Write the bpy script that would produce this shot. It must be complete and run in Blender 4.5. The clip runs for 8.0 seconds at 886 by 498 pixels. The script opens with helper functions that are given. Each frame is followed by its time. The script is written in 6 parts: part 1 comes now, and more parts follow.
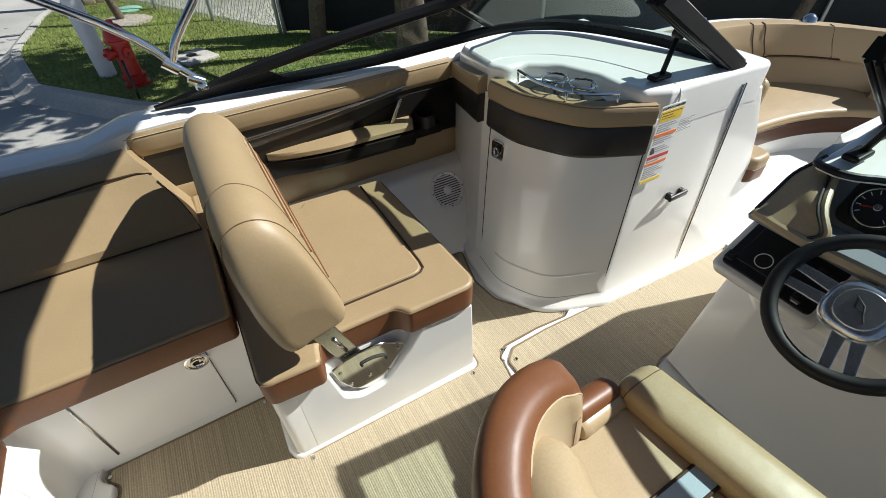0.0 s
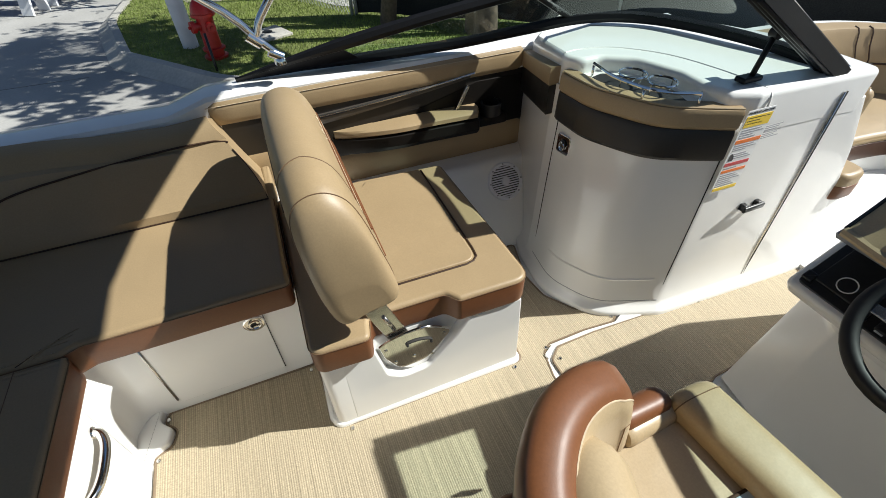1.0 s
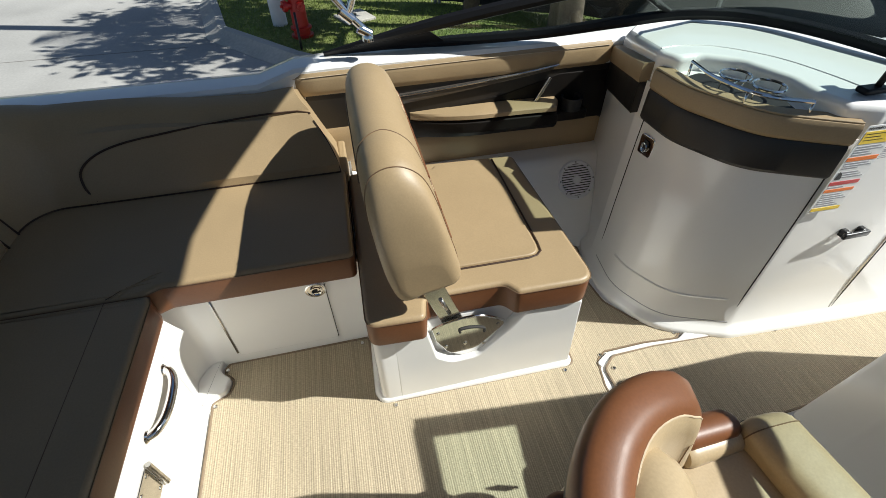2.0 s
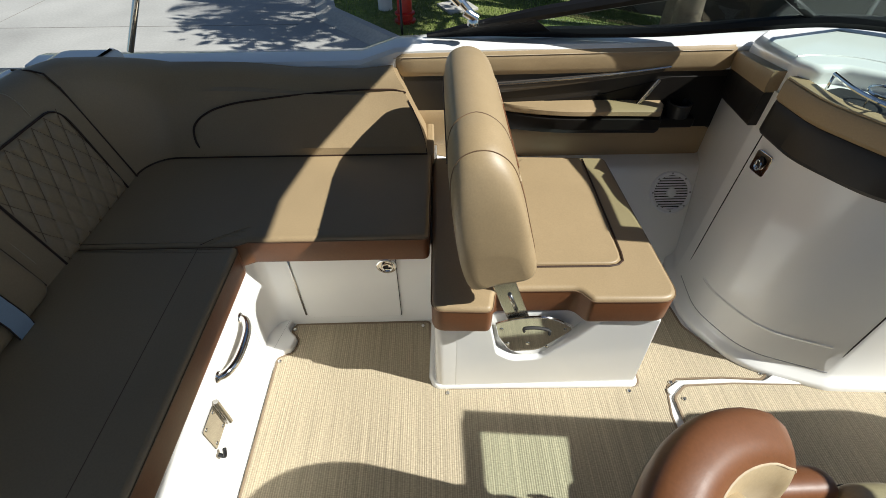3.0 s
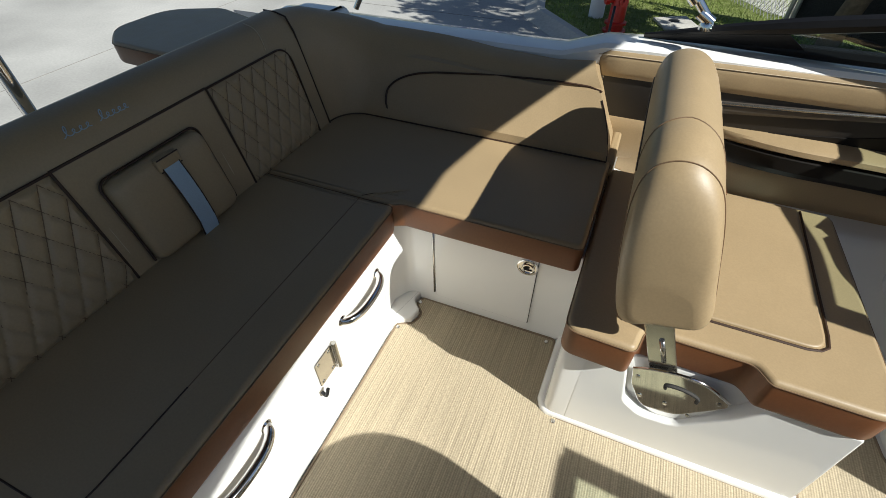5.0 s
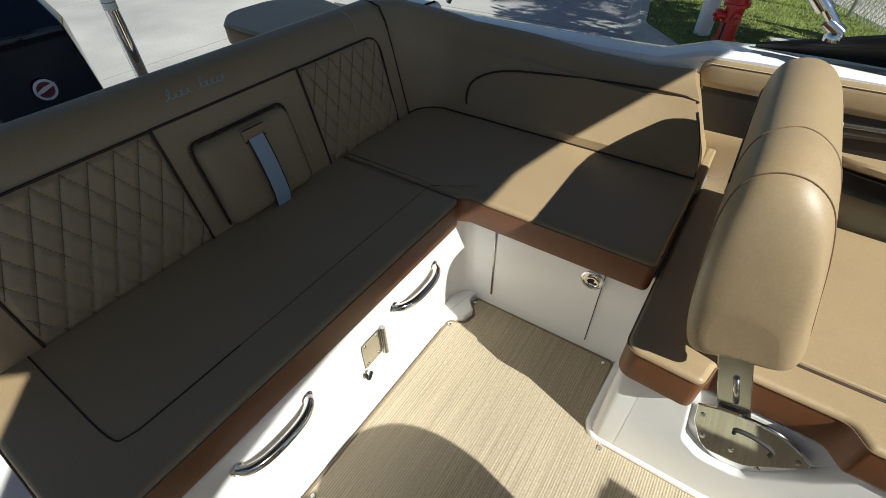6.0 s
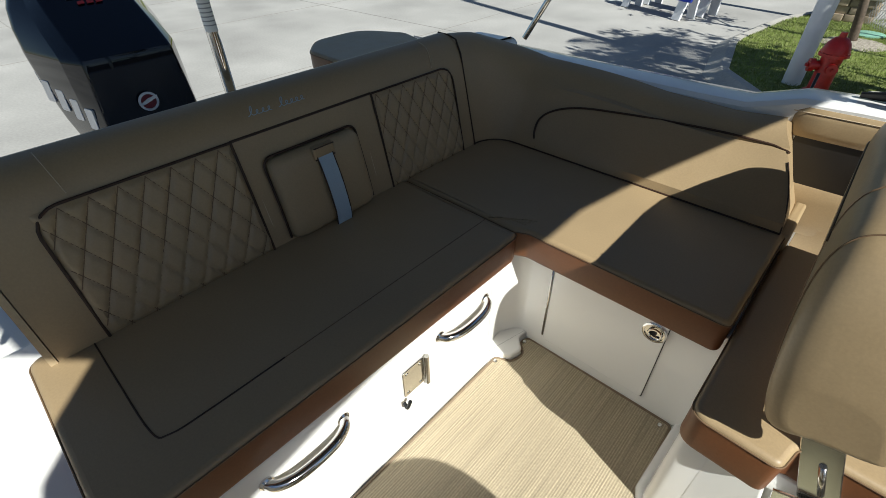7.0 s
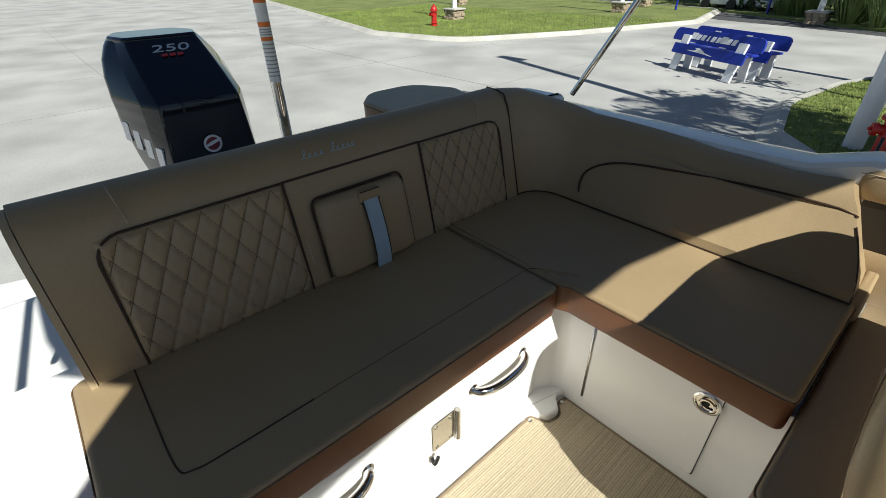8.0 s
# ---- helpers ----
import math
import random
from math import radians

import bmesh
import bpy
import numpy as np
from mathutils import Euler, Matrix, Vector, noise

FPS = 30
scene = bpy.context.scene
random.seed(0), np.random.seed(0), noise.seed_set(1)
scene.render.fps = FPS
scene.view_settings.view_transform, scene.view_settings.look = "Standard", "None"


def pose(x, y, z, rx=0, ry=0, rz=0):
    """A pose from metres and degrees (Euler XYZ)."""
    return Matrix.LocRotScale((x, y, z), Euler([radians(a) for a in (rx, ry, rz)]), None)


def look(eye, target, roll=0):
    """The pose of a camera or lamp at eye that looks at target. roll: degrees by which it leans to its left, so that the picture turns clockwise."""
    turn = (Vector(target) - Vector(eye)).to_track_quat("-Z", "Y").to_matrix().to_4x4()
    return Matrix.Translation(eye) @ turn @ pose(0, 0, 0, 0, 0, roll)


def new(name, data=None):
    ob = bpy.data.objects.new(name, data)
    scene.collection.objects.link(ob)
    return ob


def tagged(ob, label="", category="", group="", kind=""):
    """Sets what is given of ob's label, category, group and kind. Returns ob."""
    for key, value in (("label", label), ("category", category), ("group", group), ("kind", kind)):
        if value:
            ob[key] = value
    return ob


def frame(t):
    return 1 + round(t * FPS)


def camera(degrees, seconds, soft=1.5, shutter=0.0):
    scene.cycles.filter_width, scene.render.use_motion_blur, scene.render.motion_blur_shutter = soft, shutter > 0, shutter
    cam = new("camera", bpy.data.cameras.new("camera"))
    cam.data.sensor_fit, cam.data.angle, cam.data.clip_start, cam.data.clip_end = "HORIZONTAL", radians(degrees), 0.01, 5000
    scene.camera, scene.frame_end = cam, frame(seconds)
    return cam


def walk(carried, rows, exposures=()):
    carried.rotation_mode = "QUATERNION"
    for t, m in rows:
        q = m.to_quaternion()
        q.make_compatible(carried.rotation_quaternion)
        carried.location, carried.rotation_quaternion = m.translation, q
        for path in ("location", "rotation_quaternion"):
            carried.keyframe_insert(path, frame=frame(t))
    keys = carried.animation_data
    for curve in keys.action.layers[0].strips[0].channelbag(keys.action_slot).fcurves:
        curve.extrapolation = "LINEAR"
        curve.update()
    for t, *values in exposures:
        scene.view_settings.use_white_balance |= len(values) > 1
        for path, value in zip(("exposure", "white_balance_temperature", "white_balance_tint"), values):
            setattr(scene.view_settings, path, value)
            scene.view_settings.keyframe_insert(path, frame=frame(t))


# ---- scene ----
cam = camera(89.3, 8.0, 0.85)
PATH = [
    (0, (0.06, 0.143, 1.442), (0.799, 1.43, 0.102), -1.2),
    (0.5, (0.05, 0.143, 1.439), (0.694, 1.468, 0.087), -1.4),
    (1, (0.033, 0.151, 1.438), (0.577, 1.503, 0.068), -1.0),
    (1.5, (0.013, 0.154, 1.427), (0.454, 1.536, 0.05), -0.7),
    (3, (-0.025, 0.162, 1.385), (-0.001, 1.591, -0.014), -0.4),
    (3.5, (-0.042, 0.17, 1.367), (-0.176, 1.597, -0.028), -0.3),
    (4, (-0.056, 0.181, 1.345), (-0.344, 1.591, -0.043), -0.3),
    (4.5, (-0.063, 0.192, 1.328), (-0.492, 1.57, -0.057), -0.4),
    (6, (-0.045, 0.204, 1.265), (-0.879, 1.419, -0.088), -1.1),
    (6.5, (-0.048, 0.21, 1.251), (-1.009, 1.378, -0.058), -1.3),
    (7, (-0.059, 0.218, 1.248), (-1.132, 1.356, 0.002), -1.2),
    (7.5, (-0.067, 0.224, 1.244), (-1.248, 1.342, 0.08), -1.2),
    (8, (-0.069, 0.223, 1.238), (-1.346, 1.331, 0.17), -1.3),
]
walk(cam, [(t, look(eye, target, roll)) for t, eye, target, roll in PATH], exposures=((0.0, 0.5, 6100, 9), (4.0, 0.5, 6100, 8.5), (6.5, 0.44, 6130, 8), (8.0, 0.5, 6150, 7.5)))

# ---- light ----
SUN_EL, SUN_AZ = radians(44.5), math.atan2(-0.302, 1.0)
TO_SUN = Vector((math.cos(SUN_EL) * math.cos(SUN_AZ), math.cos(SUN_EL) * math.sin(SUN_AZ), math.sin(SUN_EL)))
world = bpy.data.worlds.new("world")
scene.world = world
world.use_nodes = True
sky = world.node_tree.nodes.new("ShaderNodeTexSky")
sky.sky_type, sky.sun_disc, sky.sun_elevation = "NISHITA", False, SUN_EL
sky.sun_rotation = math.pi / 2 - SUN_AZ
sky.dust_density, sky.ozone_density = 0.4, 1.5
world.node_tree.links.new(sky.outputs[0], world.node_tree.nodes["Background"].inputs[0])
world.node_tree.nodes["Background"].inputs[1].default_value = 0.047
sun = new("sun", bpy.data.lights.new("sun", "SUN"))
sun.data.energy, sun.data.angle, sun.data.color = 4.9, radians(0.5), (1.0, 0.965, 0.87)
sun.matrix_world = Matrix.Translation((0, 0, 20)) @ TO_SUN.to_track_quat("Z", "Y").to_matrix().to_4x4()


# ---- materials ----
def material(name, color, rough=0.5, metal=0.0, grain=0.0, grain_scale=60, bump=0.0, bump_scale=300, stain=0.0,
             stain_scale=3, coat=0.0, spec=0.5, stretch=(1, 1, 1), wrinkle=0.0, each=0.0):
    """A surface with variation at two scales: fine grain and broad stains, and a fine relief."""
    m = bpy.data.materials.new(name)
    m.use_nodes = True
    nodes, links = m.node_tree.nodes, m.node_tree.links
    b = nodes["Principled BSDF"]
    b.inputs["Roughness"].default_value, b.inputs["Metallic"].default_value = rough, metal
    b.inputs["Coat Weight"].default_value, b.inputs["Coat Roughness"].default_value = coat, 0.06
    b.inputs["Specular IOR Level"].default_value = spec
    co = nodes.new("ShaderNodeTexCoord")
    mp = nodes.new("ShaderNodeMapping")
    mp.inputs["Scale"].default_value = stretch
    links.new(co.outputs["Object"], mp.inputs["Vector"])

    def noise_at(scale, detail=3):
        n = nodes.new("ShaderNodeTexNoise")
        n.inputs["Scale"].default_value, n.inputs["Detail"].default_value = scale, detail
        links.new(mp.outputs["Vector"], n.inputs["Vector"])
        return n.outputs["Fac"]

    value = None
    for amount, scale in ((grain, grain_scale), (stain, stain_scale)):
        if amount:
            r = nodes.new("ShaderNodeMapRange")
            r.inputs["From Min"].default_value, r.inputs["From Max"].default_value = 0.3, 0.7
            r.inputs["To Min"].default_value, r.inputs["To Max"].default_value = 1 - amount, 1 + amount
            links.new(noise_at(scale), r.inputs["Value"])
            if value is None:
                value = r.outputs[0]
            else:
                x = nodes.new("ShaderNodeMath")
                x.operation = "MULTIPLY"
                links.new(value, x.inputs[0]), links.new(r.outputs[0], x.inputs[1])
                value = x.outputs[0]
    if each:
        info = nodes.new("ShaderNodeObjectInfo")
        r = nodes.new("ShaderNodeMapRange")
        r.inputs["To Min"].default_value, r.inputs["To Max"].default_value = 1 - each, 1 + each
        links.new(info.outputs["Random"], r.inputs["Value"])
        if value is None:
            value = r.outputs[0]
        else:
            x = nodes.new("ShaderNodeMath")
            x.operation = "MULTIPLY"
            links.new(value, x.inputs[0]), links.new(r.outputs[0], x.inputs[1])
            value = x.outputs[0]
    if value is None:
        b.inputs["Base Color"].default_value = (*color, 1)
    else:
        mix = nodes.new("ShaderNodeVectorMath")
        mix.operation = "SCALE"
        mix.inputs[0].default_value = color
        links.new(value, mix.inputs["Scale"])
        links.new(mix.outputs[0], b.inputs["Base Color"])
    if stain:
        r = nodes.new("ShaderNodeMapRange")
        r.inputs["To Min"].default_value, r.inputs["To Max"].default_value = max(rough - 0.08, 0.02), min(rough + 0.08, 1)
        links.new(noise_at(stain_scale * 4), r.inputs["Value"])
        links.new(r.outputs[0], b.inputs["Roughness"])
    if bump:
        bp = nodes.new("ShaderNodeBump")
        bp.inputs["Strength"].default_value, bp.inputs["Distance"].default_value = bump, 0.002
        links.new(noise_at(bump_scale, 4), bp.inputs["Height"])
        links.new(bp.outputs[0], b.inputs["Normal"])
        if wrinkle:
            broad = nodes.new("ShaderNodeBump")
            broad.inputs["Strength"].default_value, broad.inputs["Distance"].default_value = wrinkle, 0.006
            links.new(noise_at(11, 2), broad.inputs["Height"])
            links.new(broad.outputs[0], bp.inputs["Normal"])
    return m


TAN = material("tan_vinyl", (0.36, 0.262, 0.146), 0.45, grain=0.05, grain_scale=220, wrinkle=0.35, bump=0.07, bump_scale=420, stain=0.05, stain_scale=4)
TAN_LIGHT = material("pale_tan_vinyl", (0.43, 0.328, 0.195), 0.4, grain=0.05, grain_scale=220, wrinkle=0.35, bump=0.07, bump_scale=420, stain=0.05, stain_scale=4)
COGNAC = material("cognac_vinyl", (0.165, 0.063, 0.024), 0.42, grain=0.07, grain_scale=200, wrinkle=0.3, bump=0.06, bump_scale=420, stain=0.06, stain_scale=5)
BROWN = material("dark_brown_band", (0.075, 0.034, 0.018), 0.42, grain=0.07, grain_scale=200, bump=0.06, bump_scale=420)
PIPING = material("dark_piping", (0.05, 0.028, 0.018), 0.5, grain=0.1, spec=0.3)
THREAD = material("pale_thread", (0.5, 0.4, 0.27), 0.7, grain=0.1)
DARK = material("dark_brown_vinyl", (0.011, 0.009, 0.0075), 0.5, spec=0.22, grain=0.1, grain_scale=200, bump=0.12, bump_scale=420, stain=0.08, stain_scale=5)
DARK_TRIM = material("grey_brown_trim", (0.075, 0.064, 0.054), 0.32, grain=0.08, bump=0.1)
DARK_BAND = material("espresso_vinyl", (0.019, 0.016, 0.0135), 0.42, grain=0.1, grain_scale=200, bump=0.12, bump_scale=420, stain=0.08, stain_scale=5)
GEL = material("white_gelcoat", (0.88, 0.868, 0.835), 0.2, coat=0.4, stain=0.025, stain_scale=2.5)
GEL_ROUGH = material("nonskid_gelcoat", (0.78, 0.77, 0.74), 0.5, bump=0.5, bump_scale=500, stain=0.03)
GAP = material("dark_gap", (0.03, 0.028, 0.026), 0.8, grain=0.1)
CHROME = material("polished_steel", (0.72, 0.71, 0.69), 0.07, 1.0, stain=0.03, stain_scale=6)
BRUSHED = material("brushed_steel", (0.6, 0.58, 0.54), 0.22, 1.0, grain=0.05, grain_scale=30, stretch=(1, 1, 14), bump=0.05, bump_scale=80)
BLACK = material("black_plastic", (0.014, 0.014, 0.015), 0.35, grain=0.1, bump=0.1)
FRAME = material("black_powder_coat", (0.008, 0.008, 0.009), 0.42, spec=0.25, grain=0.1, bump=0.1)
RUBBER = material("dark_rubber", (0.009, 0.009, 0.01), 0.6, grain=0.1)
STITCH = material("brown_stitching", (0.17, 0.105, 0.055), 0.6, grain=0.1)
STRAP = material("blue_grey_strap", (0.36, 0.45, 0.52), 0.6, grain=0.06, grain_scale=400, bump=0.2)
COWL = material("black_cowl_paint", (0.003, 0.005, 0.011), 0.05, coat=0.15, spec=0.32)
COWL_MATT = material("charcoal_cowl", (0.02, 0.021, 0.023), 0.4, grain=0.08, bump=0.15)
SILVER = material("silver_decal", (0.62, 0.63, 0.65), 0.3, 0.4, grain=0.03)
RED_INK = material("red_decal", (0.5, 0.03, 0.03), 0.4, grain=0.03)
WHITE_INK = material("white_decal", (0.8, 0.8, 0.78), 0.5, grain=0.02)
YELLOW_INK = material("yellow_decal", (0.85, 0.6, 0.05), 0.5, grain=0.02)
ORANGE_INK = material("orange_decal", (0.8, 0.2, 0.03), 0.5, grain=0.02)
BLACK_INK = material("black_decal", (0.02, 0.02, 0.02), 0.5, grain=0.02)
GREY_INK = material("grey_decal", (0.33, 0.33, 0.34), 0.5, grain=0.02)
CANVAS = material("bimini_canvas", (0.03, 0.034, 0.042), 0.9, grain=0.1, grain_scale=300, bump=0.3)
SPEAKER_WHITE = material("white_speaker_plastic", (0.82, 0.82, 0.85), 0.35, grain=0.02)
ALUMINIUM = material("satin_aluminium", (0.66, 0.69, 0.73), 0.24, 0.9, grain=0.04, grain_scale=40, stain=0.04)
GREY_DASH = material("grey_dash_moulding", (0.20, 0.22, 0.25), 0.3, grain=0.03, bump=0.08, stain=0.03)
BENCH_BLUE = material("blue_bench_board", (0.012, 0.03, 0.30), 0.4, grain=0.08, stain=0.06)
PAINT_WHITE = material("white_paint", (0.74, 0.75, 0.76), 0.45, stain=0.06, stain_scale=5, bump=0.1, bump_scale=60)
HYDRANT_RED = material("red_hydrant_paint", (0.42, 0.016, 0.012), 0.38, grain=0.1, grain_scale=40, stain=0.12, stain_scale=8, bump=0.3, bump_scale=80)
MULCH = material("pale_mulch", (0.36, 0.32, 0.26), 0.95, grain=0.5, grain_scale=30, bump=1.0, bump_scale=40)
BADGE_RED = material("badge_dark_red", (0.14, 0.008, 0.016), 0.3)
VALVE_GREEN = material("valve_cover_green", (0.25, 0.48, 0.36), 0.5, grain=0.08, stain=0.12, stain_scale=8)
CONCRETE = material("pale_concrete", (0.37, 0.36, 0.335), 0.85, grain=0.07, grain_scale=30, bump=0.4, bump_scale=60, stain=0.2, stain_scale=0.6)
KERB = material("kerb_concrete", (0.43, 0.41, 0.365), 0.85, grain=0.1, grain_scale=25, bump=0.4, bump_scale=60, stain=0.14, stain_scale=1.5, each=0.06)
ASPHALT = material("asphalt", (0.06, 0.06, 0.062), 0.9, grain=0.2, grain_scale=20, bump=0.5, bump_scale=60, stain=0.12, stain_scale=0.5)
SOIL = material("lawn_soil", (0.15, 0.175, 0.045), 0.95, grain=0.35, grain_scale=14, bump=0.8, bump_scale=40, stain=0.25, stain_scale=0.8)
BLADE = material("grass_blade", (0.19, 0.25, 0.048), 0.6, grain=0.35, grain_scale=3, stain=0.3, stain_scale=0.7)
BARK = material("tree_bark", (0.12, 0.09, 0.065), 0.9, grain=0.3, grain_scale=20, bump=0.8, bump_scale=30, stain=0.2)
LEAF = material("tree_leaf", (0.05, 0.085, 0.022), 0.5, grain=0.3, grain_scale=2, stain=0.2, stain_scale=0.6)
STONE = material("tan_stone", (0.34, 0.27, 0.19), 0.85, grain=0.2, grain_scale=12, bump=0.5, bump_scale=30, each=0.2)
SCREEN = material("black_fence_screen", (0.022, 0.023, 0.021), 0.85, grain=0.5, grain_scale=70, bump=0.3, bump_scale=200, stain=0.2, stain_scale=0.8)
GAP_GREY = material("joint_grey", (0.25, 0.24, 0.22), 0.9, grain=0.2, grain_scale=10)
BLADE_TALL = material("tall_grass_blade", (0.13, 0.19, 0.05), 0.6, grain=0.3, grain_scale=3)
WIRE = material("galvanised_wire", (0.4, 0.41, 0.42), 0.4, 0.8, grain=0.1)


def woven(name):
    """Woven vinyl: ribs of straw and olive threads that run across the boat, with a fine cross thread."""
    m = material(name, (0.47, 0.385, 0.25), 0.6)
    nodes, links = m.node_tree.nodes, m.node_tree.links
    b = nodes["Principled BSDF"]
    co = nodes.new("ShaderNodeTexCoord")
    wave = nodes.new("ShaderNodeTexWave")
    wave.wave_type, wave.bands_direction = "BANDS", "X"
    for key, value in (("Scale", 46.0), ("Distortion", 0.25), ("Detail", 1.0), ("Detail Scale", 6.0)):
        wave.inputs[key].default_value = value
    links.new(co.outputs["Object"], wave.inputs["Vector"])

    def ranged(socket, low, high, a=0.3, z=0.7):
        r = nodes.new("ShaderNodeMapRange")
        for key, value in (("From Min", a), ("From Max", z), ("To Min", low), ("To Max", high)):
            r.inputs[key].default_value = value
        links.new(socket, r.inputs["Value"])
        return r.outputs[0]

    def grainy(stretch):
        mp, n = nodes.new("ShaderNodeMapping"), nodes.new("ShaderNodeTexNoise")
        mp.inputs["Scale"].default_value = stretch
        n.inputs["Scale"].default_value, n.inputs["Detail"].default_value = 1.0, 2
        links.new(co.outputs["Object"], mp.inputs["Vector"]), links.new(mp.outputs[0], n.inputs["Vector"])
        return n.outputs["Fac"]

    tone = ranged(wave.outputs["Fac"], 0.82, 1.10, 0.0, 1.0)
    for extra in (ranged(grainy((210, 2.2, 1)), 0.80, 1.16), ranged(grainy((90, 330, 1)), 0.80, 1.16), ranged(grainy((2.2, 2.2, 1)), 0.93, 1.07)):
        x = nodes.new("ShaderNodeMath")
        x.operation = "MULTIPLY"
        links.new(tone, x.inputs[0]), links.new(extra, x.inputs[1])
        tone = x.outputs[0]
    mix = nodes.new("ShaderNodeVectorMath")
    mix.operation = "SCALE"
    mix.inputs[0].default_value = (0.475, 0.395, 0.268)
    links.new(tone, mix.inputs["Scale"]), links.new(mix.outputs[0], b.inputs["Base Color"])
    bp = nodes.new("ShaderNodeBump")
    bp.inputs["Strength"].default_value, bp.inputs["Distance"].default_value = 0.35, 0.002
    links.new(wave.outputs["Fac"], bp.inputs["Height"]), links.new(bp.outputs[0], b.inputs["Normal"])
    return m


def glazing(name, tint):
    """A thin clear tinted pane: it lets tinted light through and mirrors more at a slant."""
    m = bpy.data.materials.new(name)
    m.use_nodes = True
    nodes, links = m.node_tree.nodes, m.node_tree.links
    nodes.remove(nodes["Principled BSDF"])
    clear, gloss = nodes.new("ShaderNodeBsdfTransparent"), nodes.new("ShaderNodeBsdfGlossy")
    clear.inputs[0].default_value, gloss.inputs["Roughness"].default_value = (*tint, 1), 0.02
    mix, edge = nodes.new("ShaderNodeMixShader"), nodes.new("ShaderNodeLayerWeight")
    edge.inputs["Blend"].default_value = 0.5
    steep, share = nodes.new("ShaderNodeMath"), nodes.new("ShaderNodeMath")
    steep.operation, steep.inputs[1].default_value = "POWER", 5.0
    share.operation, share.inputs[1].default_value, share.inputs[2].default_value = "MULTIPLY_ADD", 0.9, 0.085
    links.new(edge.outputs["Facing"], steep.inputs[0]), links.new(steep.outputs[0], share.inputs[0])
    links.new(share.outputs[0], mix.inputs[0]), links.new(clear.outputs[0], mix.inputs[1]), links.new(gloss.outputs[0], mix.inputs[2])
    links.new(mix.outputs[0], nodes["Material Output"].inputs["Surface"])
    return m


MAT_WEAVE = woven("woven_vinyl_mat")
TINT = glazing("green_tinted_glass", (0.77, 0.89, 0.84))


# ---- building helpers ----
ORIGIN = {}


def thing(name, loc, label, category, group="", kind=""):
    e = new(name)
    e.location = loc
    e.empty_display_size = 0.05
    ORIGIN[e] = Vector(loc)
    return tagged(e, label, category, group, kind)


def mesh_of(name, bm, mat, origin, sharp=38):
    bmesh.ops.translate(bm, verts=bm.verts, vec=-origin)
    bmesh.ops.recalc_face_normals(bm, faces=bm.faces)
    for f in bm.faces:
        f.smooth = len(f.verts) < 5
    bm.normal_update()
    for e in bm.edges:
        if len(e.link_faces) == 2 and e.calc_face_angle(0) > radians(sharp):
            e.smooth = False
    me = bpy.data.meshes.new(name)
    bm.to_mesh(me)
    bm.free()
    me.materials.append(mat)
    return me


def part(name, bm, mat, parent, label="", sharp=38):
    """Links a bmesh, in world metres, as one mesh under a thing or a part."""
    o = ORIGIN[parent]
    ob = new(name, mesh_of(name, bm, mat, o, sharp))
    ob.parent = parent
    ORIGIN[ob] = o
    return tagged(ob, label)


def single(name, bm, mat, loc, label, category, kind="", group="", sharp=38):
    """A thing of one mesh."""
    ob = new(name, mesh_of(name, bm, mat, Vector(loc), sharp))
    ob.location = loc
    ORIGIN[ob] = Vector(loc)
    return tagged(ob, label, category, group, kind)


def rounded(corners, n=6):
    """An outline, counter-clockwise, from (x, y, radius) corners."""
    out, k = [], len(corners)
    for i in range(k):
        p = Vector(corners[i][:2])
        r = corners[i][2] if len(corners[i]) > 2 else 0
        a, b = Vector(corners[i - 1][:2]) - p, Vector(corners[(i + 1) % k][:2]) - p
        if r <= 0:
            out.append(p)
            continue
        la, lb = a.length, b.length
        a.normalize(), b.normalize()
        half = math.acos(max(-1, min(1, a.dot(b)))) / 2
        d = min(r / max(math.tan(half), 1e-4), la * 0.49, lb * 0.49)
        s, e = p + a * d, p + b * d
        for j in range(n + 1):
            t = j / n
            out.append((1 - t) ** 2 * s + 2 * t * (1 - t) * (p * 0.92 + (s + e) * 0.04) + t * t * e)
    return out


def inset(outline, d):
    k, out = len(outline), []
    for i in range(k):
        a = (outline[i] - outline[i - 1])
        b = (outline[(i + 1) % k] - outline[i])
        a.normalize(), b.normalize()
        n = Vector((-a.y - b.y, a.x + b.x))
        n = n.normalized() if n.length > 1e-6 else Vector((-a.y, a.x))
        out.append(outline[i] + n * (d / max(n.dot(Vector((-a.y, a.x))), 0.5)))
    return out


def rings(layers, cap=True, close=True):
    """A skin over loops of equally many points."""
    bm = bmesh.new()
    rows = [[bm.verts.new(p) for p in layer] for layer in layers]
    k = len(rows[0])
    for a, b in zip(rows, rows[1:]):
        for i in range(k if close else k - 1):
            j = (i + 1) % k
            bm.faces.new((a[i], a[j], b[j], b[i]))
    if cap:
        bm.faces.new(list(reversed(rows[0])))
        bm.faces.new(rows[-1])
    return bm


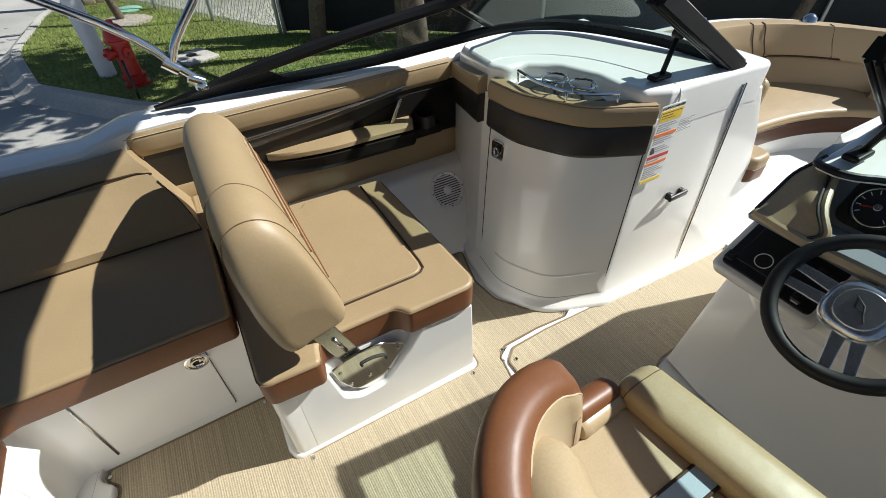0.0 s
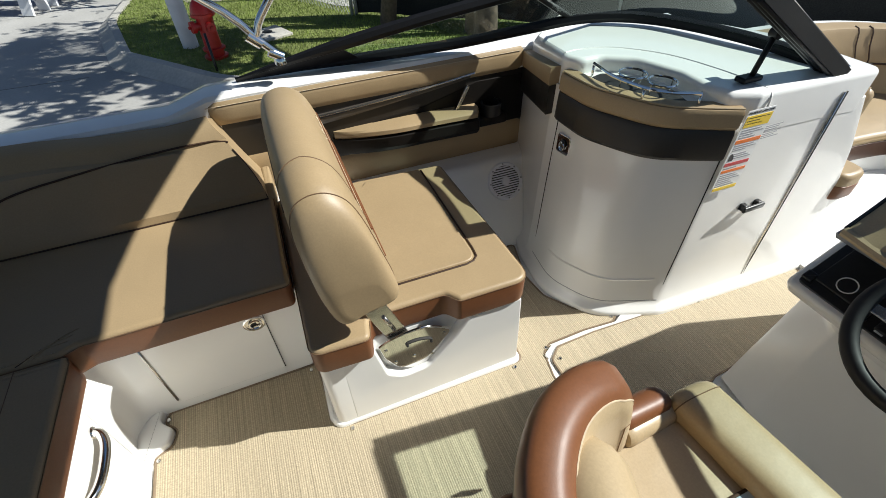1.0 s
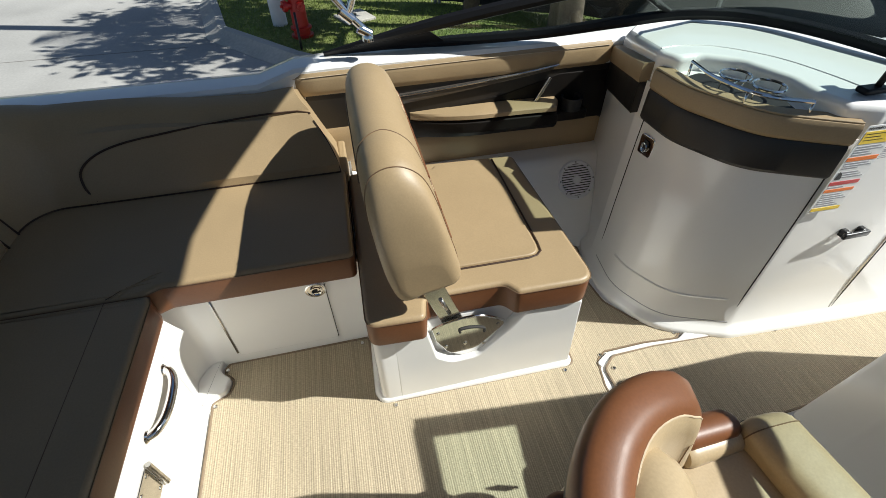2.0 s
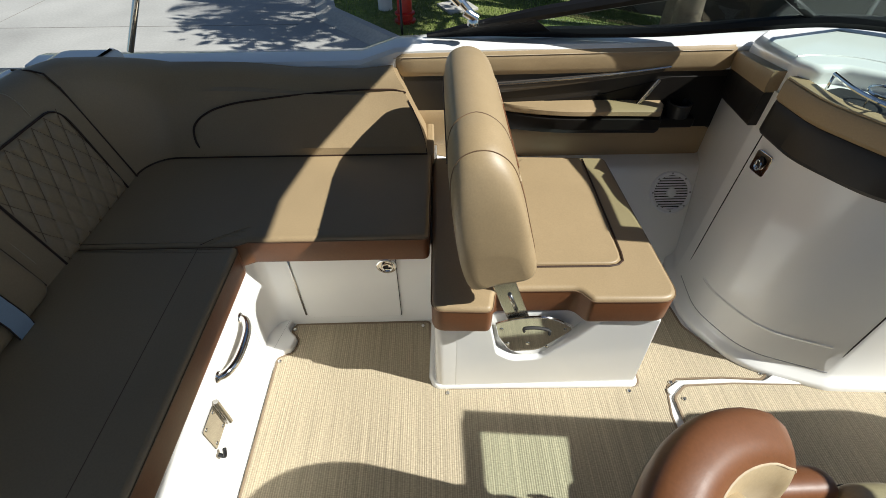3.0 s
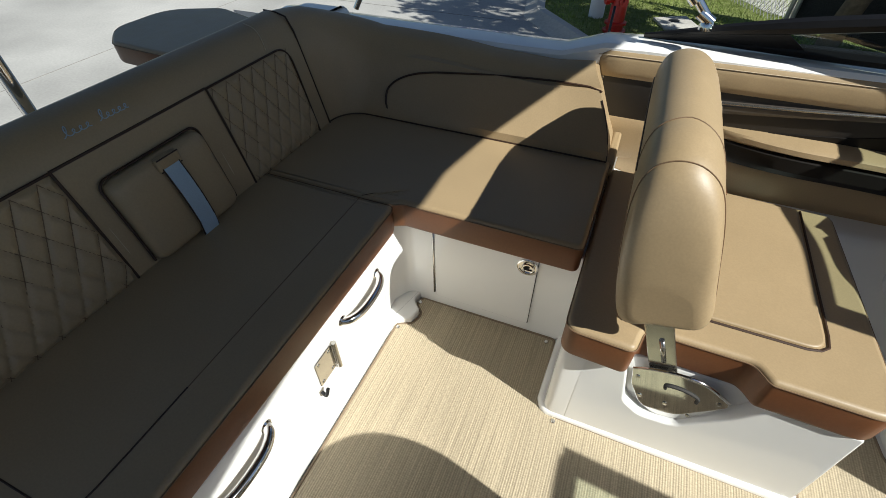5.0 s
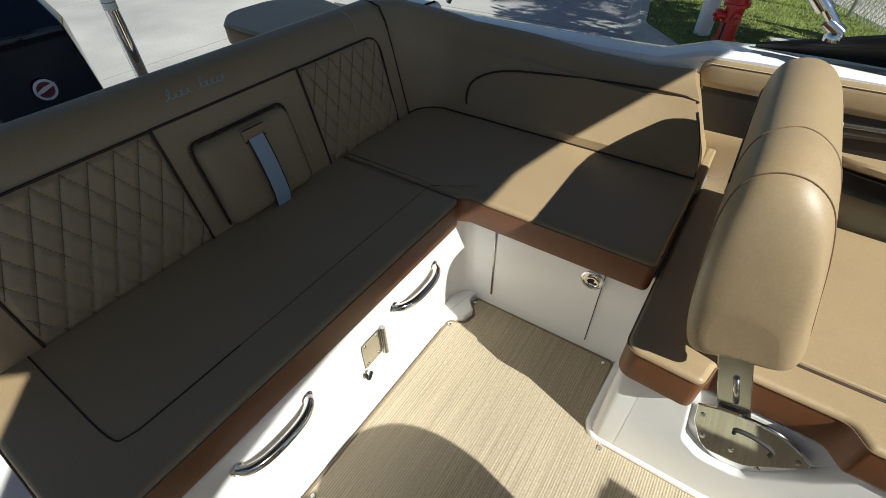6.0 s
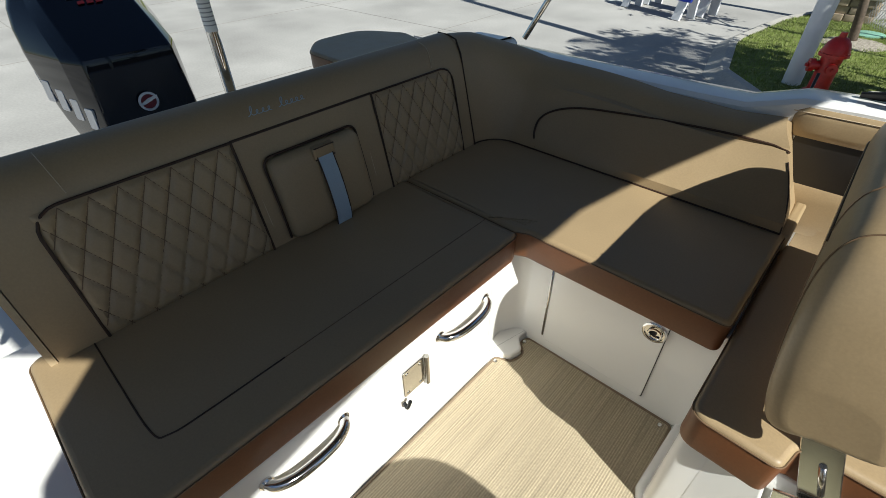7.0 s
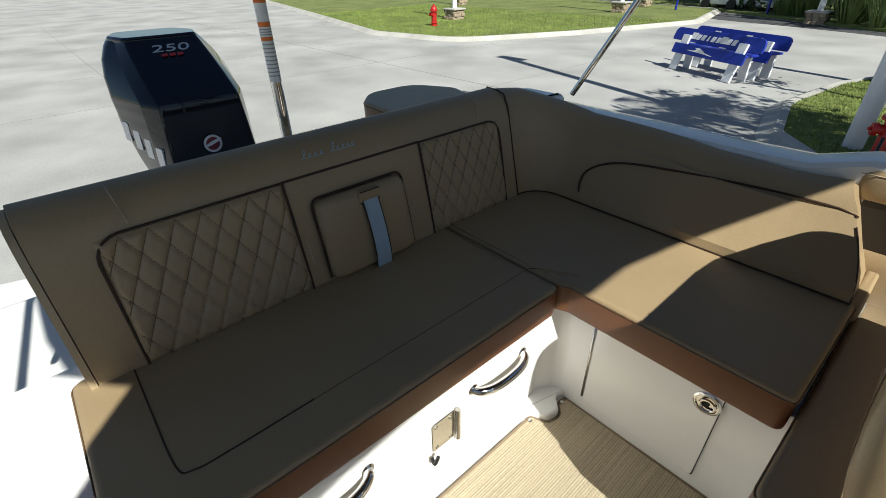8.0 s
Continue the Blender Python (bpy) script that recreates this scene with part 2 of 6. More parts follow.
def slab(outline, z0, z1, top=0.01, bottom=0.0, segs=4, m=None, crown=0.0):
    """A plate over an outline, with its upper and lower edges rounded. m: a matrix for the outline's x, y and height."""
    layers = []
    if bottom:
        layers = [[(p.x, p.y, z0 + bottom * (1 - math.cos(j / segs * math.pi / 2))) for p in inset(outline, bottom * (1 - math.sin(j / segs * math.pi / 2)))] for j in range(segs)]
        layers.append([(p.x, p.y, z0 + bottom) for p in outline])
    else:
        layers.append([(p.x, p.y, z0) for p in outline])
    if top:
        for j in range(segs + 1):
            a = j / segs * math.pi / 2
            layers.append([(p.x, p.y, z1 - crown - top * (1 - math.sin(a))) for p in inset(outline, top * (1 - math.cos(a)))])
    else:
        layers.append([(p.x, p.y, z1) for p in outline])
    if crown:
        for f, c in ((0.02, 0.35), (0.05, 0.7), (0.09, 1.0)):
            layers.append([(p.x, p.y, z1 - crown + crown * c) for p in inset(outline, top + f)])
    bm = rings(layers)
    if m is not None:
        bmesh.ops.transform(bm, matrix=m, verts=bm.verts)
    return bm


def rect(x0, y0, x1, y1, r=0.0, n=5):
    return rounded([(x0, y0, r), (x1, y0, r), (x1, y1, r), (x0, y1, r)], n)


def block(x0, y0, z0, x1, y1, z1, r=0.004, side=0.0):
    return slab(rect(x0, y0, x1, y1, side or r, 3), z0, z1, r, r, 3)


def tube(path, r, n=8, closed=False, cap=True, flat=1.0):
    """A round bar along a path."""
    pts = [Vector(p) for p in path]
    k = len(pts)
    up, layers = None, []
    for i, p in enumerate(pts):
        a = pts[i - 1] if (i or closed) else p
        b = pts[(i + 1) % k] if (i < k - 1 or closed) else p
        d = (b - a).normalized()
        if up is None:
            up = d.orthogonal().normalized()
        up = (up - d * up.dot(d)).normalized()
        w = d.cross(up)
        rr = r[i] if isinstance(r, (list, tuple)) else r
        layers.append([p + (up * math.cos(2 * math.pi * j / n) * flat + w * math.sin(2 * math.pi * j / n)) * rr for j in range(n)])
    if closed:
        layers.append(layers[0])
    return rings(layers, cap and not closed)


def join(*parts):
    out = parts[0]
    for b in parts[1:]:
        me = bpy.data.meshes.new("tmp")
        b.to_mesh(me)
        b.free()
        out.from_mesh(me)
        bpy.data.meshes.remove(me)
    return out


def lathe(profile, centre, n=24, axis="z"):
    """A turned body from (radius, height) pairs."""
    c = Vector(centre)
    layers = []
    for r, h in profile:
        ring = []
        for j in range(n):
            a = 2 * math.pi * j / n
            v = Vector((max(r, 1e-4) * math.cos(a), max(r, 1e-4) * math.sin(a), h))
            if axis == "x":
                v = Vector((v.z, v.x, v.y))
            elif axis == "y":
                v = Vector((v.y, v.z, v.x))
            ring.append(c + v)
        layers.append(ring)
    return rings(layers)


def smooth_path(points, n=8):
    """A curve through points."""
    p = [Vector(q) for q in points]
    p = [2 * p[0] - p[1]] + p + [2 * p[-1] - p[-2]]
    out = []
    for i in range(1, len(p) - 2):
        for j in range(n):
            t = j / n
            a, b, c, d = p[i - 1:i + 3]
            out.append(0.5 * ((2 * b) + (c - a) * t + (2 * a - 5 * b + 4 * c - d) * t * t + (3 * b - a - 3 * c + d) * t ** 3))
    out.append(p[-2])
    return out


def screws(parent, places, r=0.008, name="snap"):
    for x, y, z in places:
        part(name, lathe([(r, 0), (r, 0.002), (r * 0.7, 0.005), (0, 0.0055)], (x, y, z), 10), CHROME, parent)


# ---- boat shell ----
MID = 0.71  # the boat's centre line
GROUND = -0.85

single("floor", block(-1.3, -0.42, -0.05, 2.3, 1.9, -0.006), GEL, (0, 0, -0.05), "white moulded fibreglass cockpit floor", "floor", "structure")


def half_beam(x):
    """Half the boat's width at a station: full amidships, blunt at the bow."""
    t = min(1, max(0.0, (x - 1.4) / 2.5))
    return max(1.27 * (1 - t ** 7) ** 0.9, 0.02)


def sheer_drop(x):
    t = min(1, max(0, (x - 1.3) / 1.3))
    return 0.19 * t * t * (3 - 2 * t)


def hull():
    """The outer skin with its rub rail, from the transom to the bow."""
    layers = []
    for x in [-1.9, -1.5, -0.8, 0, 0.8, 1.6, 2.2, 2.6, 2.9, 3.2, 3.4, 3.6, 3.75, 3.85, 3.895]:
        t = max(0.0, (x - 1.4) / 2.5)
        half = half_beam(x)
        sheer = 0.66 - sheer_drop(x)
        keel = -0.62 + 0.55 * t ** 3
        chine = -0.25 + 0.35 * t ** 2
        layers.append([(x, MID + half, sheer), (x, MID + half * 0.99, sheer - 0.2), (x, MID + half * 0.86, chine), (x, MID, keel),
                       (x, MID - half * 0.86, chine), (x, MID - half * 0.99, sheer - 0.2), (x, MID - half, sheer)])
    return rings(layers, cap=False, close=False)


single("hull", hull(), GEL, (0, MID, GROUND), "white fibreglass boat hull standing on the lot", "boat hull", "structure")


def port_gunwale():
    """The side deck: a rounded ledge that steps up at the windscreen's foot."""
    layers = []
    for i in range(41):
        x = -1.5 + i * 0.134
        out = MID + half_beam(x)
        s = min(1, max(0, (x + 0.32) / 0.2))
        s = s * s * (3 - 2 * s)
        h = 0.735 + 0.05 * s - sheer_drop(x)
        inn = min(1.80, out - 0.14)
        layers.append([(x, inn, h - 0.2), (x, inn, h - 0.012), (x, inn + 0.012, h), (x, (inn + out) / 2, h + 0.004), (x, out - 0.04, h - 0.004), (x, out - 0.01, h - 0.025),
                       (x, out, h - 0.06), (x, out, h - 0.12), (x, out - 0.02, h - 0.2)])
    return rings(layers, close=False, cap=False)


single("gunwale_port", port_gunwale(), GEL, (0, 1.9, 0.6), "white gelcoat side deck of the boat", "gunwale", "structure")

# inner liner: locker faces, ledge below the coaming, seat boxes
liner = [(-0.605, -0.42, 0), (-0.605, 1.0, 0.012), (-0.635, 1.04, 0.03), (-0.645, 1.12, 0.05), (-0.61, 1.185, 0.05), (-0.03, 1.19, 0), (-0.03, 1.85, 0), (-1.3, 1.85, 0), (-1.3, -0.42, 0)]
single("seat_box", slab(rounded(liner), 0.0, 0.40, 0.008), GEL, (-0.9, 0.7, 0), "white moulded seat box below the stern bench", "seat box", "structure")
single("corner_toe", slab(rounded([(-0.62, 1.0, 0.005), (-0.598, 1.04, 0.01), (-0.552, 1.065, 0.02), (-0.54, 1.11, 0.02), (-0.582, 1.15, 0.03), (-0.568, 1.2, 0.01), (-0.66, 1.2, 0.01), (-0.66, 1.0, 0.01)], 6), -0.006, 0.026, 0.008),
       GEL, (-0.6, 1.1, 0), "white moulded corner toe of the seat box", "moulding", "structure")
single("side_ledge", rings([[(x, 1.86, -0.006), (x, 1.47, -0.006), (x, 1.49, 0.03), (x, 1.675, 0.305), (x, 1.69, 0.325), (x, 1.715, 0.335), (x, 1.86, 0.335)] for x in (-0.02, 0.5, 1.3)]), GEL, (0.4, 1.7, 0), "white moulded ledge below the coaming", "ledge", "structure")
single("sill", slab(rounded([(0.731, 0.862, 0.01), (0.786, 0.902, 0.03), (0.96, 0.905, 0.03), (1.37, 0.884, 0.03), (2.1, 0.866, 0.01), (2.1, 0.95, 0.01), (1.3, 0.98, 0.02), (1.14, 0.985, 0.01), (1.118, 0.935, 0.03), (1.065, 0.908, 0.03), (0.93, 0.919, 0.03), (0.78, 0.916, 0.03), (0.725, 0.885, 0.02)]), -0.006, 0.008, 0.004),
       GEL, (1.4, 0.9, 0), "white raised sill beside the walkway", "sill", "structure")
single("wall_port", block(-1.3, 1.815, 0.0, 1.2, 1.85, 0.72), GEL, (0, 1.83, 0), "white inner side of the boat", "wall", "structure")
single("wall_starboard", block(-1.3, -0.46, -0.05, 2.02, -0.42, 0.78, 0.01), GEL, (0, -0.44, 0), "white inner side of the boat", "wall", "structure")
single("gunwale_starboard", block(-1.5, -0.56, 0.70, 2.02, -0.40, 0.78, 0.02), GEL, (0, -0.5, 0.7), "white gelcoat side deck of the boat", "gunwale", "structure")


# ---- floor mats ----
def floor_mat(corners, snaps, label):
    o = rounded(corners, 5)
    c = sum(o, Vector((0, 0))) / len(o)
    m = thing("floor_mat", (c.x, c.y, -0.006), label, "floor mat", "cockpit floor mats")
    part("weave", slab(inset(o, 0.004), -0.006, 0.0, 0.002, 0, 2), MAT_WEAVE, m)
    part("binding", tube([(p.x, p.y, -0.001) for p in inset(o, 0.003)], 0.005, 6, closed=True, flat=0.7), BINDING, m, "brown bound edge")
    screws(m, [(x, y, 0.0) for x, y in snaps])


BINDING = material("mat_binding", (0.22, 0.16, 0.10), 0.6, grain=0.1)
floor_mat([(-0.60, -0.36, 0.02), (0.715, -0.36, 0.02), (0.715, 0.80, 0.03), (0.735, 0.895, 0.03), (0.775, 0.922, 0.03), (0.93, 0.924, 0.03), (1.065, 0.913, 0.03), (1.10, 0.94, 0.03), (1.057, 0.985, 0.03), (0.96, 1.03, 0.05), (0.885, 1.14, 0.06), (0.87, 1.27, 0.08),
           (0.925, 1.47, 0.02), (0.66, 1.47, 0.02), (0.645, 0.96, 0.02), (0.64, 0.905, 0.02), (0.0, 0.912, 0.03), (-0.05, 0.95, 0.03), (-0.055, 1.188, 0.02), (-0.56, 1.188, 0.02), (-0.578, 1.15, 0.03),
           (-0.535, 1.11, 0.03), (-0.55, 1.06, 0.03), (-0.60, 1.045, 0.02)],
          [(-0.085, 1.165), (-0.562, 1.16), (-0.588, 1.026), (0.0, 0.892), (0.603, 0.885), (0.752, 0.912), (1.071, 0.938), (-0.58, 0.36)],
          "tan woven vinyl cockpit mat with bound edges and snaps")
floor_mat([(0.745, 0.43, 0.03), (1.17, 0.545, 0.04), (1.24, 0.572, 0.03), (1.9, 0.60, 0.03), (2.0, 0.868, 0.03), (1.37, 0.889, 0.03), (0.96, 0.907, 0.03), (0.795, 0.902, 0.04), (0.743, 0.86, 0.03)], [(0.775, 0.852), (1.45, 0.862)], "tan woven vinyl mat along the walkway by the helm")


# ---- port locker door ----
locker = thing("locker_door", (-0.335, 1.185, 0.045), "white fibreglass locker door with a round flush latch", "locker door")
part("door_gap", block(-0.508, 1.1865, 0.043, -0.1622, 1.1895, 0.382, 0.001), GAP, locker, "dark gap round the door")
part("door_panel", slab(rect(-0.506, 0.045, -0.164, 0.38, 0.012), 0, 0.007, 0.002, m=Matrix(((1, 0, 0, 0), (0, 0, -1, 1.188), (0, 1, 0, 0), (0, 0, 0, 1)))), GEL, locker)
part("hinge", tube([(-0.512, 1.184, 0.06), (-0.512, 1.184, 0.37)], 0.004, 8), BRUSHED, locker, "long steel piano hinge")
latch = part("latch", lathe([(0.033, 0), (0.033, -0.004), (0.029, -0.007), (0.026, -0.007), (0.025, -0.003), (0, -0.003)], (-0.194, 1.181, 0.316), 28, "y"), CHROME, locker, "round chrome flush latch")
part("latch_well", lathe([(0.012, 0), (0.012, -0.0015), (0, -0.0015)], (-0.199, 1.178, 0.316), 16, "y"), GAP, latch)
part("latch_ring", tube([(-0.194 + 0.017 * math.cos(a / 12 * 2 * math.pi) + 0.003, 1.172, 0.316 + 0.017 * math.sin(a / 12 * 2 * math.pi)) for a in range(12)], 0.0035, 6, closed=True), CHROME, latch)


# ---- bench cushions ----
def cushion(parent, outline, z0, z1, split, name="cushion"):
    """A vinyl seat: a tan top over a cognac side band, with a stitched welt between."""
    part(name, slab(inset(outline, 0.001), split - 0.004, z1, 0.013, 0, 5), TAN, parent)
    part("side_band", slab(outline, z0, split + 0.002, 0.003, 0.014), COGNAC, parent, "cognac brown vinyl band")
    part("welt", tube([(p.x, p.y, split + 0.003) for p in inset(outline, -0.0003)], 0.0016, 6, closed=True), STITCH, parent, "stitched welt")


def seam(parent, path, r=0.0025, mat=None, name="seam"):
    return part(name, tube(path, r, 6), mat or PIPING, parent)


SEAT = 0.50
bench = thing("stern_bench", (-0.84, 0.57, 0.40), "tan vinyl stern bench with quilted backrest and cognac front band", "bench")
cushion(bench, rounded([(-1.10, 0.05, 0.03), (-0.60, 0.05, 0.02), (-0.592, 1.07, 0.01), (-0.60, 1.095, 0.01), (-1.10, 1.095, 0.01)]), 0.40, SEAT, 0.487)
seam(bench, smooth_path([(-1.05, 0.165, SEAT), (-0.9, 0.165, SEAT), (-0.74, 0.168, SEAT), (-0.71, 0.19, SEAT), (-0.705, 0.26, SEAT), (-0.705, 0.42, SEAT)], 5), 0.0019)
seam(bench, [(-0.705, y, SEAT) for y in (0.42, 0.7, 1.09)], 0.0011, STITCH)
side_seat = thing("side_bench", (-0.5, 1.34, 0.40), "tan vinyl side bench with piped corner backrest, partly sunlit", "bench")
cushion(side_seat, rounded([(-1.10, 1.099, 0.01), (-0.615, 1.099, 0.01), (-0.575, 1.118, 0.03), (-0.05, 1.118, 0.02), (-0.04, 1.60, 0.02), (-1.10, 1.60, 0.02)]), 0.40, SEAT, 0.487)
seam(side_seat, smooth_path([(-0.705, 1.10, SEAT), (-0.66, 1.135, SEAT), (-0.62, 1.155, SEAT)], 5), 0.0012)
part("end_filler", block(-0.06, 1.56, 0.38, -0.03, 1.78, 0.50, 0.008), TAN, side_seat)
for k in range(3):
    seam(side_seat, smooth_path([(-0.70 + 0.012 * k, 1.105, SEAT), (-0.665 + 0.02 * k, 1.13 + 0.012 * k, SEAT + 0.001), (-0.60 + 0.01 * k, 1.14 + 0.018 * k, SEAT)], 4), 0.0016, TAN, "crease")


# ---- bench backrests ----
def sweep_back(path, height, depth, lean, shift):
    """A padded back along a plan path of (x, y, nx, ny). height, depth and lean are functions of the way along it."""
    layers = []
    n = len(path)
    for i, (x, y, nx, ny) in enumerate(path):
        s = i / (n - 1)
        h, d, l = height(s), depth(s), lean(s)
        prof = [(0.02, 0.47), (0.0, 0.50), (0.004, 0.53), (l * 0.30, 0.5 + (h - 0.5) * 0.3), (l * 0.62, 0.5 + (h - 0.5) * 0.58), (l * 0.84, 0.5 + (h - 0.5) * 0.76), (l, h - 0.055), (l + 0.018, h - 0.025),
                (l + 0.045, h - 0.007), (l + 0.08, h), (d - 0.04, h - 0.003), (d - 0.012, h - 0.018), (d, h - 0.05), (d, 0.47)]
        layers.append([(x + nx * a + shift(s) * max(z - 0.5, 0) ** 1.6, y + ny * a, z) for a, z in prof])
    return rings(layers)


def face_x(z, h=0.868, l=0.075, base=-1.045):
    """How far aft the stern backrest's face stands at a height."""
    return base - (0.004 + (l - 0.004) * min(1, max(0, (z - 0.53) / (h - 0.055 - 0.53))))


back = bench
part("back_pad", sweep_back([(-1.045, y, -1, 0) for y in np.linspace(0.10, 1.445, 12)], lambda s: 0.868, lambda s: 0.21, lambda s: 0.075, lambda s: 0), TAN, back)
part("end_cap", sweep_back([(-1.043, y, -1, 0) for y in (0.085, 0.098)], lambda s: 0.862, lambda s: 0.205, lambda s: 0.075, lambda s: 0), TAN_LIGHT, back)


def quilted(y0, y1, z0, z1):
    """A panel of stitched diamonds that follows the backrest's face."""
    ny, nz = int((y1 - y0) / 0.0045), int((z1 - z0) / 0.0045)
    layers = []
    for i in range(ny + 1):
        y = y0 + (y1 - y0) * i / ny
        row = []
        for j in range(nz + 1):
            z = z0 + (z1 - z0) * j / nz
            u, v = (y / 0.054 + z / 0.092), (y / 0.054 - z / 0.092)
            du, dv = abs(u - round(u)) * 2, abs(v - round(v)) * 2
            puff = 0.008 * (min(du, 0.4) / 0.4) ** 0.4 * (min(dv, 0.4) / 0.4) ** 0.4
            edge = min(1, min(i, ny - i, j, nz - j) / 3)
            row.append((face_x(z) + 0.001 + (0.002 + puff) * edge, y, z))
        layers.append(row)
    return rings(layers, cap=False, close=False)


for y0, y1, corner in ((0.195, 0.60, 0), (1.035, 1.385, 1)):
    part("quilted_panel", quilted(y0, y1, 0.497, 0.787), TAN, back, "diamond-stitched tan vinyl panel")
    lines = []
    for sgn in (1, -1):
        for k in range(-8, 42):
            ends = []
            for j in range(41):
                z = 0.50 + 0.283 * j / 40
                y = (k - sgn * z / 0.092) * 0.054
                if y0 + 0.006 < y < y1 - 0.006:
                    ends.append((face_x(z) + 0.0064, y, z))
            if len(ends) > 3:
                lines.append(tube([ends[0], ends[len(ends) // 2], ends[-1]], 0.0009, 5))
    part("stitching", join(*lines), STITCH, back, "brown diamond stitching")
    near = (0.03 if corner == 0 else 0.0, 0.03 if corner else 0.0)
    ra, rb = near[0] * 1.7, near[1] * 1.7
    line = [(y0, 0.498), (y0, 0.7)] + [(y0 + ra - ra * math.cos(a), 0.789 - ra + ra * math.sin(a)) for a in np.linspace(0.02, 1.55, 6)] + [((y0 + y1) / 2, 0.789)]
    line += [(y1 - rb + rb * math.sin(a), 0.789 - rb + rb * math.cos(a)) for a in np.linspace(0.02, 1.55, 6)] + [(y1, 0.7), (y1, 0.498)]
    seam(back, [(face_x(z) + 0.0065, y, z) for y, z in line], 0.0034, name="piping")
seam(back, [(face_x(0.789) + 0.003, y, 0.789) for y in np.linspace(0.60, 1.035, 9)], 0.0034, name="piping")
ring = [Vector((0.654, 0.512)), Vector((0.654, 0.6))] + [Vector((0.678 - 0.024 * math.cos(a), 0.706 + 0.024 * math.sin(a))) for a in np.linspace(0, math.pi / 2, 7)]
ring += [Vector((1.6 - p.x, p.y)) for p in reversed(ring)]
part("piping", tube([(face_x(p.y) + 0.010, p.x, p.y) for p in ring], 0.0036, 6), PIPING, back, "dark piping round the drop-down pad")
pad_rings = [[(p.x, p.y, h) for p in rect(0.658 + i, 0.498 + i, 0.942 - i, 0.728 - i, 0.030)] for i, h in ((0.004, 0.0), (0, 0.006), (0, 0.016), (0.003, 0.027), (0.009, 0.035), (0.018, 0.040), (0.035, 0.043), (0.06, 0.0445), (0.08, 0.045))]
armpad = part("drop_pad", rings(pad_rings), TAN, back, "drop-down centre pad")
armpad.data.transform(Matrix.Translation(-ORIGIN[back]) @ Matrix.Translation((face_x(0.51) - 0.002, 0, 0.51)) @ Matrix.Rotation(-math.atan2(face_x(0.51) - face_x(0.735), 0.225), 4, "Y") @ Matrix(((0, 0, 1, 0), (1, 0, 0, 0), (0, 1, 0, -0.51), (0, 0, 0, 1))) @ Matrix.Translation(ORIGIN[back]))
lean = lambda z: face_x(z) + 0.0425 + 0.010 * math.sin(math.pi * min(1, max(0, (z - 0.50) / 0.22)))
strap = part("strap", rings([[(x, y, z) for x, y in ((0, 0.785), (0, 0.832), (0.003, 0.832), (0.003, 0.785))] for z in np.linspace(0.502, 0.716, 12)]), STRAP, armpad, "pale blue-grey webbing strap")
for v in strap.data.vertices:
    z = v.co.z + ORIGIN[back].z
    v.co.x += lean(z)
for y in (0.784, 0.833):
    part("strap_edge", tube([(lean(z) + 0.002, y, z) for z in np.linspace(0.505, 0.712, 6)], 0.0022, 6), PIPING, armpad)
part("strap_loop", block(lean(0.72) - 0.006, 0.776, 0.692, lean(0.72) + 0.011, 0.841, 0.728, 0.005), TAN, armpad, "folded vinyl loop")
for z in (0.694, 0.726):
    part("loop_edge", tube([(lean(0.72) + 0.0108, y, z) for y in (0.777, 0.808, 0.84)], 0.0018, 6), PIPING, armpad)
for y in (0.62, 0.98):
    seam(back, [(face_x(z) + 0.001, y, z) for z in np.linspace(0.51, 0.79, 5)], 0.0012, THREAD)
seam(back, smooth_path([(face_x(0.8) + 0.002, 0.27, 0.80), (-1.125, 0.265, 0.835), (-1.145, 0.262, 0.859), (-1.18, 0.26, 0.869)], 4), 0.0012, THREAD)
seam(back, smooth_path([(face_x(0.8) + 0.002, 1.30, 0.80), (-1.125, 1.303, 0.835), (-1.145, 1.305, 0.859), (-1.18, 1.306, 0.869)], 4), 0.0012, THREAD)


corner_path = [(-1.045, 1.449, -1, 0)]
for i in range(11):
    a = math.pi - i / 10 * math.pi / 2
    corner_path.append((-0.94 + 0.105 * math.cos(a), 1.45 + 0.105 * math.sin(a), math.cos(a), math.sin(a)))
corner_path += [(x, 1.555, 0, 1) for x in np.linspace(-0.86, -0.055, 16)]
ease = lambda a, b, s: (lambda t: t * t * (3 - 2 * t))(min(1, max(0, (s - a) / (b - a))))
side_h = lambda s: float(np.interp(s, [0, 0.15, 0.41, 0.7, 0.9, 1], [0.866, 0.852, 0.768, 0.728, 0.718, 0.73]))
side_d = lambda s: 0.21 + 0.045 * ease(0.2, 0.6, s)
side_l = lambda s: 0.075 + 0.075 * ease(0.25, 0.6, s)
side_back = side_seat
part("back_pad", sweep_back(corner_path, side_h, side_d, side_l, lambda s: -1.25 * ease(0.55, 1.0, s)), TAN, side_back)


def on_side(x, z):
    """A point on the side backrest's face."""
    px = [c[0] for c in corner_path]
    n = len(px) - 1
    s = min(np.linspace(12 / n, 1, 300), key=lambda v: abs(float(np.interp(v * n, range(n + 1), px)) - 1.25 * ease(0.55, 1.0, v) * (z - 0.5) ** 1.6 - x))
    h, l = side_h(s), side_l(s)
    f = (z - 0.5) / (h - 0.5)
    d = float(np.interp(f, [0, 0.075, 0.3, 0.58, 0.76, (h - 0.555) / (h - 0.5), 1], [0, 0.004, l * 0.3, l * 0.62, l * 0.84, l, l + 0.05]))
    return (x, 1.555 + d - 0.006, z)


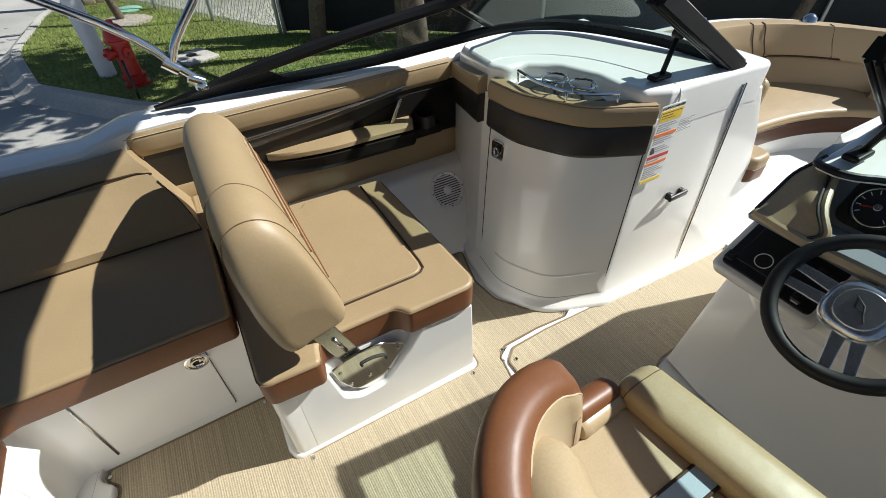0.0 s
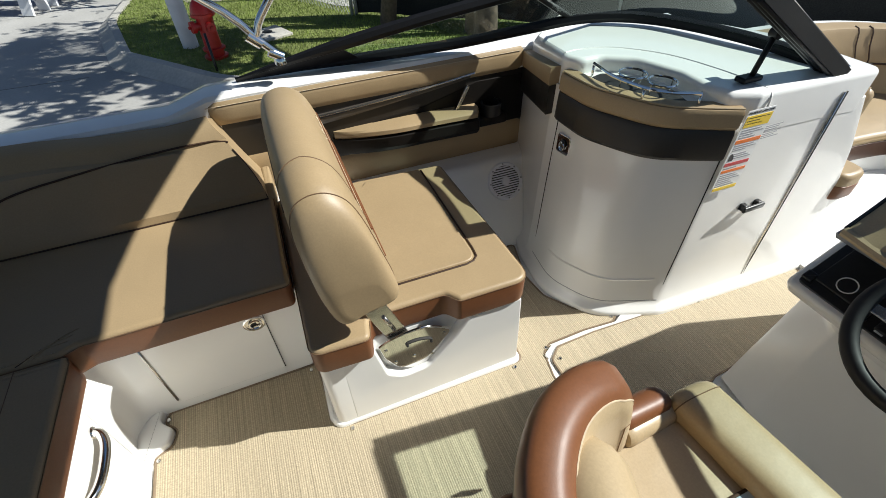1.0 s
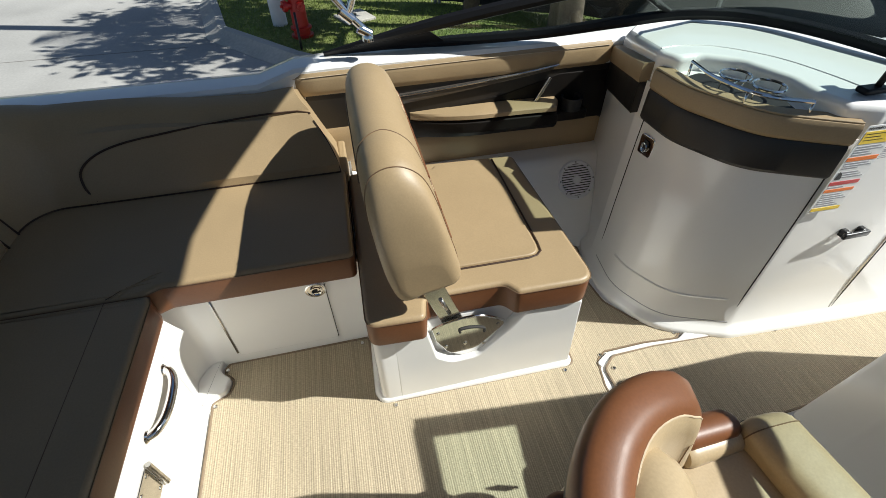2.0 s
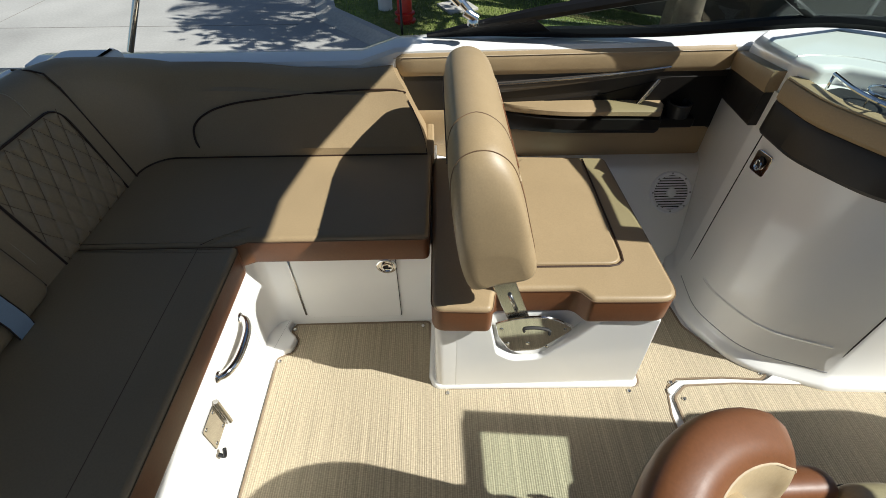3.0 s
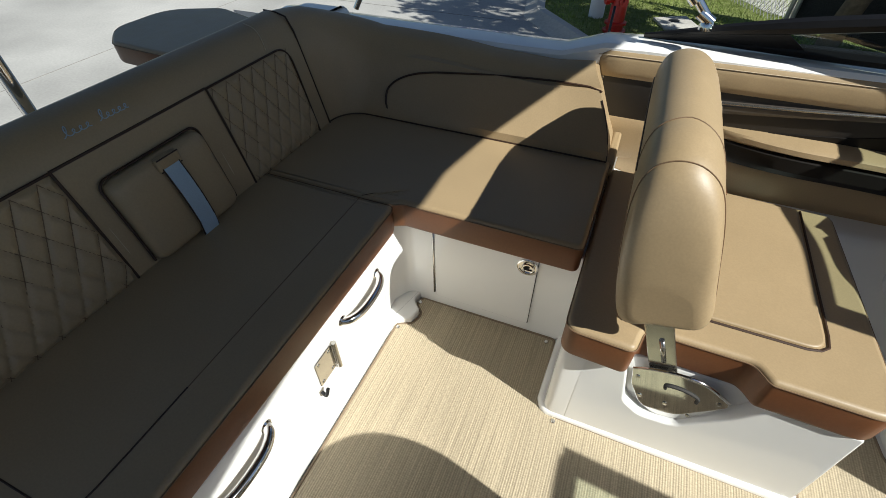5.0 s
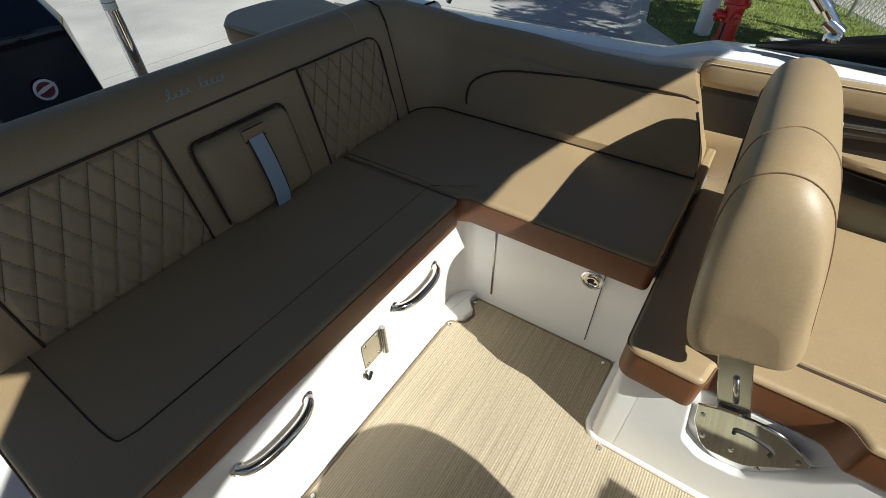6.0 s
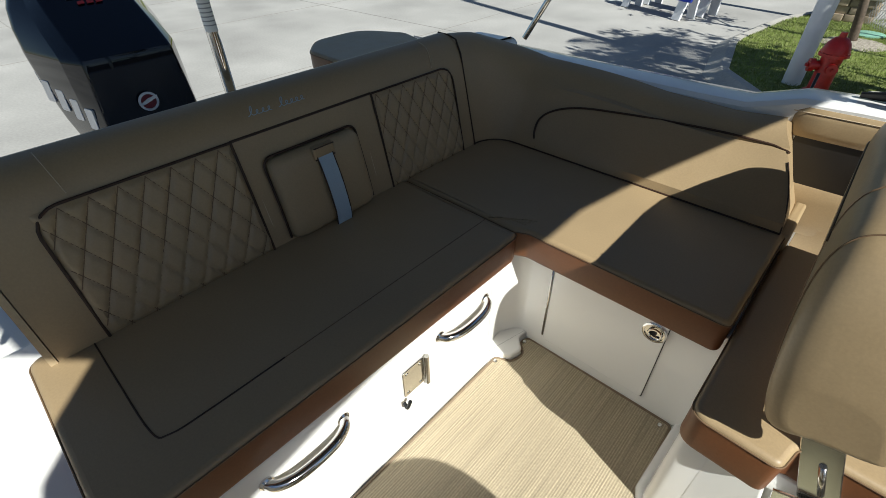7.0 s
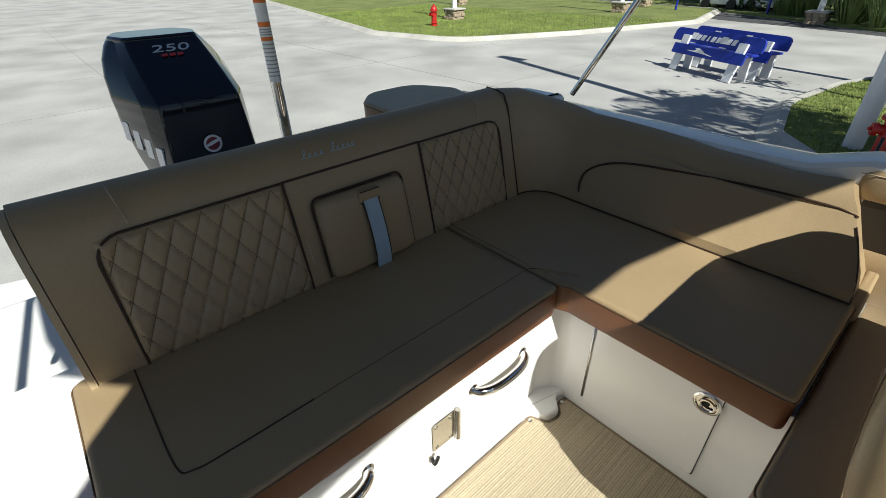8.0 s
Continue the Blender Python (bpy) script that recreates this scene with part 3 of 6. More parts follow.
pts = [Vector((x, z, 0)) for x, z in ((-0.848, 0.51), (-0.868, 0.57), (-0.862, 0.62), (-0.81, 0.66), (-0.72, 0.683), (-0.57, 0.695), (-0.36, 0.705), (-0.2, 0.708), (-0.15, 0.708), (-0.128, 0.708))]
welt = [on_side(p.x, 0.5 + (p.y - 0.5) * (0.88 - 0.06 * max(0, p.x + 0.86))) for p in smooth_path(pts, 5)]
welt = [(p[0], float(np.mean([q[1] for q in welt[max(0, i - 4):i + 5]])), p[2]) for i, p in enumerate(welt)]
seam(side_back, welt, 0.0038, name="piping")
seam(side_back, [(-0.056 - 1.25 * (z - 0.5) ** 1.6, on_side(-0.056 - 1.25 * (z - 0.5) ** 1.6, z)[1] + 0.003, z) for z in np.linspace(0.505, 0.655, 12)], 0.0018, name="edge_piping")
seam(side_back, [(x - nx * 0.001, y - ny * 0.001, 0.502) for x, y, nx, ny in corner_path], 0.003, name="piping")
seam(side_back, [(-1.041 - 0.075 * f, 1.447, 0.5 + 0.313 * f) for f in (0, 0.3, 0.6, 0.9, 1)] + [(-1.138, 1.447, 0.855), (-1.17, 1.447, 0.864), (-1.22, 1.447, 0.866)], 0.003, name="piping")

# embroidered maker's script on the backrest, as plain thin strokes
for y0, y1, loops in ((0.67, 0.735, 4), (0.755, 0.83, 5)):
    script = []
    for k in range(loops * 14 + 1):
        a, q = k / 14 * 2 * math.pi, k / (loops * 14)
        tall = 0.013 if k < 14 else 0.006
        z = 0.826 + tall * (1 - math.cos(a)) * 0.8
        script.append((face_x(0.81) - 0.009 - 0.36 * max(0, z - 0.826), y0 + (y1 - y0) * q + 0.006 * math.sin(a) + 0.3 * (z - 0.826), z))
    part("script_stroke", tube(script, 0.0012, 5), STRAP, bench, "pale blue embroidered script")

def lettering(text, size, m, mat, parent, name="numerals", thick=0.0008, shear=0.0):
    """Raised writing in the built-in font, turned into a mesh."""
    c = bpy.data.curves.new(name, "FONT")
    c.body, c.size, c.extrude, c.align_x, c.align_y, c.shear = text, size, thick, "CENTER", "CENTER", shear
    tmp = new(name, c)
    me = bpy.data.meshes.new_from_object(tmp)
    bpy.data.objects.remove(tmp)
    bm = bmesh.new()
    bm.from_mesh(me)
    bpy.data.meshes.remove(me)
    bmesh.ops.transform(bm, matrix=m, verts=bm.verts)
    return part(name, bm, mat, parent)


# bench front hardware
XZ = Matrix(((1, 0, 0, 0), (0, 0, -1, 0), (0, 1, 0, 0), (0, 0, 0, 1)))  # outline to a face that looks to -y
YZ = Matrix(((0, 0, 1, 0), (1, 0, 0, 0), (0, 1, 0, 0), (0, 0, 0, 1)))  # outline to a face that looks to +x


def grab_handle(y0, y1, z, x=-0.605):
    g = thing("grab_handle", (x, (y0 + y1) / 2, z), "polished chrome grab handle on the white bench front", "grab handle", "bench grab handles")
    part("bar", tube(smooth_path([(x + 0.004, y0, z), (x + 0.022, y0 + 0.012, z), (x + 0.036, y0 + 0.045, z), (x + 0.04, (y0 + y1) / 2, z), (x + 0.036, y1 - 0.045, z), (x + 0.022, y1 - 0.012, z), (x + 0.004, y1, z)], 5), 0.0115, 12), CHROME, g)
    for y in (y0, y1):
        part("foot", lathe([(0.016, 0), (0.016, 0.004), (0.012, 0.008), (0, 0.009)], (x, y, z), 16, "x"), CHROME, g)


grab_handle(0.775, 0.965, 0.335)
grab_handle(0.27, 0.46, 0.335)
clip = thing("table_clip", (-0.605, 0.68, 0.26), "stainless fold-down latch plate on the bench front", "latch plate")
part("plate", slab(rect(0.635, 0.215, 0.71, 0.315, 0.008), 0, 0.005, 0.002, m=Matrix.Translation((-0.6045, 0, 0)) @ YZ), CHROME, clip)
part("knuckle", tube([(-0.593, 0.714, 0.21), (-0.593, 0.714, 0.32)], 0.007, 10), BRUSHED, clip)
part("hook", tube(smooth_path([(-0.595, 0.627, 0.21), (-0.58, 0.624, 0.205), (-0.575, 0.632, 0.23)], 4), 0.005, 8), BLACK, clip)
for y, z in ((0.65, 0.225), (0.65, 0.30), (0.695, 0.225), (0.695, 0.30)):
    part("screw", lathe([(0.005, 0), (0.005, 0.002), (0, 0.003)], (-0.5995, y, z), 8, "x"), BRUSHED, clip)

# ---- jump seat ----
jump = thing("jump_seat", (0.3, 1.25, 0), "tan vinyl jump seat on a white box, thick backrest raised", "jump seat")
face = rounded([(0.022, 0.0, 0.0), (0.625, 0.0, 0.0), (0.605, 0.355, 0.01), (0.43, 0.355, 0.015), (0.375, 0.27, 0.03), (0.285, 0.165, 0.05), (0.20, 0.16, 0.05), (0.15, 0.20, 0.04), (0.12, 0.355, 0.015), (0.022, 0.355, 0.0)])
part("box", join(slab(face, -0.955, -0.912, 0.006, m=XZ), slab(rounded([(-0.045, 0.9125, 0.05), (0.025, 0.9125, 0.0), (0.025, 0.99, 0.0), (-0.032, 0.99, 0.0)], 8), -0.006, 0.353, 0.004), slab(rounded([(-0.03, 0.95, 0.0), (0.62, 0.95, 0.0), (0.62, 1.62, 0.02), (-0.03, 1.62, 0)]), -0.006, 0.355, 0.01)), GEL, jump, "white fibreglass seat box with a notch")
part("box_foot", slab(rounded([(-0.062, 0.95, 0.03), (-0.045, 0.907, 0.05), (0.64, 0.898, 0.03), (0.645, 1.2, 0.02), (0.64, 1.6, 0.02), (-0.04, 1.6, 0.01)]), -0.006, 0.022, 0.02, 0, 6), GEL, jump)
seat_line = [(-0.045, 0.885, 0.035), (0.115, 0.878, 0.02), (0.13, 0.948, 0.02), (0.355, 0.945, 0.03), (0.385, 0.905, 0.02), (0.62, 0.90, 0.05), (0.60, 1.58, 0.02), (0.27, 1.60, 0.03), (-0.035, 1.60, 0.02)]
cushion(jump, rounded(seat_line), 0.355, 0.46, 0.447, "seat_cushion")
hatch = part("hatch_pad", slab(rounded([(0.16, 1.035, 0.02), (0.50, 1.03, 0.04), (0.505, 1.565, 0.015), (0.29, 1.57, 0.015), (0.27, 1.545, 0.02), (0.16, 1.54, 0.015)]), 0.455, 0.466, 0.006), TAN, jump, "raised seat pad")
part("piping", tube([(x, y, 0.4615) for x, y in [(0.16, 1.028), (0.3, 1.026), (0.46, 1.024), (0.488, 1.03), (0.505, 1.045), (0.509, 1.08), (0.511, 1.3), (0.514, 1.565)]], 0.0033, 6), PIPING, hatch)
# bracket and hinge plate in the notch
part("hinge_plate", slab(rounded([(0.138, 0.325, 0.006), (0.150, 0.265, 0.03), (0.186, 0.195, 0.05), (0.235, 0.160, 0.05), (0.30, 0.175, 0.05), (0.366, 0.290, 0.008), (0.362, 0.306, 0.006), (0.30, 0.345, 0.04), (0.22, 0.352, 0.04), (0.16, 0.336, 0.02)]), 0, 0.005, 0.002, m=Matrix.Translation((0, 0.935, 0)) @ XZ), CHROME, jump, "polished half-round hinge plate")
part("plate_rim", tube(smooth_path([(0.139, 0.932, 0.326), (0.18, 0.932, 0.344), (0.24, 0.932, 0.353), (0.30, 0.932, 0.345), (0.363, 0.932, 0.305)], 5), 0.004, 8), CHROME, jump)
part("plate_slot", tube(smooth_path([(0.225, 0.929, 0.288), (0.225, 0.929, 0.302), (0.26, 0.929, 0.304), (0.298, 0.929, 0.290), (0.302, 0.929, 0.27)], 4), 0.0045, 6), GAP, jump)
for x, z in ((0.157, 0.30), (0.345, 0.292), (0.243, 0.225), (0.182, 0.225), (0.305, 0.205)):
    part("screw", lathe([(0.006, 0), (0.006, -0.002), (0, -0.003)], (x, 0.93, z), 8, "y"), BRUSHED, jump)
part("arm", slab(rect(-0.031, 0.0, 0.031, 0.28, 0.004), 0, 0.006, 0.002, m=Matrix.Translation((0.212, 0.948, 0.315)) @ Matrix.Rotation(radians(-20), 4, "Y") @ XZ), BRUSHED, jump, "flat stainless pivot arm")
part("arm_rib", tube([(0.194, 0.941, 0.375), (0.168, 0.941, 0.445)], 0.006, 8), BRUSHED, jump)


# the backrest's section amidships: a wedge that leans aft, cut off square below
JUMP_SECTION = smooth_path([(0.105, 0.553, 0), (0.19, 0.588, 0), (0.206, 0.625, 0), (0.187, 0.70, 0), (0.163, 0.78, 0), (0.137, 0.832, 0), (0.098, 0.857, 0), (0.055, 0.857, 0), (0.022, 0.835, 0),
                            (0.010, 0.78, 0), (0.018, 0.68, 0), (0.036, 0.59, 0), (0.055, 0.545, 0), (0.080, 0.541, 0), (0.105, 0.553, 0)], 4)[:-1]
JUMP_TOP = ([0.862, 0.868, 0.876, 0.888, 0.902, 0.92, 0.95, 1.0, 1.35, 1.48, 1.6], [0.70, 0.755, 0.80, 0.842, 0.871, 0.893, 0.91, 0.92, 0.92, 0.898, 0.858])


def jump_point(y, k, out=0.0):
    """A point on the fat padded back: y across the boat, k round its section. The aisle end slopes down as one flat panel."""
    p = JUMP_SECTION[int(k) % 56].lerp(JUMP_SECTION[(int(k) + 1) % 56], k - int(k))
    top = float(np.interp(y, *JUMP_TOP))
    z = 0.553 + (p.y - 0.553) * (top - 0.553) / 0.304 if p.y > 0.553 else p.y
    lift = (z - p.y) * 0.2
    near, far = min(1, max(0, (y - 0.862) / 0.024)), min(1, max(0, (1.592 - y) / 0.03))
    soft = (0.62 + 0.38 * math.sqrt(1 - (1 - near) ** 2)) * (0.72 + 0.28 * math.sqrt(1 - (1 - far) ** 2))
    cx, cz = 0.105 + 0.018 * (1 - near), (0.553 + top) / 2
    q = Vector((cx + (p.x - lift - cx) * soft, y, cz + (z - cz) * soft))
    d = Vector((q.x - cx, 0, q.z - cz))
    return q + d.normalized() * out if out else q


jump_rows = [0.862, 0.863, 0.8645, 0.867, 0.870, 0.874, 0.879, 0.885, 0.893, 0.902, 0.915, 0.93, 0.945, 0.96, 0.975, 0.99, 1.005, 1.02, 1.04, 1.07, 1.12, 1.2, 1.3, 1.4, 1.5, 1.56, 1.57, 1.58, 1.587, 1.591, 1.592]
jb = part("backrest", rings([[jump_point(y, k) for k in range(56)] for y in jump_rows]), TAN, jump, "thick tan vinyl backrest")
part("seam", tube([jump_point(1.05 - 0.03 * abs(k - 26) / 14, k, 0.0006) for k in np.linspace(10, 42, 33)], 0.0013, 5), STITCH, jb)
arch = [jump_point(0.869 + 0.062 * (1 - abs((k - 25.5) / 23.5) ** 2.2) ** 0.75, k, 0.0008) for k in np.linspace(2.4, 48.6, 61)]
part("seam", tube(arch, 0.0013, 5), STITCH, jb)
part("seam", tube([jump_point(y, 36, 0.001) for y in np.linspace(1.0, 1.585, 14)], 0.0022, 5), PIPING, jb)
for k in range(7):
    y0 = 1.30 + 0.022 * k
    part("script_stroke", tube([jump_point(y0 + 0.004 * math.cos(q), 16.2 + 0.5 * math.sin(q) * (1.6 if k in (0, 4) else 0.8), 0.0012) for q in np.linspace(0.4, 5.0, 9)], 0.0011, 5), THREAD, jb, "pale embroidered script")
for k, mat, r in ((15.0, COGNAC, 0.0026), (13.8, THREAD, 0.0013), (12.2, COGNAC, 0.0028), (9.5, COGNAC, 0.0026)):
    part("front_piping", tube([jump_point(y, k, 0.0012) for y in np.linspace(0.93 + 0.012 * (k - 8), 1.575, 18)], r, 6), mat, jb)

# ---- coaming panels on the port side ----
coaming = thing("coaming_panel", (0.45, 1.82, 0.30), "tan and dark brown vinyl coaming panel with padded armrest", "side panel")


def bolster(x0, x1, z_at, tall, y, depth, n=24):
    layers = []
    for i in range(n + 1):
        x = x0 + (x1 - x0) * i / n
        e = math.sin(min(1, min(i, n - i) / 1.5 + 0.25) * math.pi / 2)
        z, t, d = z_at(i / n), tall(i / n), depth * e
        layers.append([(x, y, z - t / 2), (x, y - d * 0.7, z - t / 2), (x, y - d * 0.95, z - t / 2 + 0.012), (x, y - d, z - t * 0.2), (x, y - d, z + t * 0.2), (x, y - d * 0.93, z + t / 2 - 0.012), (x, y - d * 0.7, z + t / 2), (x, y, z + t / 2)])
    return rings(layers)


part("top_bolster", bolster(-0.19, 1.10, lambda s: 0.72 + 0.012 * s, lambda s: 0.085 + 0.008 * s, 1.83, 0.045), TAN, coaming, "tan vinyl top bolster")
seam(coaming, [(x, 1.787, 0.752 + 0.012 * (x + 0.18)) for x in np.linspace(-0.17, 1.05, 8)], 0.0015, THREAD)
part("dark_panel", block(-0.14, 1.795, 0.45, 1.12, 1.816, 0.69, 0.004), DARK_BAND, coaming, "dark brown vinyl panel")
part("black_inlay", slab(rounded([(0.36, 0.462, 0.02), (1.11, 0.462, 0.01), (1.11, 0.668, 0.01), (0.86, 0.668, 0.03), (0.62, 0.605, 0.05), (0.36, 0.575, 0.01)]), 0, 0.004, 0.001, m=Matrix.Translation((0, 1.796, 0)) @ XZ), DARK, coaming, "glossy black inlay")
part("lower_panel", bolster(-0.02, 1.12, lambda s: 0.385, lambda s: 0.155, 1.818, 0.03), TAN, coaming, "tan vinyl lower panel")
part("aft_pad", bolster(-0.13, 0.09, lambda s: 0.47, lambda s: 0.16, 1.818, 0.03), TAN, coaming)
part("trim_strip", bolster(0.05, 0.84, lambda s: 0.628 + 0.072 * s ** 1.3, lambda s: 0.045 - 0.03 * s, 1.80, 0.02), DARK_TRIM, coaming, "grey-brown vinyl trim strip")
part("bright_line", tube(smooth_path([(0.08, 1.779, 0.648), (0.3, 1.778, 0.66), (0.51, 1.778, 0.675), (0.70, 1.778, 0.694), (0.84, 1.778, 0.711)], 6), 0.004, 6), BRUSHED, coaming)


def armrest_pad(z0, z1, grow, y_in):
    layers = []
    for i in range(25):
        s = i / 24
        x = 0.24 - grow + (0.61 + 2 * grow) * s
        d = y_in * (math.sin(min(1, s / 0.5) * math.pi / 2) ** 0.8) * math.sin(min(1, (1 - s) / 0.05 + 0.3) * math.pi / 2) + 0.012
        zz = 0.006 * math.sin(s * math.pi)
        layers.append([(x, 1.80, z0 + zz), (x, 1.80 - d * 0.8, z0 + zz), (x, 1.80 - d, (z0 * 0.65 + z1 * 0.35) + zz), (x, 1.80 - d * 0.97, z1 - 0.006 + zz), (x, 1.80 - d * 0.85, z1 + zz), (x, 1.80, z1 + zz)])
    return rings(layers)


part("armrest", armrest_pad(0.543, 0.575, 0.0, 0.085), TAN, coaming, "padded tan armrest")
part("armrest_shell", armrest_pad(0.475, 0.545, 0.008, 0.09), DARK, coaming, "dark armrest shell")
part("pull_handle", slab(rect(0, 0, 0.016, 0.115, 0.004), 0, 0.012, 0.004, m=Matrix.Translation((0.745, 1.772, 0.572)) @ Matrix.Rotation(radians(28), 4, "Y") @ XZ), BRUSHED, coaming, "brushed metal pull handle")
cup = part("cup_holder", lathe([(0.045, 0), (0.045, 0.05), (0.04, 0.052), (0.036, 0.048), (0.036, 0.006), (0, 0.004)], (0.915, 1.765, 0.53), 20), BLACK, coaming, "black cup holder")
part("cup_shelf", block(0.82, 1.735, 0.485, 0.985, 1.80, 0.53, 0.01), DARK, coaming)

# ---- port console ----
console = thing("port_console", (1.35, 1.3, 0), "white fibreglass console with curved door and padded brown band", "console")


def dense(o, k=4):
    return [a.lerp(b, j / k) for a, b in zip(o, o[1:] + o[:1]) for j in range(k)]


ring0 = dense(rounded([(1.105, 1.84, 0.0), (0.957, 1.40, 0.04), (0.928, 1.18, 0.2), (1.02, 1.0, 0.2), (1.26, 0.908, 0.1), (1.70, 0.885, 0.01), (2.03, 0.872, 0.03), (2.05, 1.84, 0)], 8))
ring1 = dense(rounded([(1.105, 1.84, 0.0), (0.957, 1.395, 0.04), (0.975, 1.21, 0.2), (1.075, 1.025, 0.2), (1.27, 0.925, 0.05), (1.66, 0.905, 0.01), (1.80, 0.895, 0.03), (1.85, 1.84, 0)], 8))

for ring in (ring0, ring1):
    for _ in range(30):
        ring[6:-30] = [(ring[i - 1] + ring[i] * 2 + ring[i + 1]) / 4 for i in range(6, len(ring) - 30)]


def plan_at(z, grow=0.0):
    """The console's outline at a height, grown outwards."""
    f = min(1, max(0, z / 0.8))
    o = [a.lerp(b, f * f) for a, b in zip(ring0, ring1)]
    return inset(o, -grow) if grow else o


layers = [[(p.x, p.y, z) for p in plan_at(z, g)] for z, g in ((-0.006, 0.04), (0.012, 0.04), (0.022, 0.034), (0.032, 0.016), (0.05, 0.005), (0.2, 0.0), (0.325, 0.0), (0.34, 0.0), (0.4, 0.0), (0.6, 0.0), (0.80, 0.0))]


def aft_drop(x, y, z):
    """How far the console's aft edge sinks towards the coaming."""
    t = min(1, max(0, (y - 1.40) / 0.40))
    u = 1 - min(1, max(0, (x - (0.931 + 0.357 * (y - 1.388))) / 0.16))
    return 0.10 * t * u * u * (3 - 2 * u) * max(0, z - 0.3) / 0.56


layers = [[(x, y, z - aft_drop(x, y, z)) for x, y, z in layer] for layer in layers]
part("body", rings(layers), GEL, console)
top_line = rounded([(0.962, 1.385, 0.035), (0.995, 1.325, 0.04), (1.07, 1.325, 0.05), (1.155, 1.265, 0.07), (1.205, 1.13, 0.06), (1.20, 1.03, 0.05), (1.225, 0.955, 0.03), (1.31, 0.9195, 0.03),
                    (1.66, 0.902, 0.02), (1.785, 0.894, 0.03), (1.79, 1.2, 0.1), (1.66, 1.45, 0.1), (1.53, 1.56, 0.1), (1.34, 1.70, 0.1), (1.20, 1.79, 0.06), (1.108, 1.80, 0.035)], 6)
deck = slab(top_line, 0.76, 0.893, 0.02, 0, 6)
for v in deck.verts:
    v.co.z -= aft_drop(*v.co)
part("top_deck", deck, GEL, console, "white moulded console top")
part("deck_crease", tube(smooth_path([(0.985, 1.405, 0.891), (1.06, 1.405, 0.8925), (1.16, 1.37, 0.8925), (1.27, 1.25, 0.8925), (1.325, 1.09, 0.8925), (1.34, 0.965, 0.8925), (1.343, 0.925, 0.885), (1.343, 0.914, 0.855), (1.343, 0.913, 0.80)], 6), 0.003, 6), GEL, console)


def wrap_band(i0, i1, z0, z1, out):
    """A padded band that follows the console's curved front."""
    n = i1 - i0
    layers = []
    for i in range(n):
        e = math.sin(min(1, min(i, n - 1 - i) / 2 + 0.35) * math.pi / 2)
        o = out * e
        prof = [(-0.03, z0), (o * 0.6, z0), (o, z0 + 0.012), (o, z1 - 0.014), (o * 0.8, z1 - 0.003), (o * 0.4, z1), (-0.03, z1)]
        row = []
        for q, z in prof:
            p, a, b = plan_at(z)[i0 + i], plan_at(z)[i0 + i - 1], plan_at(z)[i0 + i + 1]
            t = (b - a).normalized()
            row.append((p.x + t.y * q, p.y - t.x * q, z))
        layers.append(row)
    return rings(layers)


def plan_index(x, y):
    return min(range(len(ring0)), key=lambda i: (ring0[i].x - x) ** 2 + (ring0[i].y - y) ** 2)


ia, ib, ic = 0, plan_index(0.956, 1.392), plan_index(1.24, 0.915)


def straight_band(z0, z1, out):
    layers = []
    for i, y in enumerate((1.815, 1.8, 1.6, 1.40, 1.388)):
        o = out * (0.6 if i in (0, 4) else 1)
        f = 0.931 + 0.357 * (y - 1.388)
        low = 0.10 * (y - 1.388) / 0.412
        layers.append([(x, y, z - low) for x, z in ((f + 0.04, z0), (f - o * 0.6, z0), (f - 0.003 - o, z0 + 0.012), (f - 0.003 - o, z1 - 0.014), (f - 0.001 - o * 0.8, z1 - 0.003), (f + 0.003 - o * 0.4, z1), (f + 0.05, z1))])
    return rings(layers)


part("dark_band", straight_band(0.69, 0.797, 0.0), DARK_BAND, console, "dark brown vinyl band")
part("tan_band", straight_band(0.795, 0.858, 0.004), TAN, console, "tan vinyl band")
part("dark_band", wrap_band(ib + 4, ic + 4, 0.69, 0.793, 0.022), DARK_BAND, console, "dark brown vinyl band")
part("tan_band", wrap_band(ib + 4, ic + 4, 0.791, 0.856, 0.027), TAN, console, "tan vinyl band")
part("band_piping", tube([(p.x, p.y, 0.857) for p in plan_at(0.85, 0.016)[ib + 5:ic + 3]], 0.0028, 6), TAN_LIGHT, console, "pale welt")
part("band_stitch", tube([(p.x, p.y, 0.851) for p in plan_at(0.85, 0.02)[ib + 5:ic + 3]], 0.0018, 5), THREAD, console)

# door seams, mouldings and fittings on the console
for i in (ib + 5, ic + 5):
    part("door_seam", tube([(plan_at(z)[i].x, plan_at(z)[i].y, z) for z in np.linspace(0.055, 0.70, 8)], 0.0022, 6), GAP, console)
part("door_seam", tube([(p.x, p.y, 0.052) for p in plan_at(0.05, 0.004)[ib + 5:ic + 6]], 0.0025, 6), GREY_INK, console)
part("hinge_seam", tube([(1.68, 0.884, 0.04), (1.655, 0.900, 0.84)], 0.0045, 6), BRUSHED, console, "long hinge seam")
part("seam_dark", tube([(1.690, 0.883, 0.04), (1.665, 0.899, 0.84)], 0.003, 6), GAP, console)
bulge = [(p.x, p.y, 0.17) for p in plan_at(0.17, -0.001)[ib + 14:ic - 2]]
part("door_moulding", tube(bulge, 0.006, 6), GEL, console)
lp = min(plan_at(0.62)[ib:ic], key=lambda p: abs(p.y - 1.285))
cl = part("console_latch", slab(rect(-0.03, -0.036, 0.03, 0.036, 0.012), 0, 0.006, 0.003, m=Matrix.Translation((lp.x - 0.001, lp.y, 0.62)) @ Matrix.Rotation(math.pi + 0.2, 4, "Z") @ YZ), CHROME, console, "chrome flush latch")
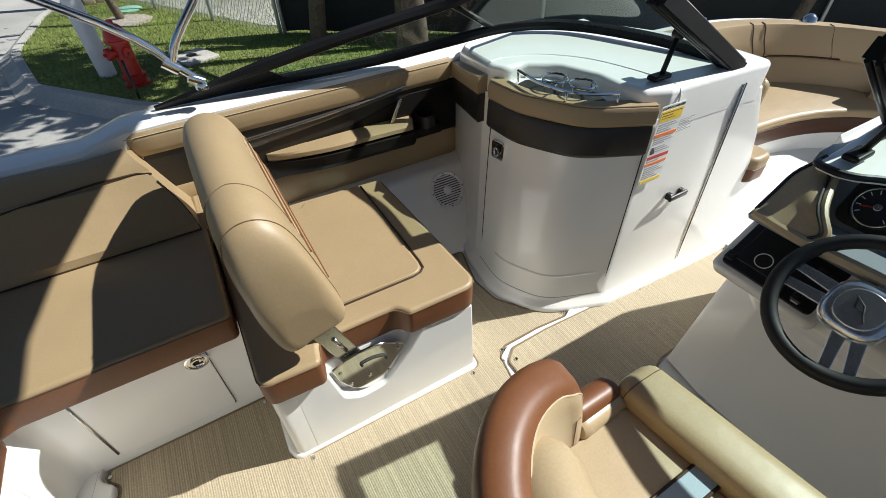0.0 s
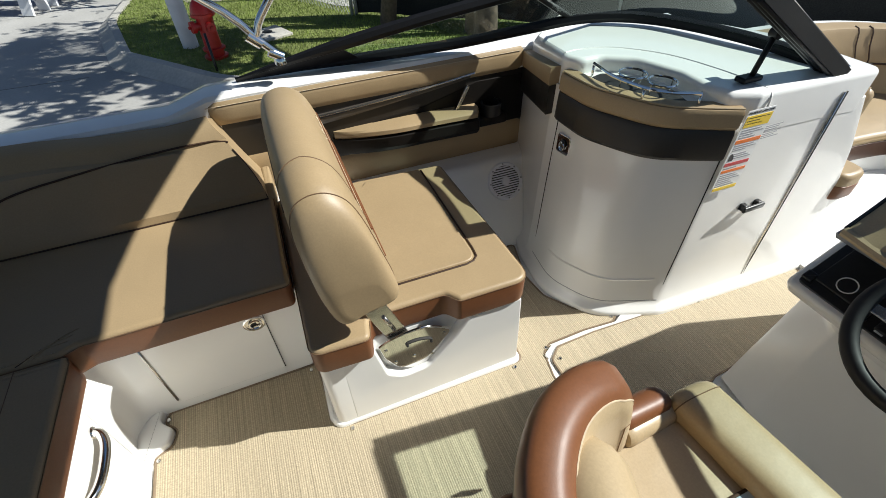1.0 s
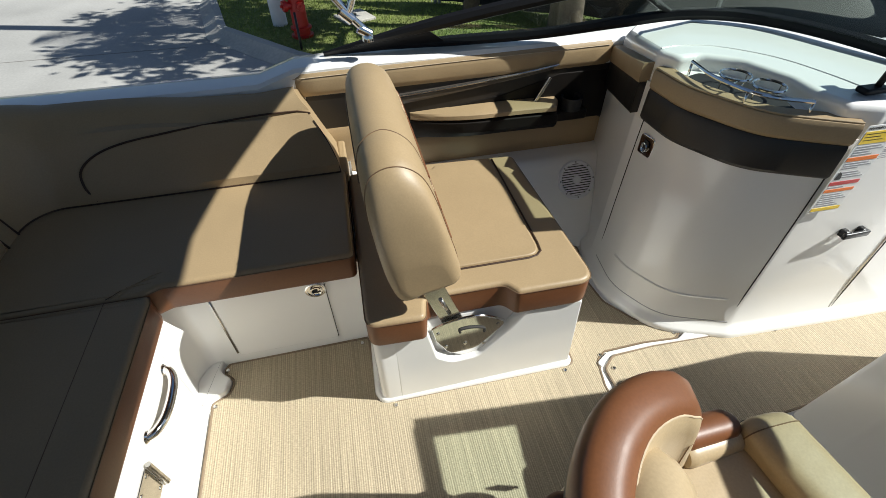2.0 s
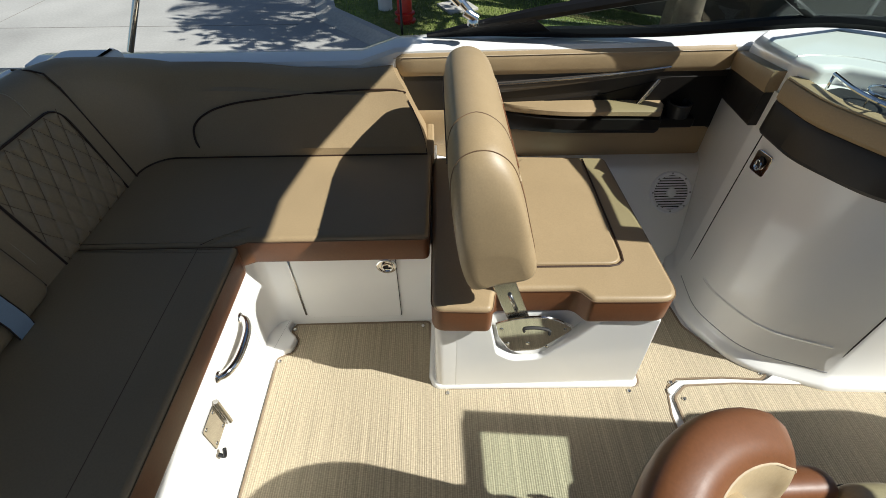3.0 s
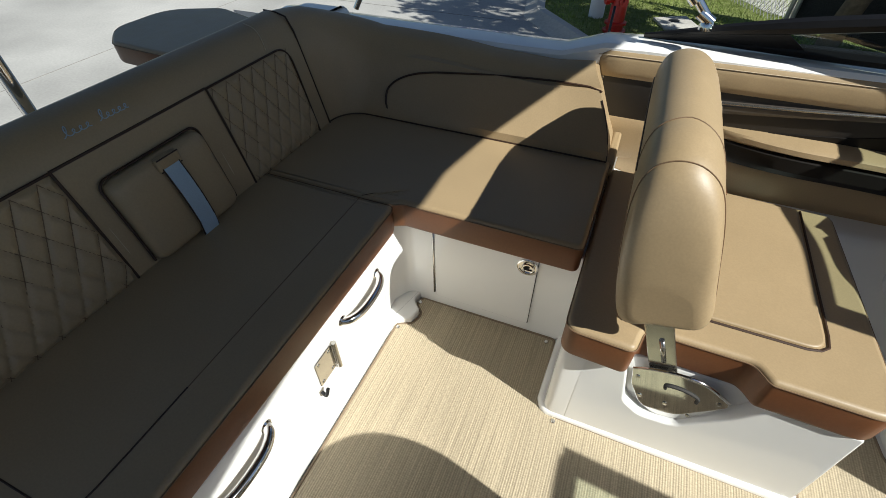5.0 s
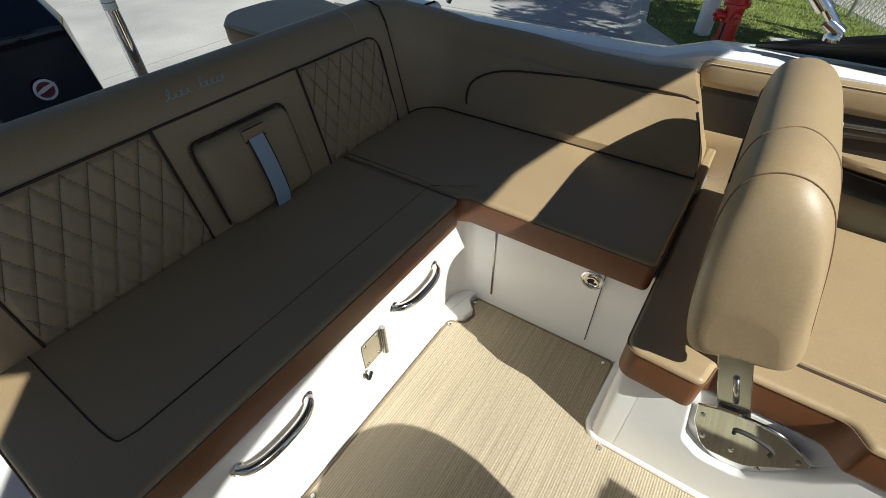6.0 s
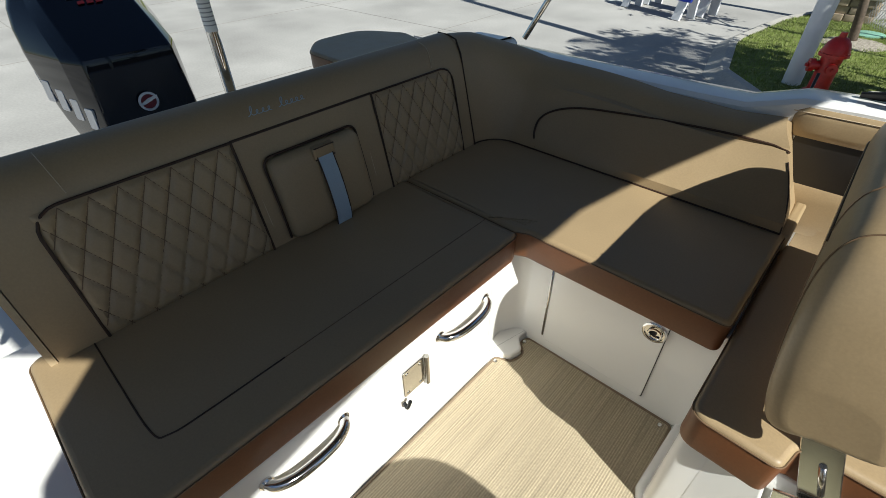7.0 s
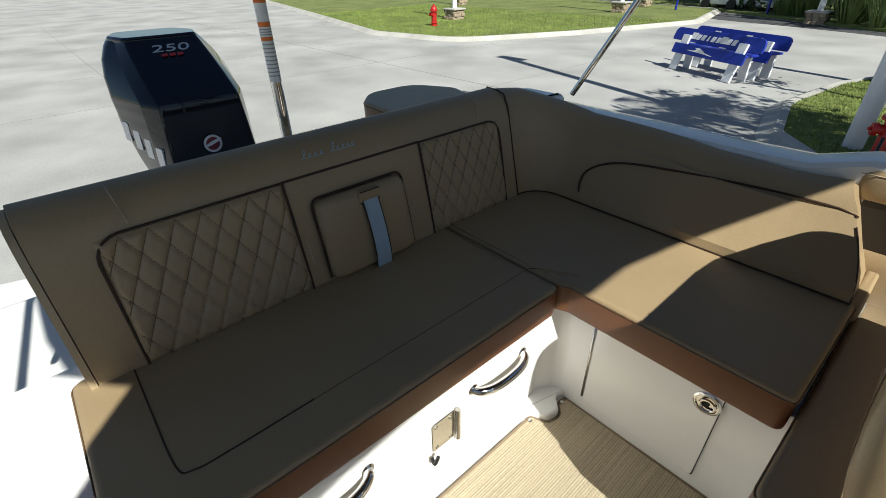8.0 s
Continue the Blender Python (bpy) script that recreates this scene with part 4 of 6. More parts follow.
part("latch_well", lathe([(0.017, 0), (0.017, -0.001), (0, -0.001)], (lp.x - 0.008, lp.y, 0.625), 14, "x"), GAP, cl)
part("latch_ring", tube([(lp.x - 0.012, lp.y + 0.012 * math.cos(a / 10 * 2 * math.pi), 0.615 + 0.016 * math.sin(a / 10 * 2 * math.pi)) for a in range(10)], 0.003, 6, closed=True), CHROME, cl)
handle = part("door_handle", block(1.442, 0.874, 0.452, 1.538, 0.886, 0.474, 0.005), BLACK, console, "black door pull")
for x in (1.455, 1.518):
    part("handle_foot", block(x - 0.006, 0.882, 0.450, x + 0.014, 0.905, 0.476, 0.004), BLACK, handle)

# cup tray and rail on the console top
part("tray", slab(rounded([(0.975, 1.345, 0.02), (0.99, 1.20, 0.03), (1.09, 1.04, 0.03), (1.19, 0.965, 0.02), (1.23, 1.02, 0.02), (1.24, 1.14, 0.05), (1.19, 1.29, 0.05), (1.08, 1.36, 0.03)], 5), 0.79, 0.846, 0.003), GEL, console, "white recessed drink tray")
part("tray_mat", slab(rounded([(1.012, 1.285, 0.01), (1.018, 1.17, 0.03), (1.062, 1.07, 0.03), (1.155, 1.005, 0.01), (1.178, 1.10, 0.03), (1.15, 1.22, 0.02), (1.06, 1.298, 0.02)], 5), 0.844, 0.850, 0.002), RUBBER, console, "dark ribbed tray mat")
rail = [Vector(v) for v in ((1.02, 1.295, 0.888), (1.012, 1.19, 0.888), (1.04, 1.085, 0.888), (1.085, 1.032, 0.888), (1.158, 0.992, 0.888))]
part("tray_rail", tube(smooth_path(rail, 6), 0.0055, 8), CHROME, console, "polished steel drink rail")
for p in (rail[0], rail[2], rail[4]):
    part("rail_post", tube([(p.x + 0.004, p.y + 0.002, 0.826), p], 0.004, 8), CHROME, console)
for cx, cy in ((1.078, 1.182), (1.118, 1.10)):
    part("cup_ring", tube([(cx + 0.041 * math.cos(a / 24 * 2 * math.pi), cy + 0.041 * math.sin(a / 24 * 2 * math.pi), 0.888) for a in range(24)], 0.0035, 6, closed=True), CHROME, console)
    part("cup_cradle", tube(smooth_path([(cx - 0.04, cy, 0.888), (cx - 0.036, cy, 0.85), (cx, cy, 0.838), (cx + 0.036, cy, 0.85), (cx + 0.04, cy, 0.888)], 4), 0.002, 6), CHROME, console)
part("ring_brace", tube([(1.06, 1.145, 0.888), (1.02, 1.13, 0.888)], 0.003, 6), CHROME, console)

# capacity and warning label on the console's side
DECAL = Matrix.Translation((1.31, 0.905, 0.72)) @ Matrix.Rotation(radians(-1.5), 4, "Z") @ XZ
label = part("warning_label", slab(rect(-0.055, -0.145, 0.05, 0.135, 0.004), 0.003, 0.0045, 0, m=DECAL), WHITE_INK, console, "white and yellow warning label")


def ink(x0, y0, x1, y1, mat, name="text_bar"):
    part(name, slab(rect(x0, y0, x1, y1), 0.0044, 0.0054, 0, m=DECAL), mat, label)


ink(-0.05, 0.082, 0.046, 0.118, YELLOW_INK, "yellow_panel")
lettering("MAXIMUM CAPACITIES", 0.0095, DECAL @ Matrix.Translation((-0.002, 0.127, 0.0052)), BLACK_INK, label, "label_text", 0.0003)
for y0, y1, m in ((0.03, 0.042, ORANGE_INK), (-0.048, -0.036, RED_INK), (-0.072, -0.062, ORANGE_INK), (-0.14, -0.128, YELLOW_INK)):
    ink(-0.05, y0, 0.046, y1, m, "colour_bar")
for k, y in enumerate((0.111, 0.102, 0.093, 0.074, 0.066, 0.058, 0.05, 0.024, 0.016, 0.009, -0.005, -0.013, -0.021, -0.055, -0.08, -0.088, -0.096, -0.104, -0.112, -0.12)):
    ink(-0.046, y - 0.0018, 0.04 - 0.012 * (k * 7 % 4), y + 0.0012, BLACK_INK if y > 0.08 else GREY_INK)
for k in range(7):
    part("text_bar", slab(rect(0.058, 0.062 - k * 0.0065, 0.125 - 0.01 * (k % 3), 0.0645 - k * 0.0065), 0.0005, 0.0016, 0, m=DECAL @ Matrix.Rotation(0.03, 4, "Z")), GREY_INK, label)
part("pictogram", slab(rounded([(-0.046, -0.028, 0.003), (-0.026, -0.028, 0.003), (-0.03, -0.012, 0.003), (-0.042, 0.0, 0.003)]), 0.0044, 0.0055, 0, m=DECAL), BLACK_INK, label)

# ---- speaker ----
speaker = thing("speaker", (0.94, 1.585, 0.17), "round white louvred loudspeaker in the sloping ledge", "speaker")
SPK = Matrix.Translation((0.945, 1.636, 0.246)) @ Matrix.Rotation(radians(56), 4, "X") @ Matrix.Scale(0.95, 4)


def spk(name, bm, mat, label=""):
    bmesh.ops.transform(bm, matrix=SPK, verts=bm.verts)
    return part(name, bm, mat, speaker, label)


spk("rim", lathe([(0.092, -0.004), (0.092, 0.006), (0.086, 0.011), (0.074, 0.007), (0.074, 0.0)], (0, 0, 0), 36), SPEAKER_WHITE)
spk("cone", lathe([(0.076, 0.0), (0.076, 0.003), (0, 0.003)], (0, 0, 0), 30), GAP, "dark cone")
for k in range(-6, 7):
    v = k * 0.0112
    w = math.sqrt(max(0.075 ** 2 - v * v, 0)) - 0.003
    spk("louvre", block(-w, v - 0.0034, 0.003, w, v + 0.0034, 0.009, 0.001), SPEAKER_WHITE)
spk("hub", lathe([(0.02, 0.0), (0.02, 0.013), (0.016, 0.016), (0, 0.017)], (0, 0, 0), 20), SPEAKER_WHITE)
for k in range(8):
    spk("screw", lathe([(0.004, 0.008), (0.004, 0.012), (0, 0.0125)], (0.082 * math.cos(k * 0.785), 0.082 * math.sin(k * 0.785), 0), 8), GREY_INK)

# ---- windscreen ----
BASE = [(-0.05, 1.885, 0.79), (0.35, 1.87, 0.797), (0.75, 1.82, 0.812), (1.0, 1.715, 0.862), (1.22, 1.615, 0.905), (1.42, 1.48, 0.91), (1.55, 1.20, 0.91), (1.63, 0.945, 0.89)]
TOP = [(-0.05, 1.880, 0.80), (0.25, 1.835, 0.866), (0.62, 1.775, 0.94), (1.0, 1.70, 1.012), (1.10, 1.56, 1.085), (1.155, 1.38, 1.155), (1.205, 1.19, 1.168), (1.185, 0.962, 1.147)]


def windscreen(label, flip=False):
    f = (lambda p: Vector((p[0], 2 * MID - p[1], p[2]))) if flip else Vector
    base, top = [f(p) for p in smooth_path(BASE, 6)], [f(p) for p in smooth_path(TOP, 6)]
    w = thing("windscreen", base[18], label, "windscreen", "boat windscreens")
    part("base_rail", tube([p + Vector((0, 0, 0.01)) for p in base], [0.021 * min(1, 0.2 + i / 9) for i in range(len(base))], 8), FRAME, w, "black base rail")
    part("top_rail", tube(top, [0.023 * min(1, 0.15 + i / 9) for i in range(len(top))], 8), FRAME, w, "black top rail")
    part("tip_fillet", rings([[base[i] + Vector((0, 0.006, 0)), base[i] - Vector((0, 0.006, 0)), top[i] - Vector((0, 0.006, 0)), top[i] + Vector((0, 0.006, 0))] for i in range(0, 8)]), FRAME, w)
    part("pane", rings([[base[i].lerp(top[i], k / 4) for k in range(5)] for i in range(7, 24)], cap=False, close=False), TINT, w, "green-tinted side pane")
    part("pane", rings([[base[i].lerp(top[i], k / 4) for k in range(5)] for i in range(23, len(base))], cap=False, close=False), TINT, w, "green-tinted curved front pane")
    part("divider", tube([base[23], top[18]], 0.012, 6), FRAME, w)
    a, b = base[-1], top[-1]
    d, out = (b - a).normalized(), Vector((0, -1 if not flip else 1, 0))
    b = a + d * (b - a).length * 1.02
    n = d.cross(out)
    post = part("centre_post", rings([[p + out * u * 0.03 + n * v * 0.02 for u, v in ((-1, -1), (1, -1), (1, 1), (-1, 1))] for p in (a - d * 0.01, b)]), FRAME, w, "black ribbed centre post")
    for k in (-0.6, 0, 0.6):
        part("rib", tube([a + out * k * 0.03 - n * 0.022, b + out * k * 0.03 - n * 0.022], 0.006, 6), FRAME, post)
        part("rib", tube([a + out * k * 0.03 + n * 0.022, b + out * k * 0.03 + n * 0.022], 0.006, 6), FRAME, post)
    foot = f((1.33, 0.98, 0.902)) if flip else Vector((1.33, 0.99, 0.902))
    head = a.lerp(b, 0.52) + Vector((-0.02, 0, -0.01))
    head.y = a.lerp(b, 0.52).y - out.y * 0.05
    prop = part("prop", tube([foot, head], 0.008, 8), FRAME, w, "black windscreen prop")
    part("prop_foot", block(foot.x - 0.045, foot.y - 0.018, foot.z - 0.006, foot.x + 0.03, foot.y + 0.018, foot.z + 0.01, 0.006), FRAME, prop)
    part("prop_head", lathe([(0.0, -0.015), (0.016, -0.013), (0.016, 0.013), (0, 0.015)], head, 10, "y"), FRAME, prop)
    part("post_hinge", block(a.x - 0.02, a.y - 0.02, a.z - 0.01, a.x + 0.03, a.y + 0.02, a.z + 0.02, 0.005), CHROME, w, "bright hinge block")
    return w


windscreen("green-tinted port windscreen in a black frame")
windscreen("green-tinted starboard windscreen in a black frame", True)

# ---- bimini: tubes at the windscreen and stern quarter, canvas overhead ----
bimini = thing("bimini_top", (0.0, MID, 0.8), "dark canvas bimini top on polished steel tubes", "bimini top")
CAN_X0, CAN_X1, CAN_Y0, CAN_Y1, CAN_Z = -1.55, 0.92, -0.50, 1.86, 2.0


def canvas():
    layers = []
    for i in range(13):
        row = []
        for j in range(13):
            v = j / 12 * 2 - 1
            x = CAN_X0 + (CAN_X1 + (0.24 if v > 0 else 0.09) * (math.sqrt(v * v + 0.01) - 0.1) - CAN_X0) * i / 12
            pinch = 1 - 0.2 * math.sin(math.pi * min(1, max(0, (x - 0.08) / 0.58))) ** 2
            row.append((x, (CAN_Y0 + CAN_Y1) / 2 + v * pinch * (CAN_Y1 - CAN_Y0) / 2, CAN_Z + 0.10 * (1 - v ** 4) + 0.015 * math.sin(i * math.pi / 3) - 0.10 * (1 - 0)))
        layers.append(row + [(p[0], p[1], p[2] - 0.003) for p in reversed(row)])
    return rings(layers)


part("canvas", canvas(), CANVAS, bimini, "dark canvas cover")
for side in (1, -1):
    y0, yt = MID + side * 1.10, MID + side * 1.11
    foot = Vector((0.113, y0, 0.881))
    tubes = [(foot, Vector((-0.196, y0, 1.159)), Vector((-1.49, yt, 1.882))), (Vector((0.048, y0, 0.94)), Vector((0.179, y0, 1.11)), Vector((0.95, yt, 1.90))),
             (Vector((-0.963, MID + side * 0.89, 0.857)), Vector((-0.815, MID + side * 0.94, 1.14)), Vector((-0.45, yt, 1.9)))]
    for a, b, c in tubes:
        part("tube", tube(smooth_path([a, b, c], 6), 0.0125 if a.x > -0.5 else 0.0095, 12), CHROME, bimini, "polished steel tube")
    j = tubes[1][0]
    part("joint", tube([j - Vector((0.018, 0, -0.016)), j + Vector((0.018, 0, -0.016))], 0.019, 10), CHROME, bimini)
    part("foot_fork", tube([foot + Vector((-0.03, 0, 0.016)), foot + Vector((0.01, 0, -0.008))], 0.017, 10), CHROME, bimini)
    part("foot_base", lathe([(0.022, -0.022), (0.022, -0.008), (0.014, 0.006), (0, 0.008)], foot + Vector((0.0, 0, -0.006)), 14), CHROME, bimini)
for x in (-1.48, -0.45, 0.92):
    part("bow", tube([(x - 0.04 + ((0.24 if v > 0 else 0.09) * (math.sqrt(v * v + 0.01) - 0.1) if x > 0.5 else 0), MID + 1.12 * v, CAN_Z - 0.015 + 0.10 * (1 - v ** 4) - 0.10) for v in np.linspace(-1, 1, 13)], 0.0125, 8), CHROME, bimini)

# ---- stern: pole, engine, sun pad, swim deck ----
pole = thing("tow_pole", (-1.31, 0.72, 0.30), "polished steel tow pole with warning stickers", "tow pole")
part("shaft", tube([(-1.31, 0.72, 0.30), (-1.31, 0.72, 1.62)], 0.0148, 20), CHROME, pole)
part("cap", lathe([(0.024, 0), (0.028, 0.02), (0.018, 0.05), (0, 0.055)], (-1.31, 0.72, 1.62), 16), CHROME, pole)


def sticker_ring(z0, z1, mat, r=0.0151):
    layers = []
    for z in (z0, z1):
        layers.append([(-1.31 + r * math.cos(a), 0.72 + r * math.sin(a), z) for a in np.linspace(-1.75, 1.0, 14)])
    return rings(layers, cap=False, close=False)


st = part("sticker", sticker_ring(0.985, 1.21, WHITE_INK), WHITE_INK, pole, "white warning sticker")
for z0, z1, m in ((1.117, 1.128, ORANGE_INK), (1.085, 1.094, ORANGE_INK), (1.17, 1.185, ORANGE_INK)):
    part("sticker_band", sticker_ring(z0, z1, m, 0.0154), m, st)
for k in range(9):
    z = 1.075 - k * 0.0095
    part("text_bar", sticker_ring(z, z + 0.0028, GREY_INK, 0.0153), GREY_INK, st)
for k in range(3):
    part("text_bar", sticker_ring(1.11 - k * 0.006, 1.1125 - k * 0.006, GREY_INK, 0.0153), GREY_INK, st)

single("stern_deck", slab(rounded([(-1.95, -0.45, 0.2), (-1.2, -0.5, 0.02), (-1.2, 1.93, 0.02), (-1.95, 1.88, 0.2)]), 0.10, 0.30, 0.03), GEL_ROUGH, (-1.6, MID, 0.1), "white moulded stern deck", "deck", "structure")
single("swim_platform", slab(rounded([(-2.55, -0.35, 0.2), (-1.8, -0.45, 0.03), (-1.8, 0.30, 0.03), (-2.3, 0.32, 0.1)]), 0.05, 0.14, 0.03), GEL_ROUGH, (-2.1, 0, 0.05), "white moulded swim platform", "platform", "structure")
single("stern_box", slab(rounded([(-1.33, 0.09, 0.03), (-1.12, 0.09, 0.01), (-1.12, 1.80, 0.01), (-1.33, 1.80, 0.06)]), 0.29, 0.80, 0.03), GEL, (-1.2, 0.9, 0.29), "white moulded transom behind the backrest", "transom", "structure")
single("port_quarter", slab(rounded([(-2.0, 1.47, 0.1), (-1.25, 1.42, 0.02), (-1.25, 1.95, 0.02), (-2.0, 1.80, 0.15)]), 0.0, 0.622, 0.03), GEL, (-1.7, 1.7, 0.0), "white moulded stern quarter", "quarter", "structure")
single("port_quarter_top", slab(rounded([(-1.61, 1.26, 0.03), (-1.2, 1.30, 0.02), (-1.2, 1.9, 0.02), (-1.61, 1.85, 0.03)]), 0.55, 0.712, 0.02), GEL, (-1.4, 1.6, 0.55), "white moulded stern quarter top", "quarter", "structure")
pad = thing("sun_pad", (-1.84, 1.6, 0.62), "rounded grey-tan sun pad with a brown band at the stern", "sun pad")
cushion(pad, rounded([(-2.07, 1.48, 0.14), (-1.93, 1.36, 0.09), (-1.62, 1.345, 0.02), (-1.62, 1.80, 0.03), (-1.84, 1.87, 0.10), (-2.07, 1.76, 0.15)], 8), 0.622, 0.705, 0.69)

engine = thing("outboard_engine", (-2.4, MID, -0.3), "glossy black outboard engine with red and silver decals", "outboard engine")


def cowl():
    """The hood: a leaning block with soft edges, narrow in front and domed on top."""
    layers = []
    for z, x0, x1, w0, w1 in ((0.40, -2.10, -2.60, 0.185, 0.215), (0.55, -2.098, -2.66, 0.172, 0.242), (0.68, -2.10, -2.70, 0.162, 0.255), (0.79, -2.103, -2.73, 0.152, 0.258),
                              (0.806, -2.108, -2.735, 0.150, 0.257), (0.816, -2.122, -2.737, 0.150, 0.255), (0.87, -2.215, -2.735, 0.150, 0.248), (0.93, -2.318, -2.73, 0.147, 0.228), (0.975, -2.388, -2.72, 0.142, 0.20), (0.992, -2.41, -2.71, 0.138, 0.185)):
        c = rounded([(x1, MID - w1 * 0.8, 0.06), (x1 * 0.5 + x0 * 0.5, MID - w1, 0.1), (x0 - 0.09, MID - w0 * 0.5 - w1 * 0.47, 0.03), (x0, MID - w0, 0.015), (x0, MID + w0, 0.015),
                     (x0 - 0.09, MID + w0 * 0.5 + w1 * 0.47, 0.03), (x1 * 0.5 + x0 * 0.5, MID + w1, 0.1), (x1, MID + w1 * 0.8, 0.06)], 5)
        layers.append([(p.x, p.y, z) for p in c])
    return rings(layers)


shell = part("cowl", cowl(), COWL, engine, "glossy black cowl", sharp=30)
for v in shell.data.vertices:
    u = 1 - min(1, abs(v.co.y) / 0.28) ** 2
    v.co.x += 0.022 * u * max(0, min(1, (v.co.x + 0.1) / 0.2))
    v.co.z += 0.012 * u * max(0, min(1, (v.co.z - 1.1) / 0.2))
part("lid", slab(rounded([(-2.72, MID - 0.13, 0.06), (-2.57, MID - 0.178, 0.08), (-2.42, MID - 0.142, 0.03), (-2.415, MID, 0.2), (-2.42, MID + 0.142, 0.03), (-2.57, MID + 0.178, 0.08), (-2.72, MID + 0.13, 0.06)]), 0.985, 1.014, 0.012, 0.004), COWL, engine, "glossy black lid")
part("lower_cowl", rings([[(p.x, p.y, z) for p in rounded([(-2.62, MID - w, 0.05), (-2.12, MID - w, 0.04), (-2.12, MID + w, 0.04), (-2.62, MID + w, 0.05)])] for z, w in ((0.05, 0.12), (0.25, 0.17), (0.41, 0.19))]), COWL_MATT, engine, "charcoal lower cowl")
part("leg", rings([[(p.x, p.y, z) for p in rounded([(-2.60, MID - w, 0.04), (-2.2, MID - w, 0.03), (-2.2, MID + w, 0.03), (-2.60, MID + w, 0.04)])] for z, w in ((-0.62, 0.03), (-0.2, 0.06), (0.06, 0.11))]), COWL, engine, "black drive leg")
part("bracket", block(-2.15, MID - 0.13, -0.05, -1.88, MID + 0.13, 0.32, 0.02), COWL_MATT, engine)
# badge on the front: a ring and a plain bar mark
bx = -2.074
part("badge", lathe([(0.036, 0), (0.036, 0.004), (0.028, 0.005), (0.027, 0.002)], (bx, MID - 0.005, 0.63), 28, "x"), SILVER, engine, "round silver and red badge")
part("badge_field", lathe([(0.027, 0), (0.027, 0.003), (0, 0.003)], (bx, MID - 0.005, 0.63), 24, "x"), BADGE_RED, engine)
part("badge_bar", slab(rounded([(-0.04, -0.012, 0.003), (-0.01, -0.006, 0.003), (0.03, 0.008, 0.003), (0.038, 0.018, 0.002), (0.0, 0.012, 0.003), (-0.022, 0.002, 0.003)]), 0, 0.003, 0, m=Matrix.Translation((bx + 0.0035, MID - 0.005, 0.63)) @ YZ), SILVER, engine)


slope = math.atan2(0.975 - 0.87, 2.388 - 2.215)
up_face = Matrix.Translation((-2.352, MID + 0.005, 0.9695)) @ Matrix.Rotation(-(math.pi / 2 - slope), 4, "Y") @ YZ
lettering("250", 0.062, up_face @ Matrix.Scale(1.6, 4, (1, 0, 0)), SILVER, engine, shear=0.2)
for k in range(3):
    part("red_mark", slab(rounded([(-0.045 + k * 0.03, -0.050, 0.002), (-0.022 + k * 0.03, -0.048, 0.002), (-0.02 + k * 0.03, -0.034, 0.002), (-0.043 + k * 0.03, -0.036, 0.002)]), 0, 0.003, 0, m=up_face), RED_INK, engine)
# the maker's name on the flank becomes slanted plain bars
for k in range(7):
    x = 2.16 + k * 0.072
    y = float(np.interp(x, [2.16, 2.304, 2.376, 2.448, 2.592], [0.193, 0.230, 0.2485, 0.247, 0.226]))
    turn = 0.255 if x < 2.4 else -0.16
    part("name_bar", slab(rounded([(-0.034, -0.042, 0.008), (0.016, -0.042, 0.008), (0.034, 0.042, 0.008), (-0.016, 0.042, 0.008)]), -0.006, 0.003, 0.001, m=Matrix.Translation((-x, MID - y, 0.592 + 0.025 * k)) @ Matrix.Rotation(turn, 4, "Z") @ XZ), SILVER, engine)

# ---- helm ----
helm = thing("helm_console", (1.6, 0.1, 0), "white helm console with grey dash pod and black switch panel", "helm console")
side = [(1.22, 0.0, 0.02), (2.10, 0.0, 0), (2.10, 0.83, 0.05), (1.42, 0.83, 0.05), (1.16, 0.60, 0.03), (1.17, 0.55, 0.03), (1.25, 0.45, 0.06)]
def helm_body():
    """The helm's moulding, its aisle edge cut back more and more towards the top."""
    layers = []
    for y, cut in ((-0.42, 0), (0.41, 0), (0.425, 0.06), (0.54, 0.92), (0.555, 1.1), (0.56, 1.2)):
        layers.append([(p.x + cut * (0.02 + 0.23 * p.y) * min(1, max(0, (1.6 - p.x) / 0.3)), y, p.y) for p in rounded(side)])
    return rings(layers)


part("body", helm_body(), GEL, helm, "white moulded helm body")
tilt = Matrix.Translation((1.21, 0.41, 0.645)) @ Matrix.Rotation(radians(-35), 4, "Y")
part("switch_bezel", slab(rect(-0.105, -0.135, 0.105, 0.13, 0.02), -0.05, 0.0, 0.012, 0.01, m=tilt), GEL, helm)
panel = part("switch_panel", slab(rect(-0.085, -0.115, 0.09, 0.112, 0.012), 0, 0.006, 0.003, m=tilt), BLACK, helm, "black switch panel")
part("radio", slab(rect(-0.06, 0.0, 0.075, 0.09, 0.006), 0.005, 0.012, 0.003, m=tilt), BLACK, panel)
part("dial", tube([tilt @ Vector((-0.03 + 0.02 * math.cos(a / 16 * 2 * math.pi), 0.035 + 0.02 * math.sin(a / 16 * 2 * math.pi), 0.013)) for a in range(16)], 0.0015, 5, closed=True), WHITE_INK, panel)
for u, v in ((-0.06, -0.03), (-0.06, -0.075), (0.02, -0.03), (0.02, -0.075), (-0.06, 0.1)):
    part("switch", slab(rect(u - 0.013, v - 0.013, u + 0.013, v + 0.013, 0.004), 0.005, 0.014, 0.004, m=tilt), BLACK, panel)
for u, v in ((-0.075, -0.03), (-0.075, -0.075), (0.005, -0.03), (0.005, -0.075), (0.0, 0.06), (-0.01, 0.06)):
    part("mark", slab(rect(u - 0.002, v - 0.009, u + 0.002, v + 0.009), 0.0055, 0.0068, 0, m=tilt), WHITE_INK, panel)
pod = thing("dash_pod", (1.45, 0.2, 0.66), "pale tan padded dash with grey gauge moulding", "dashboard")
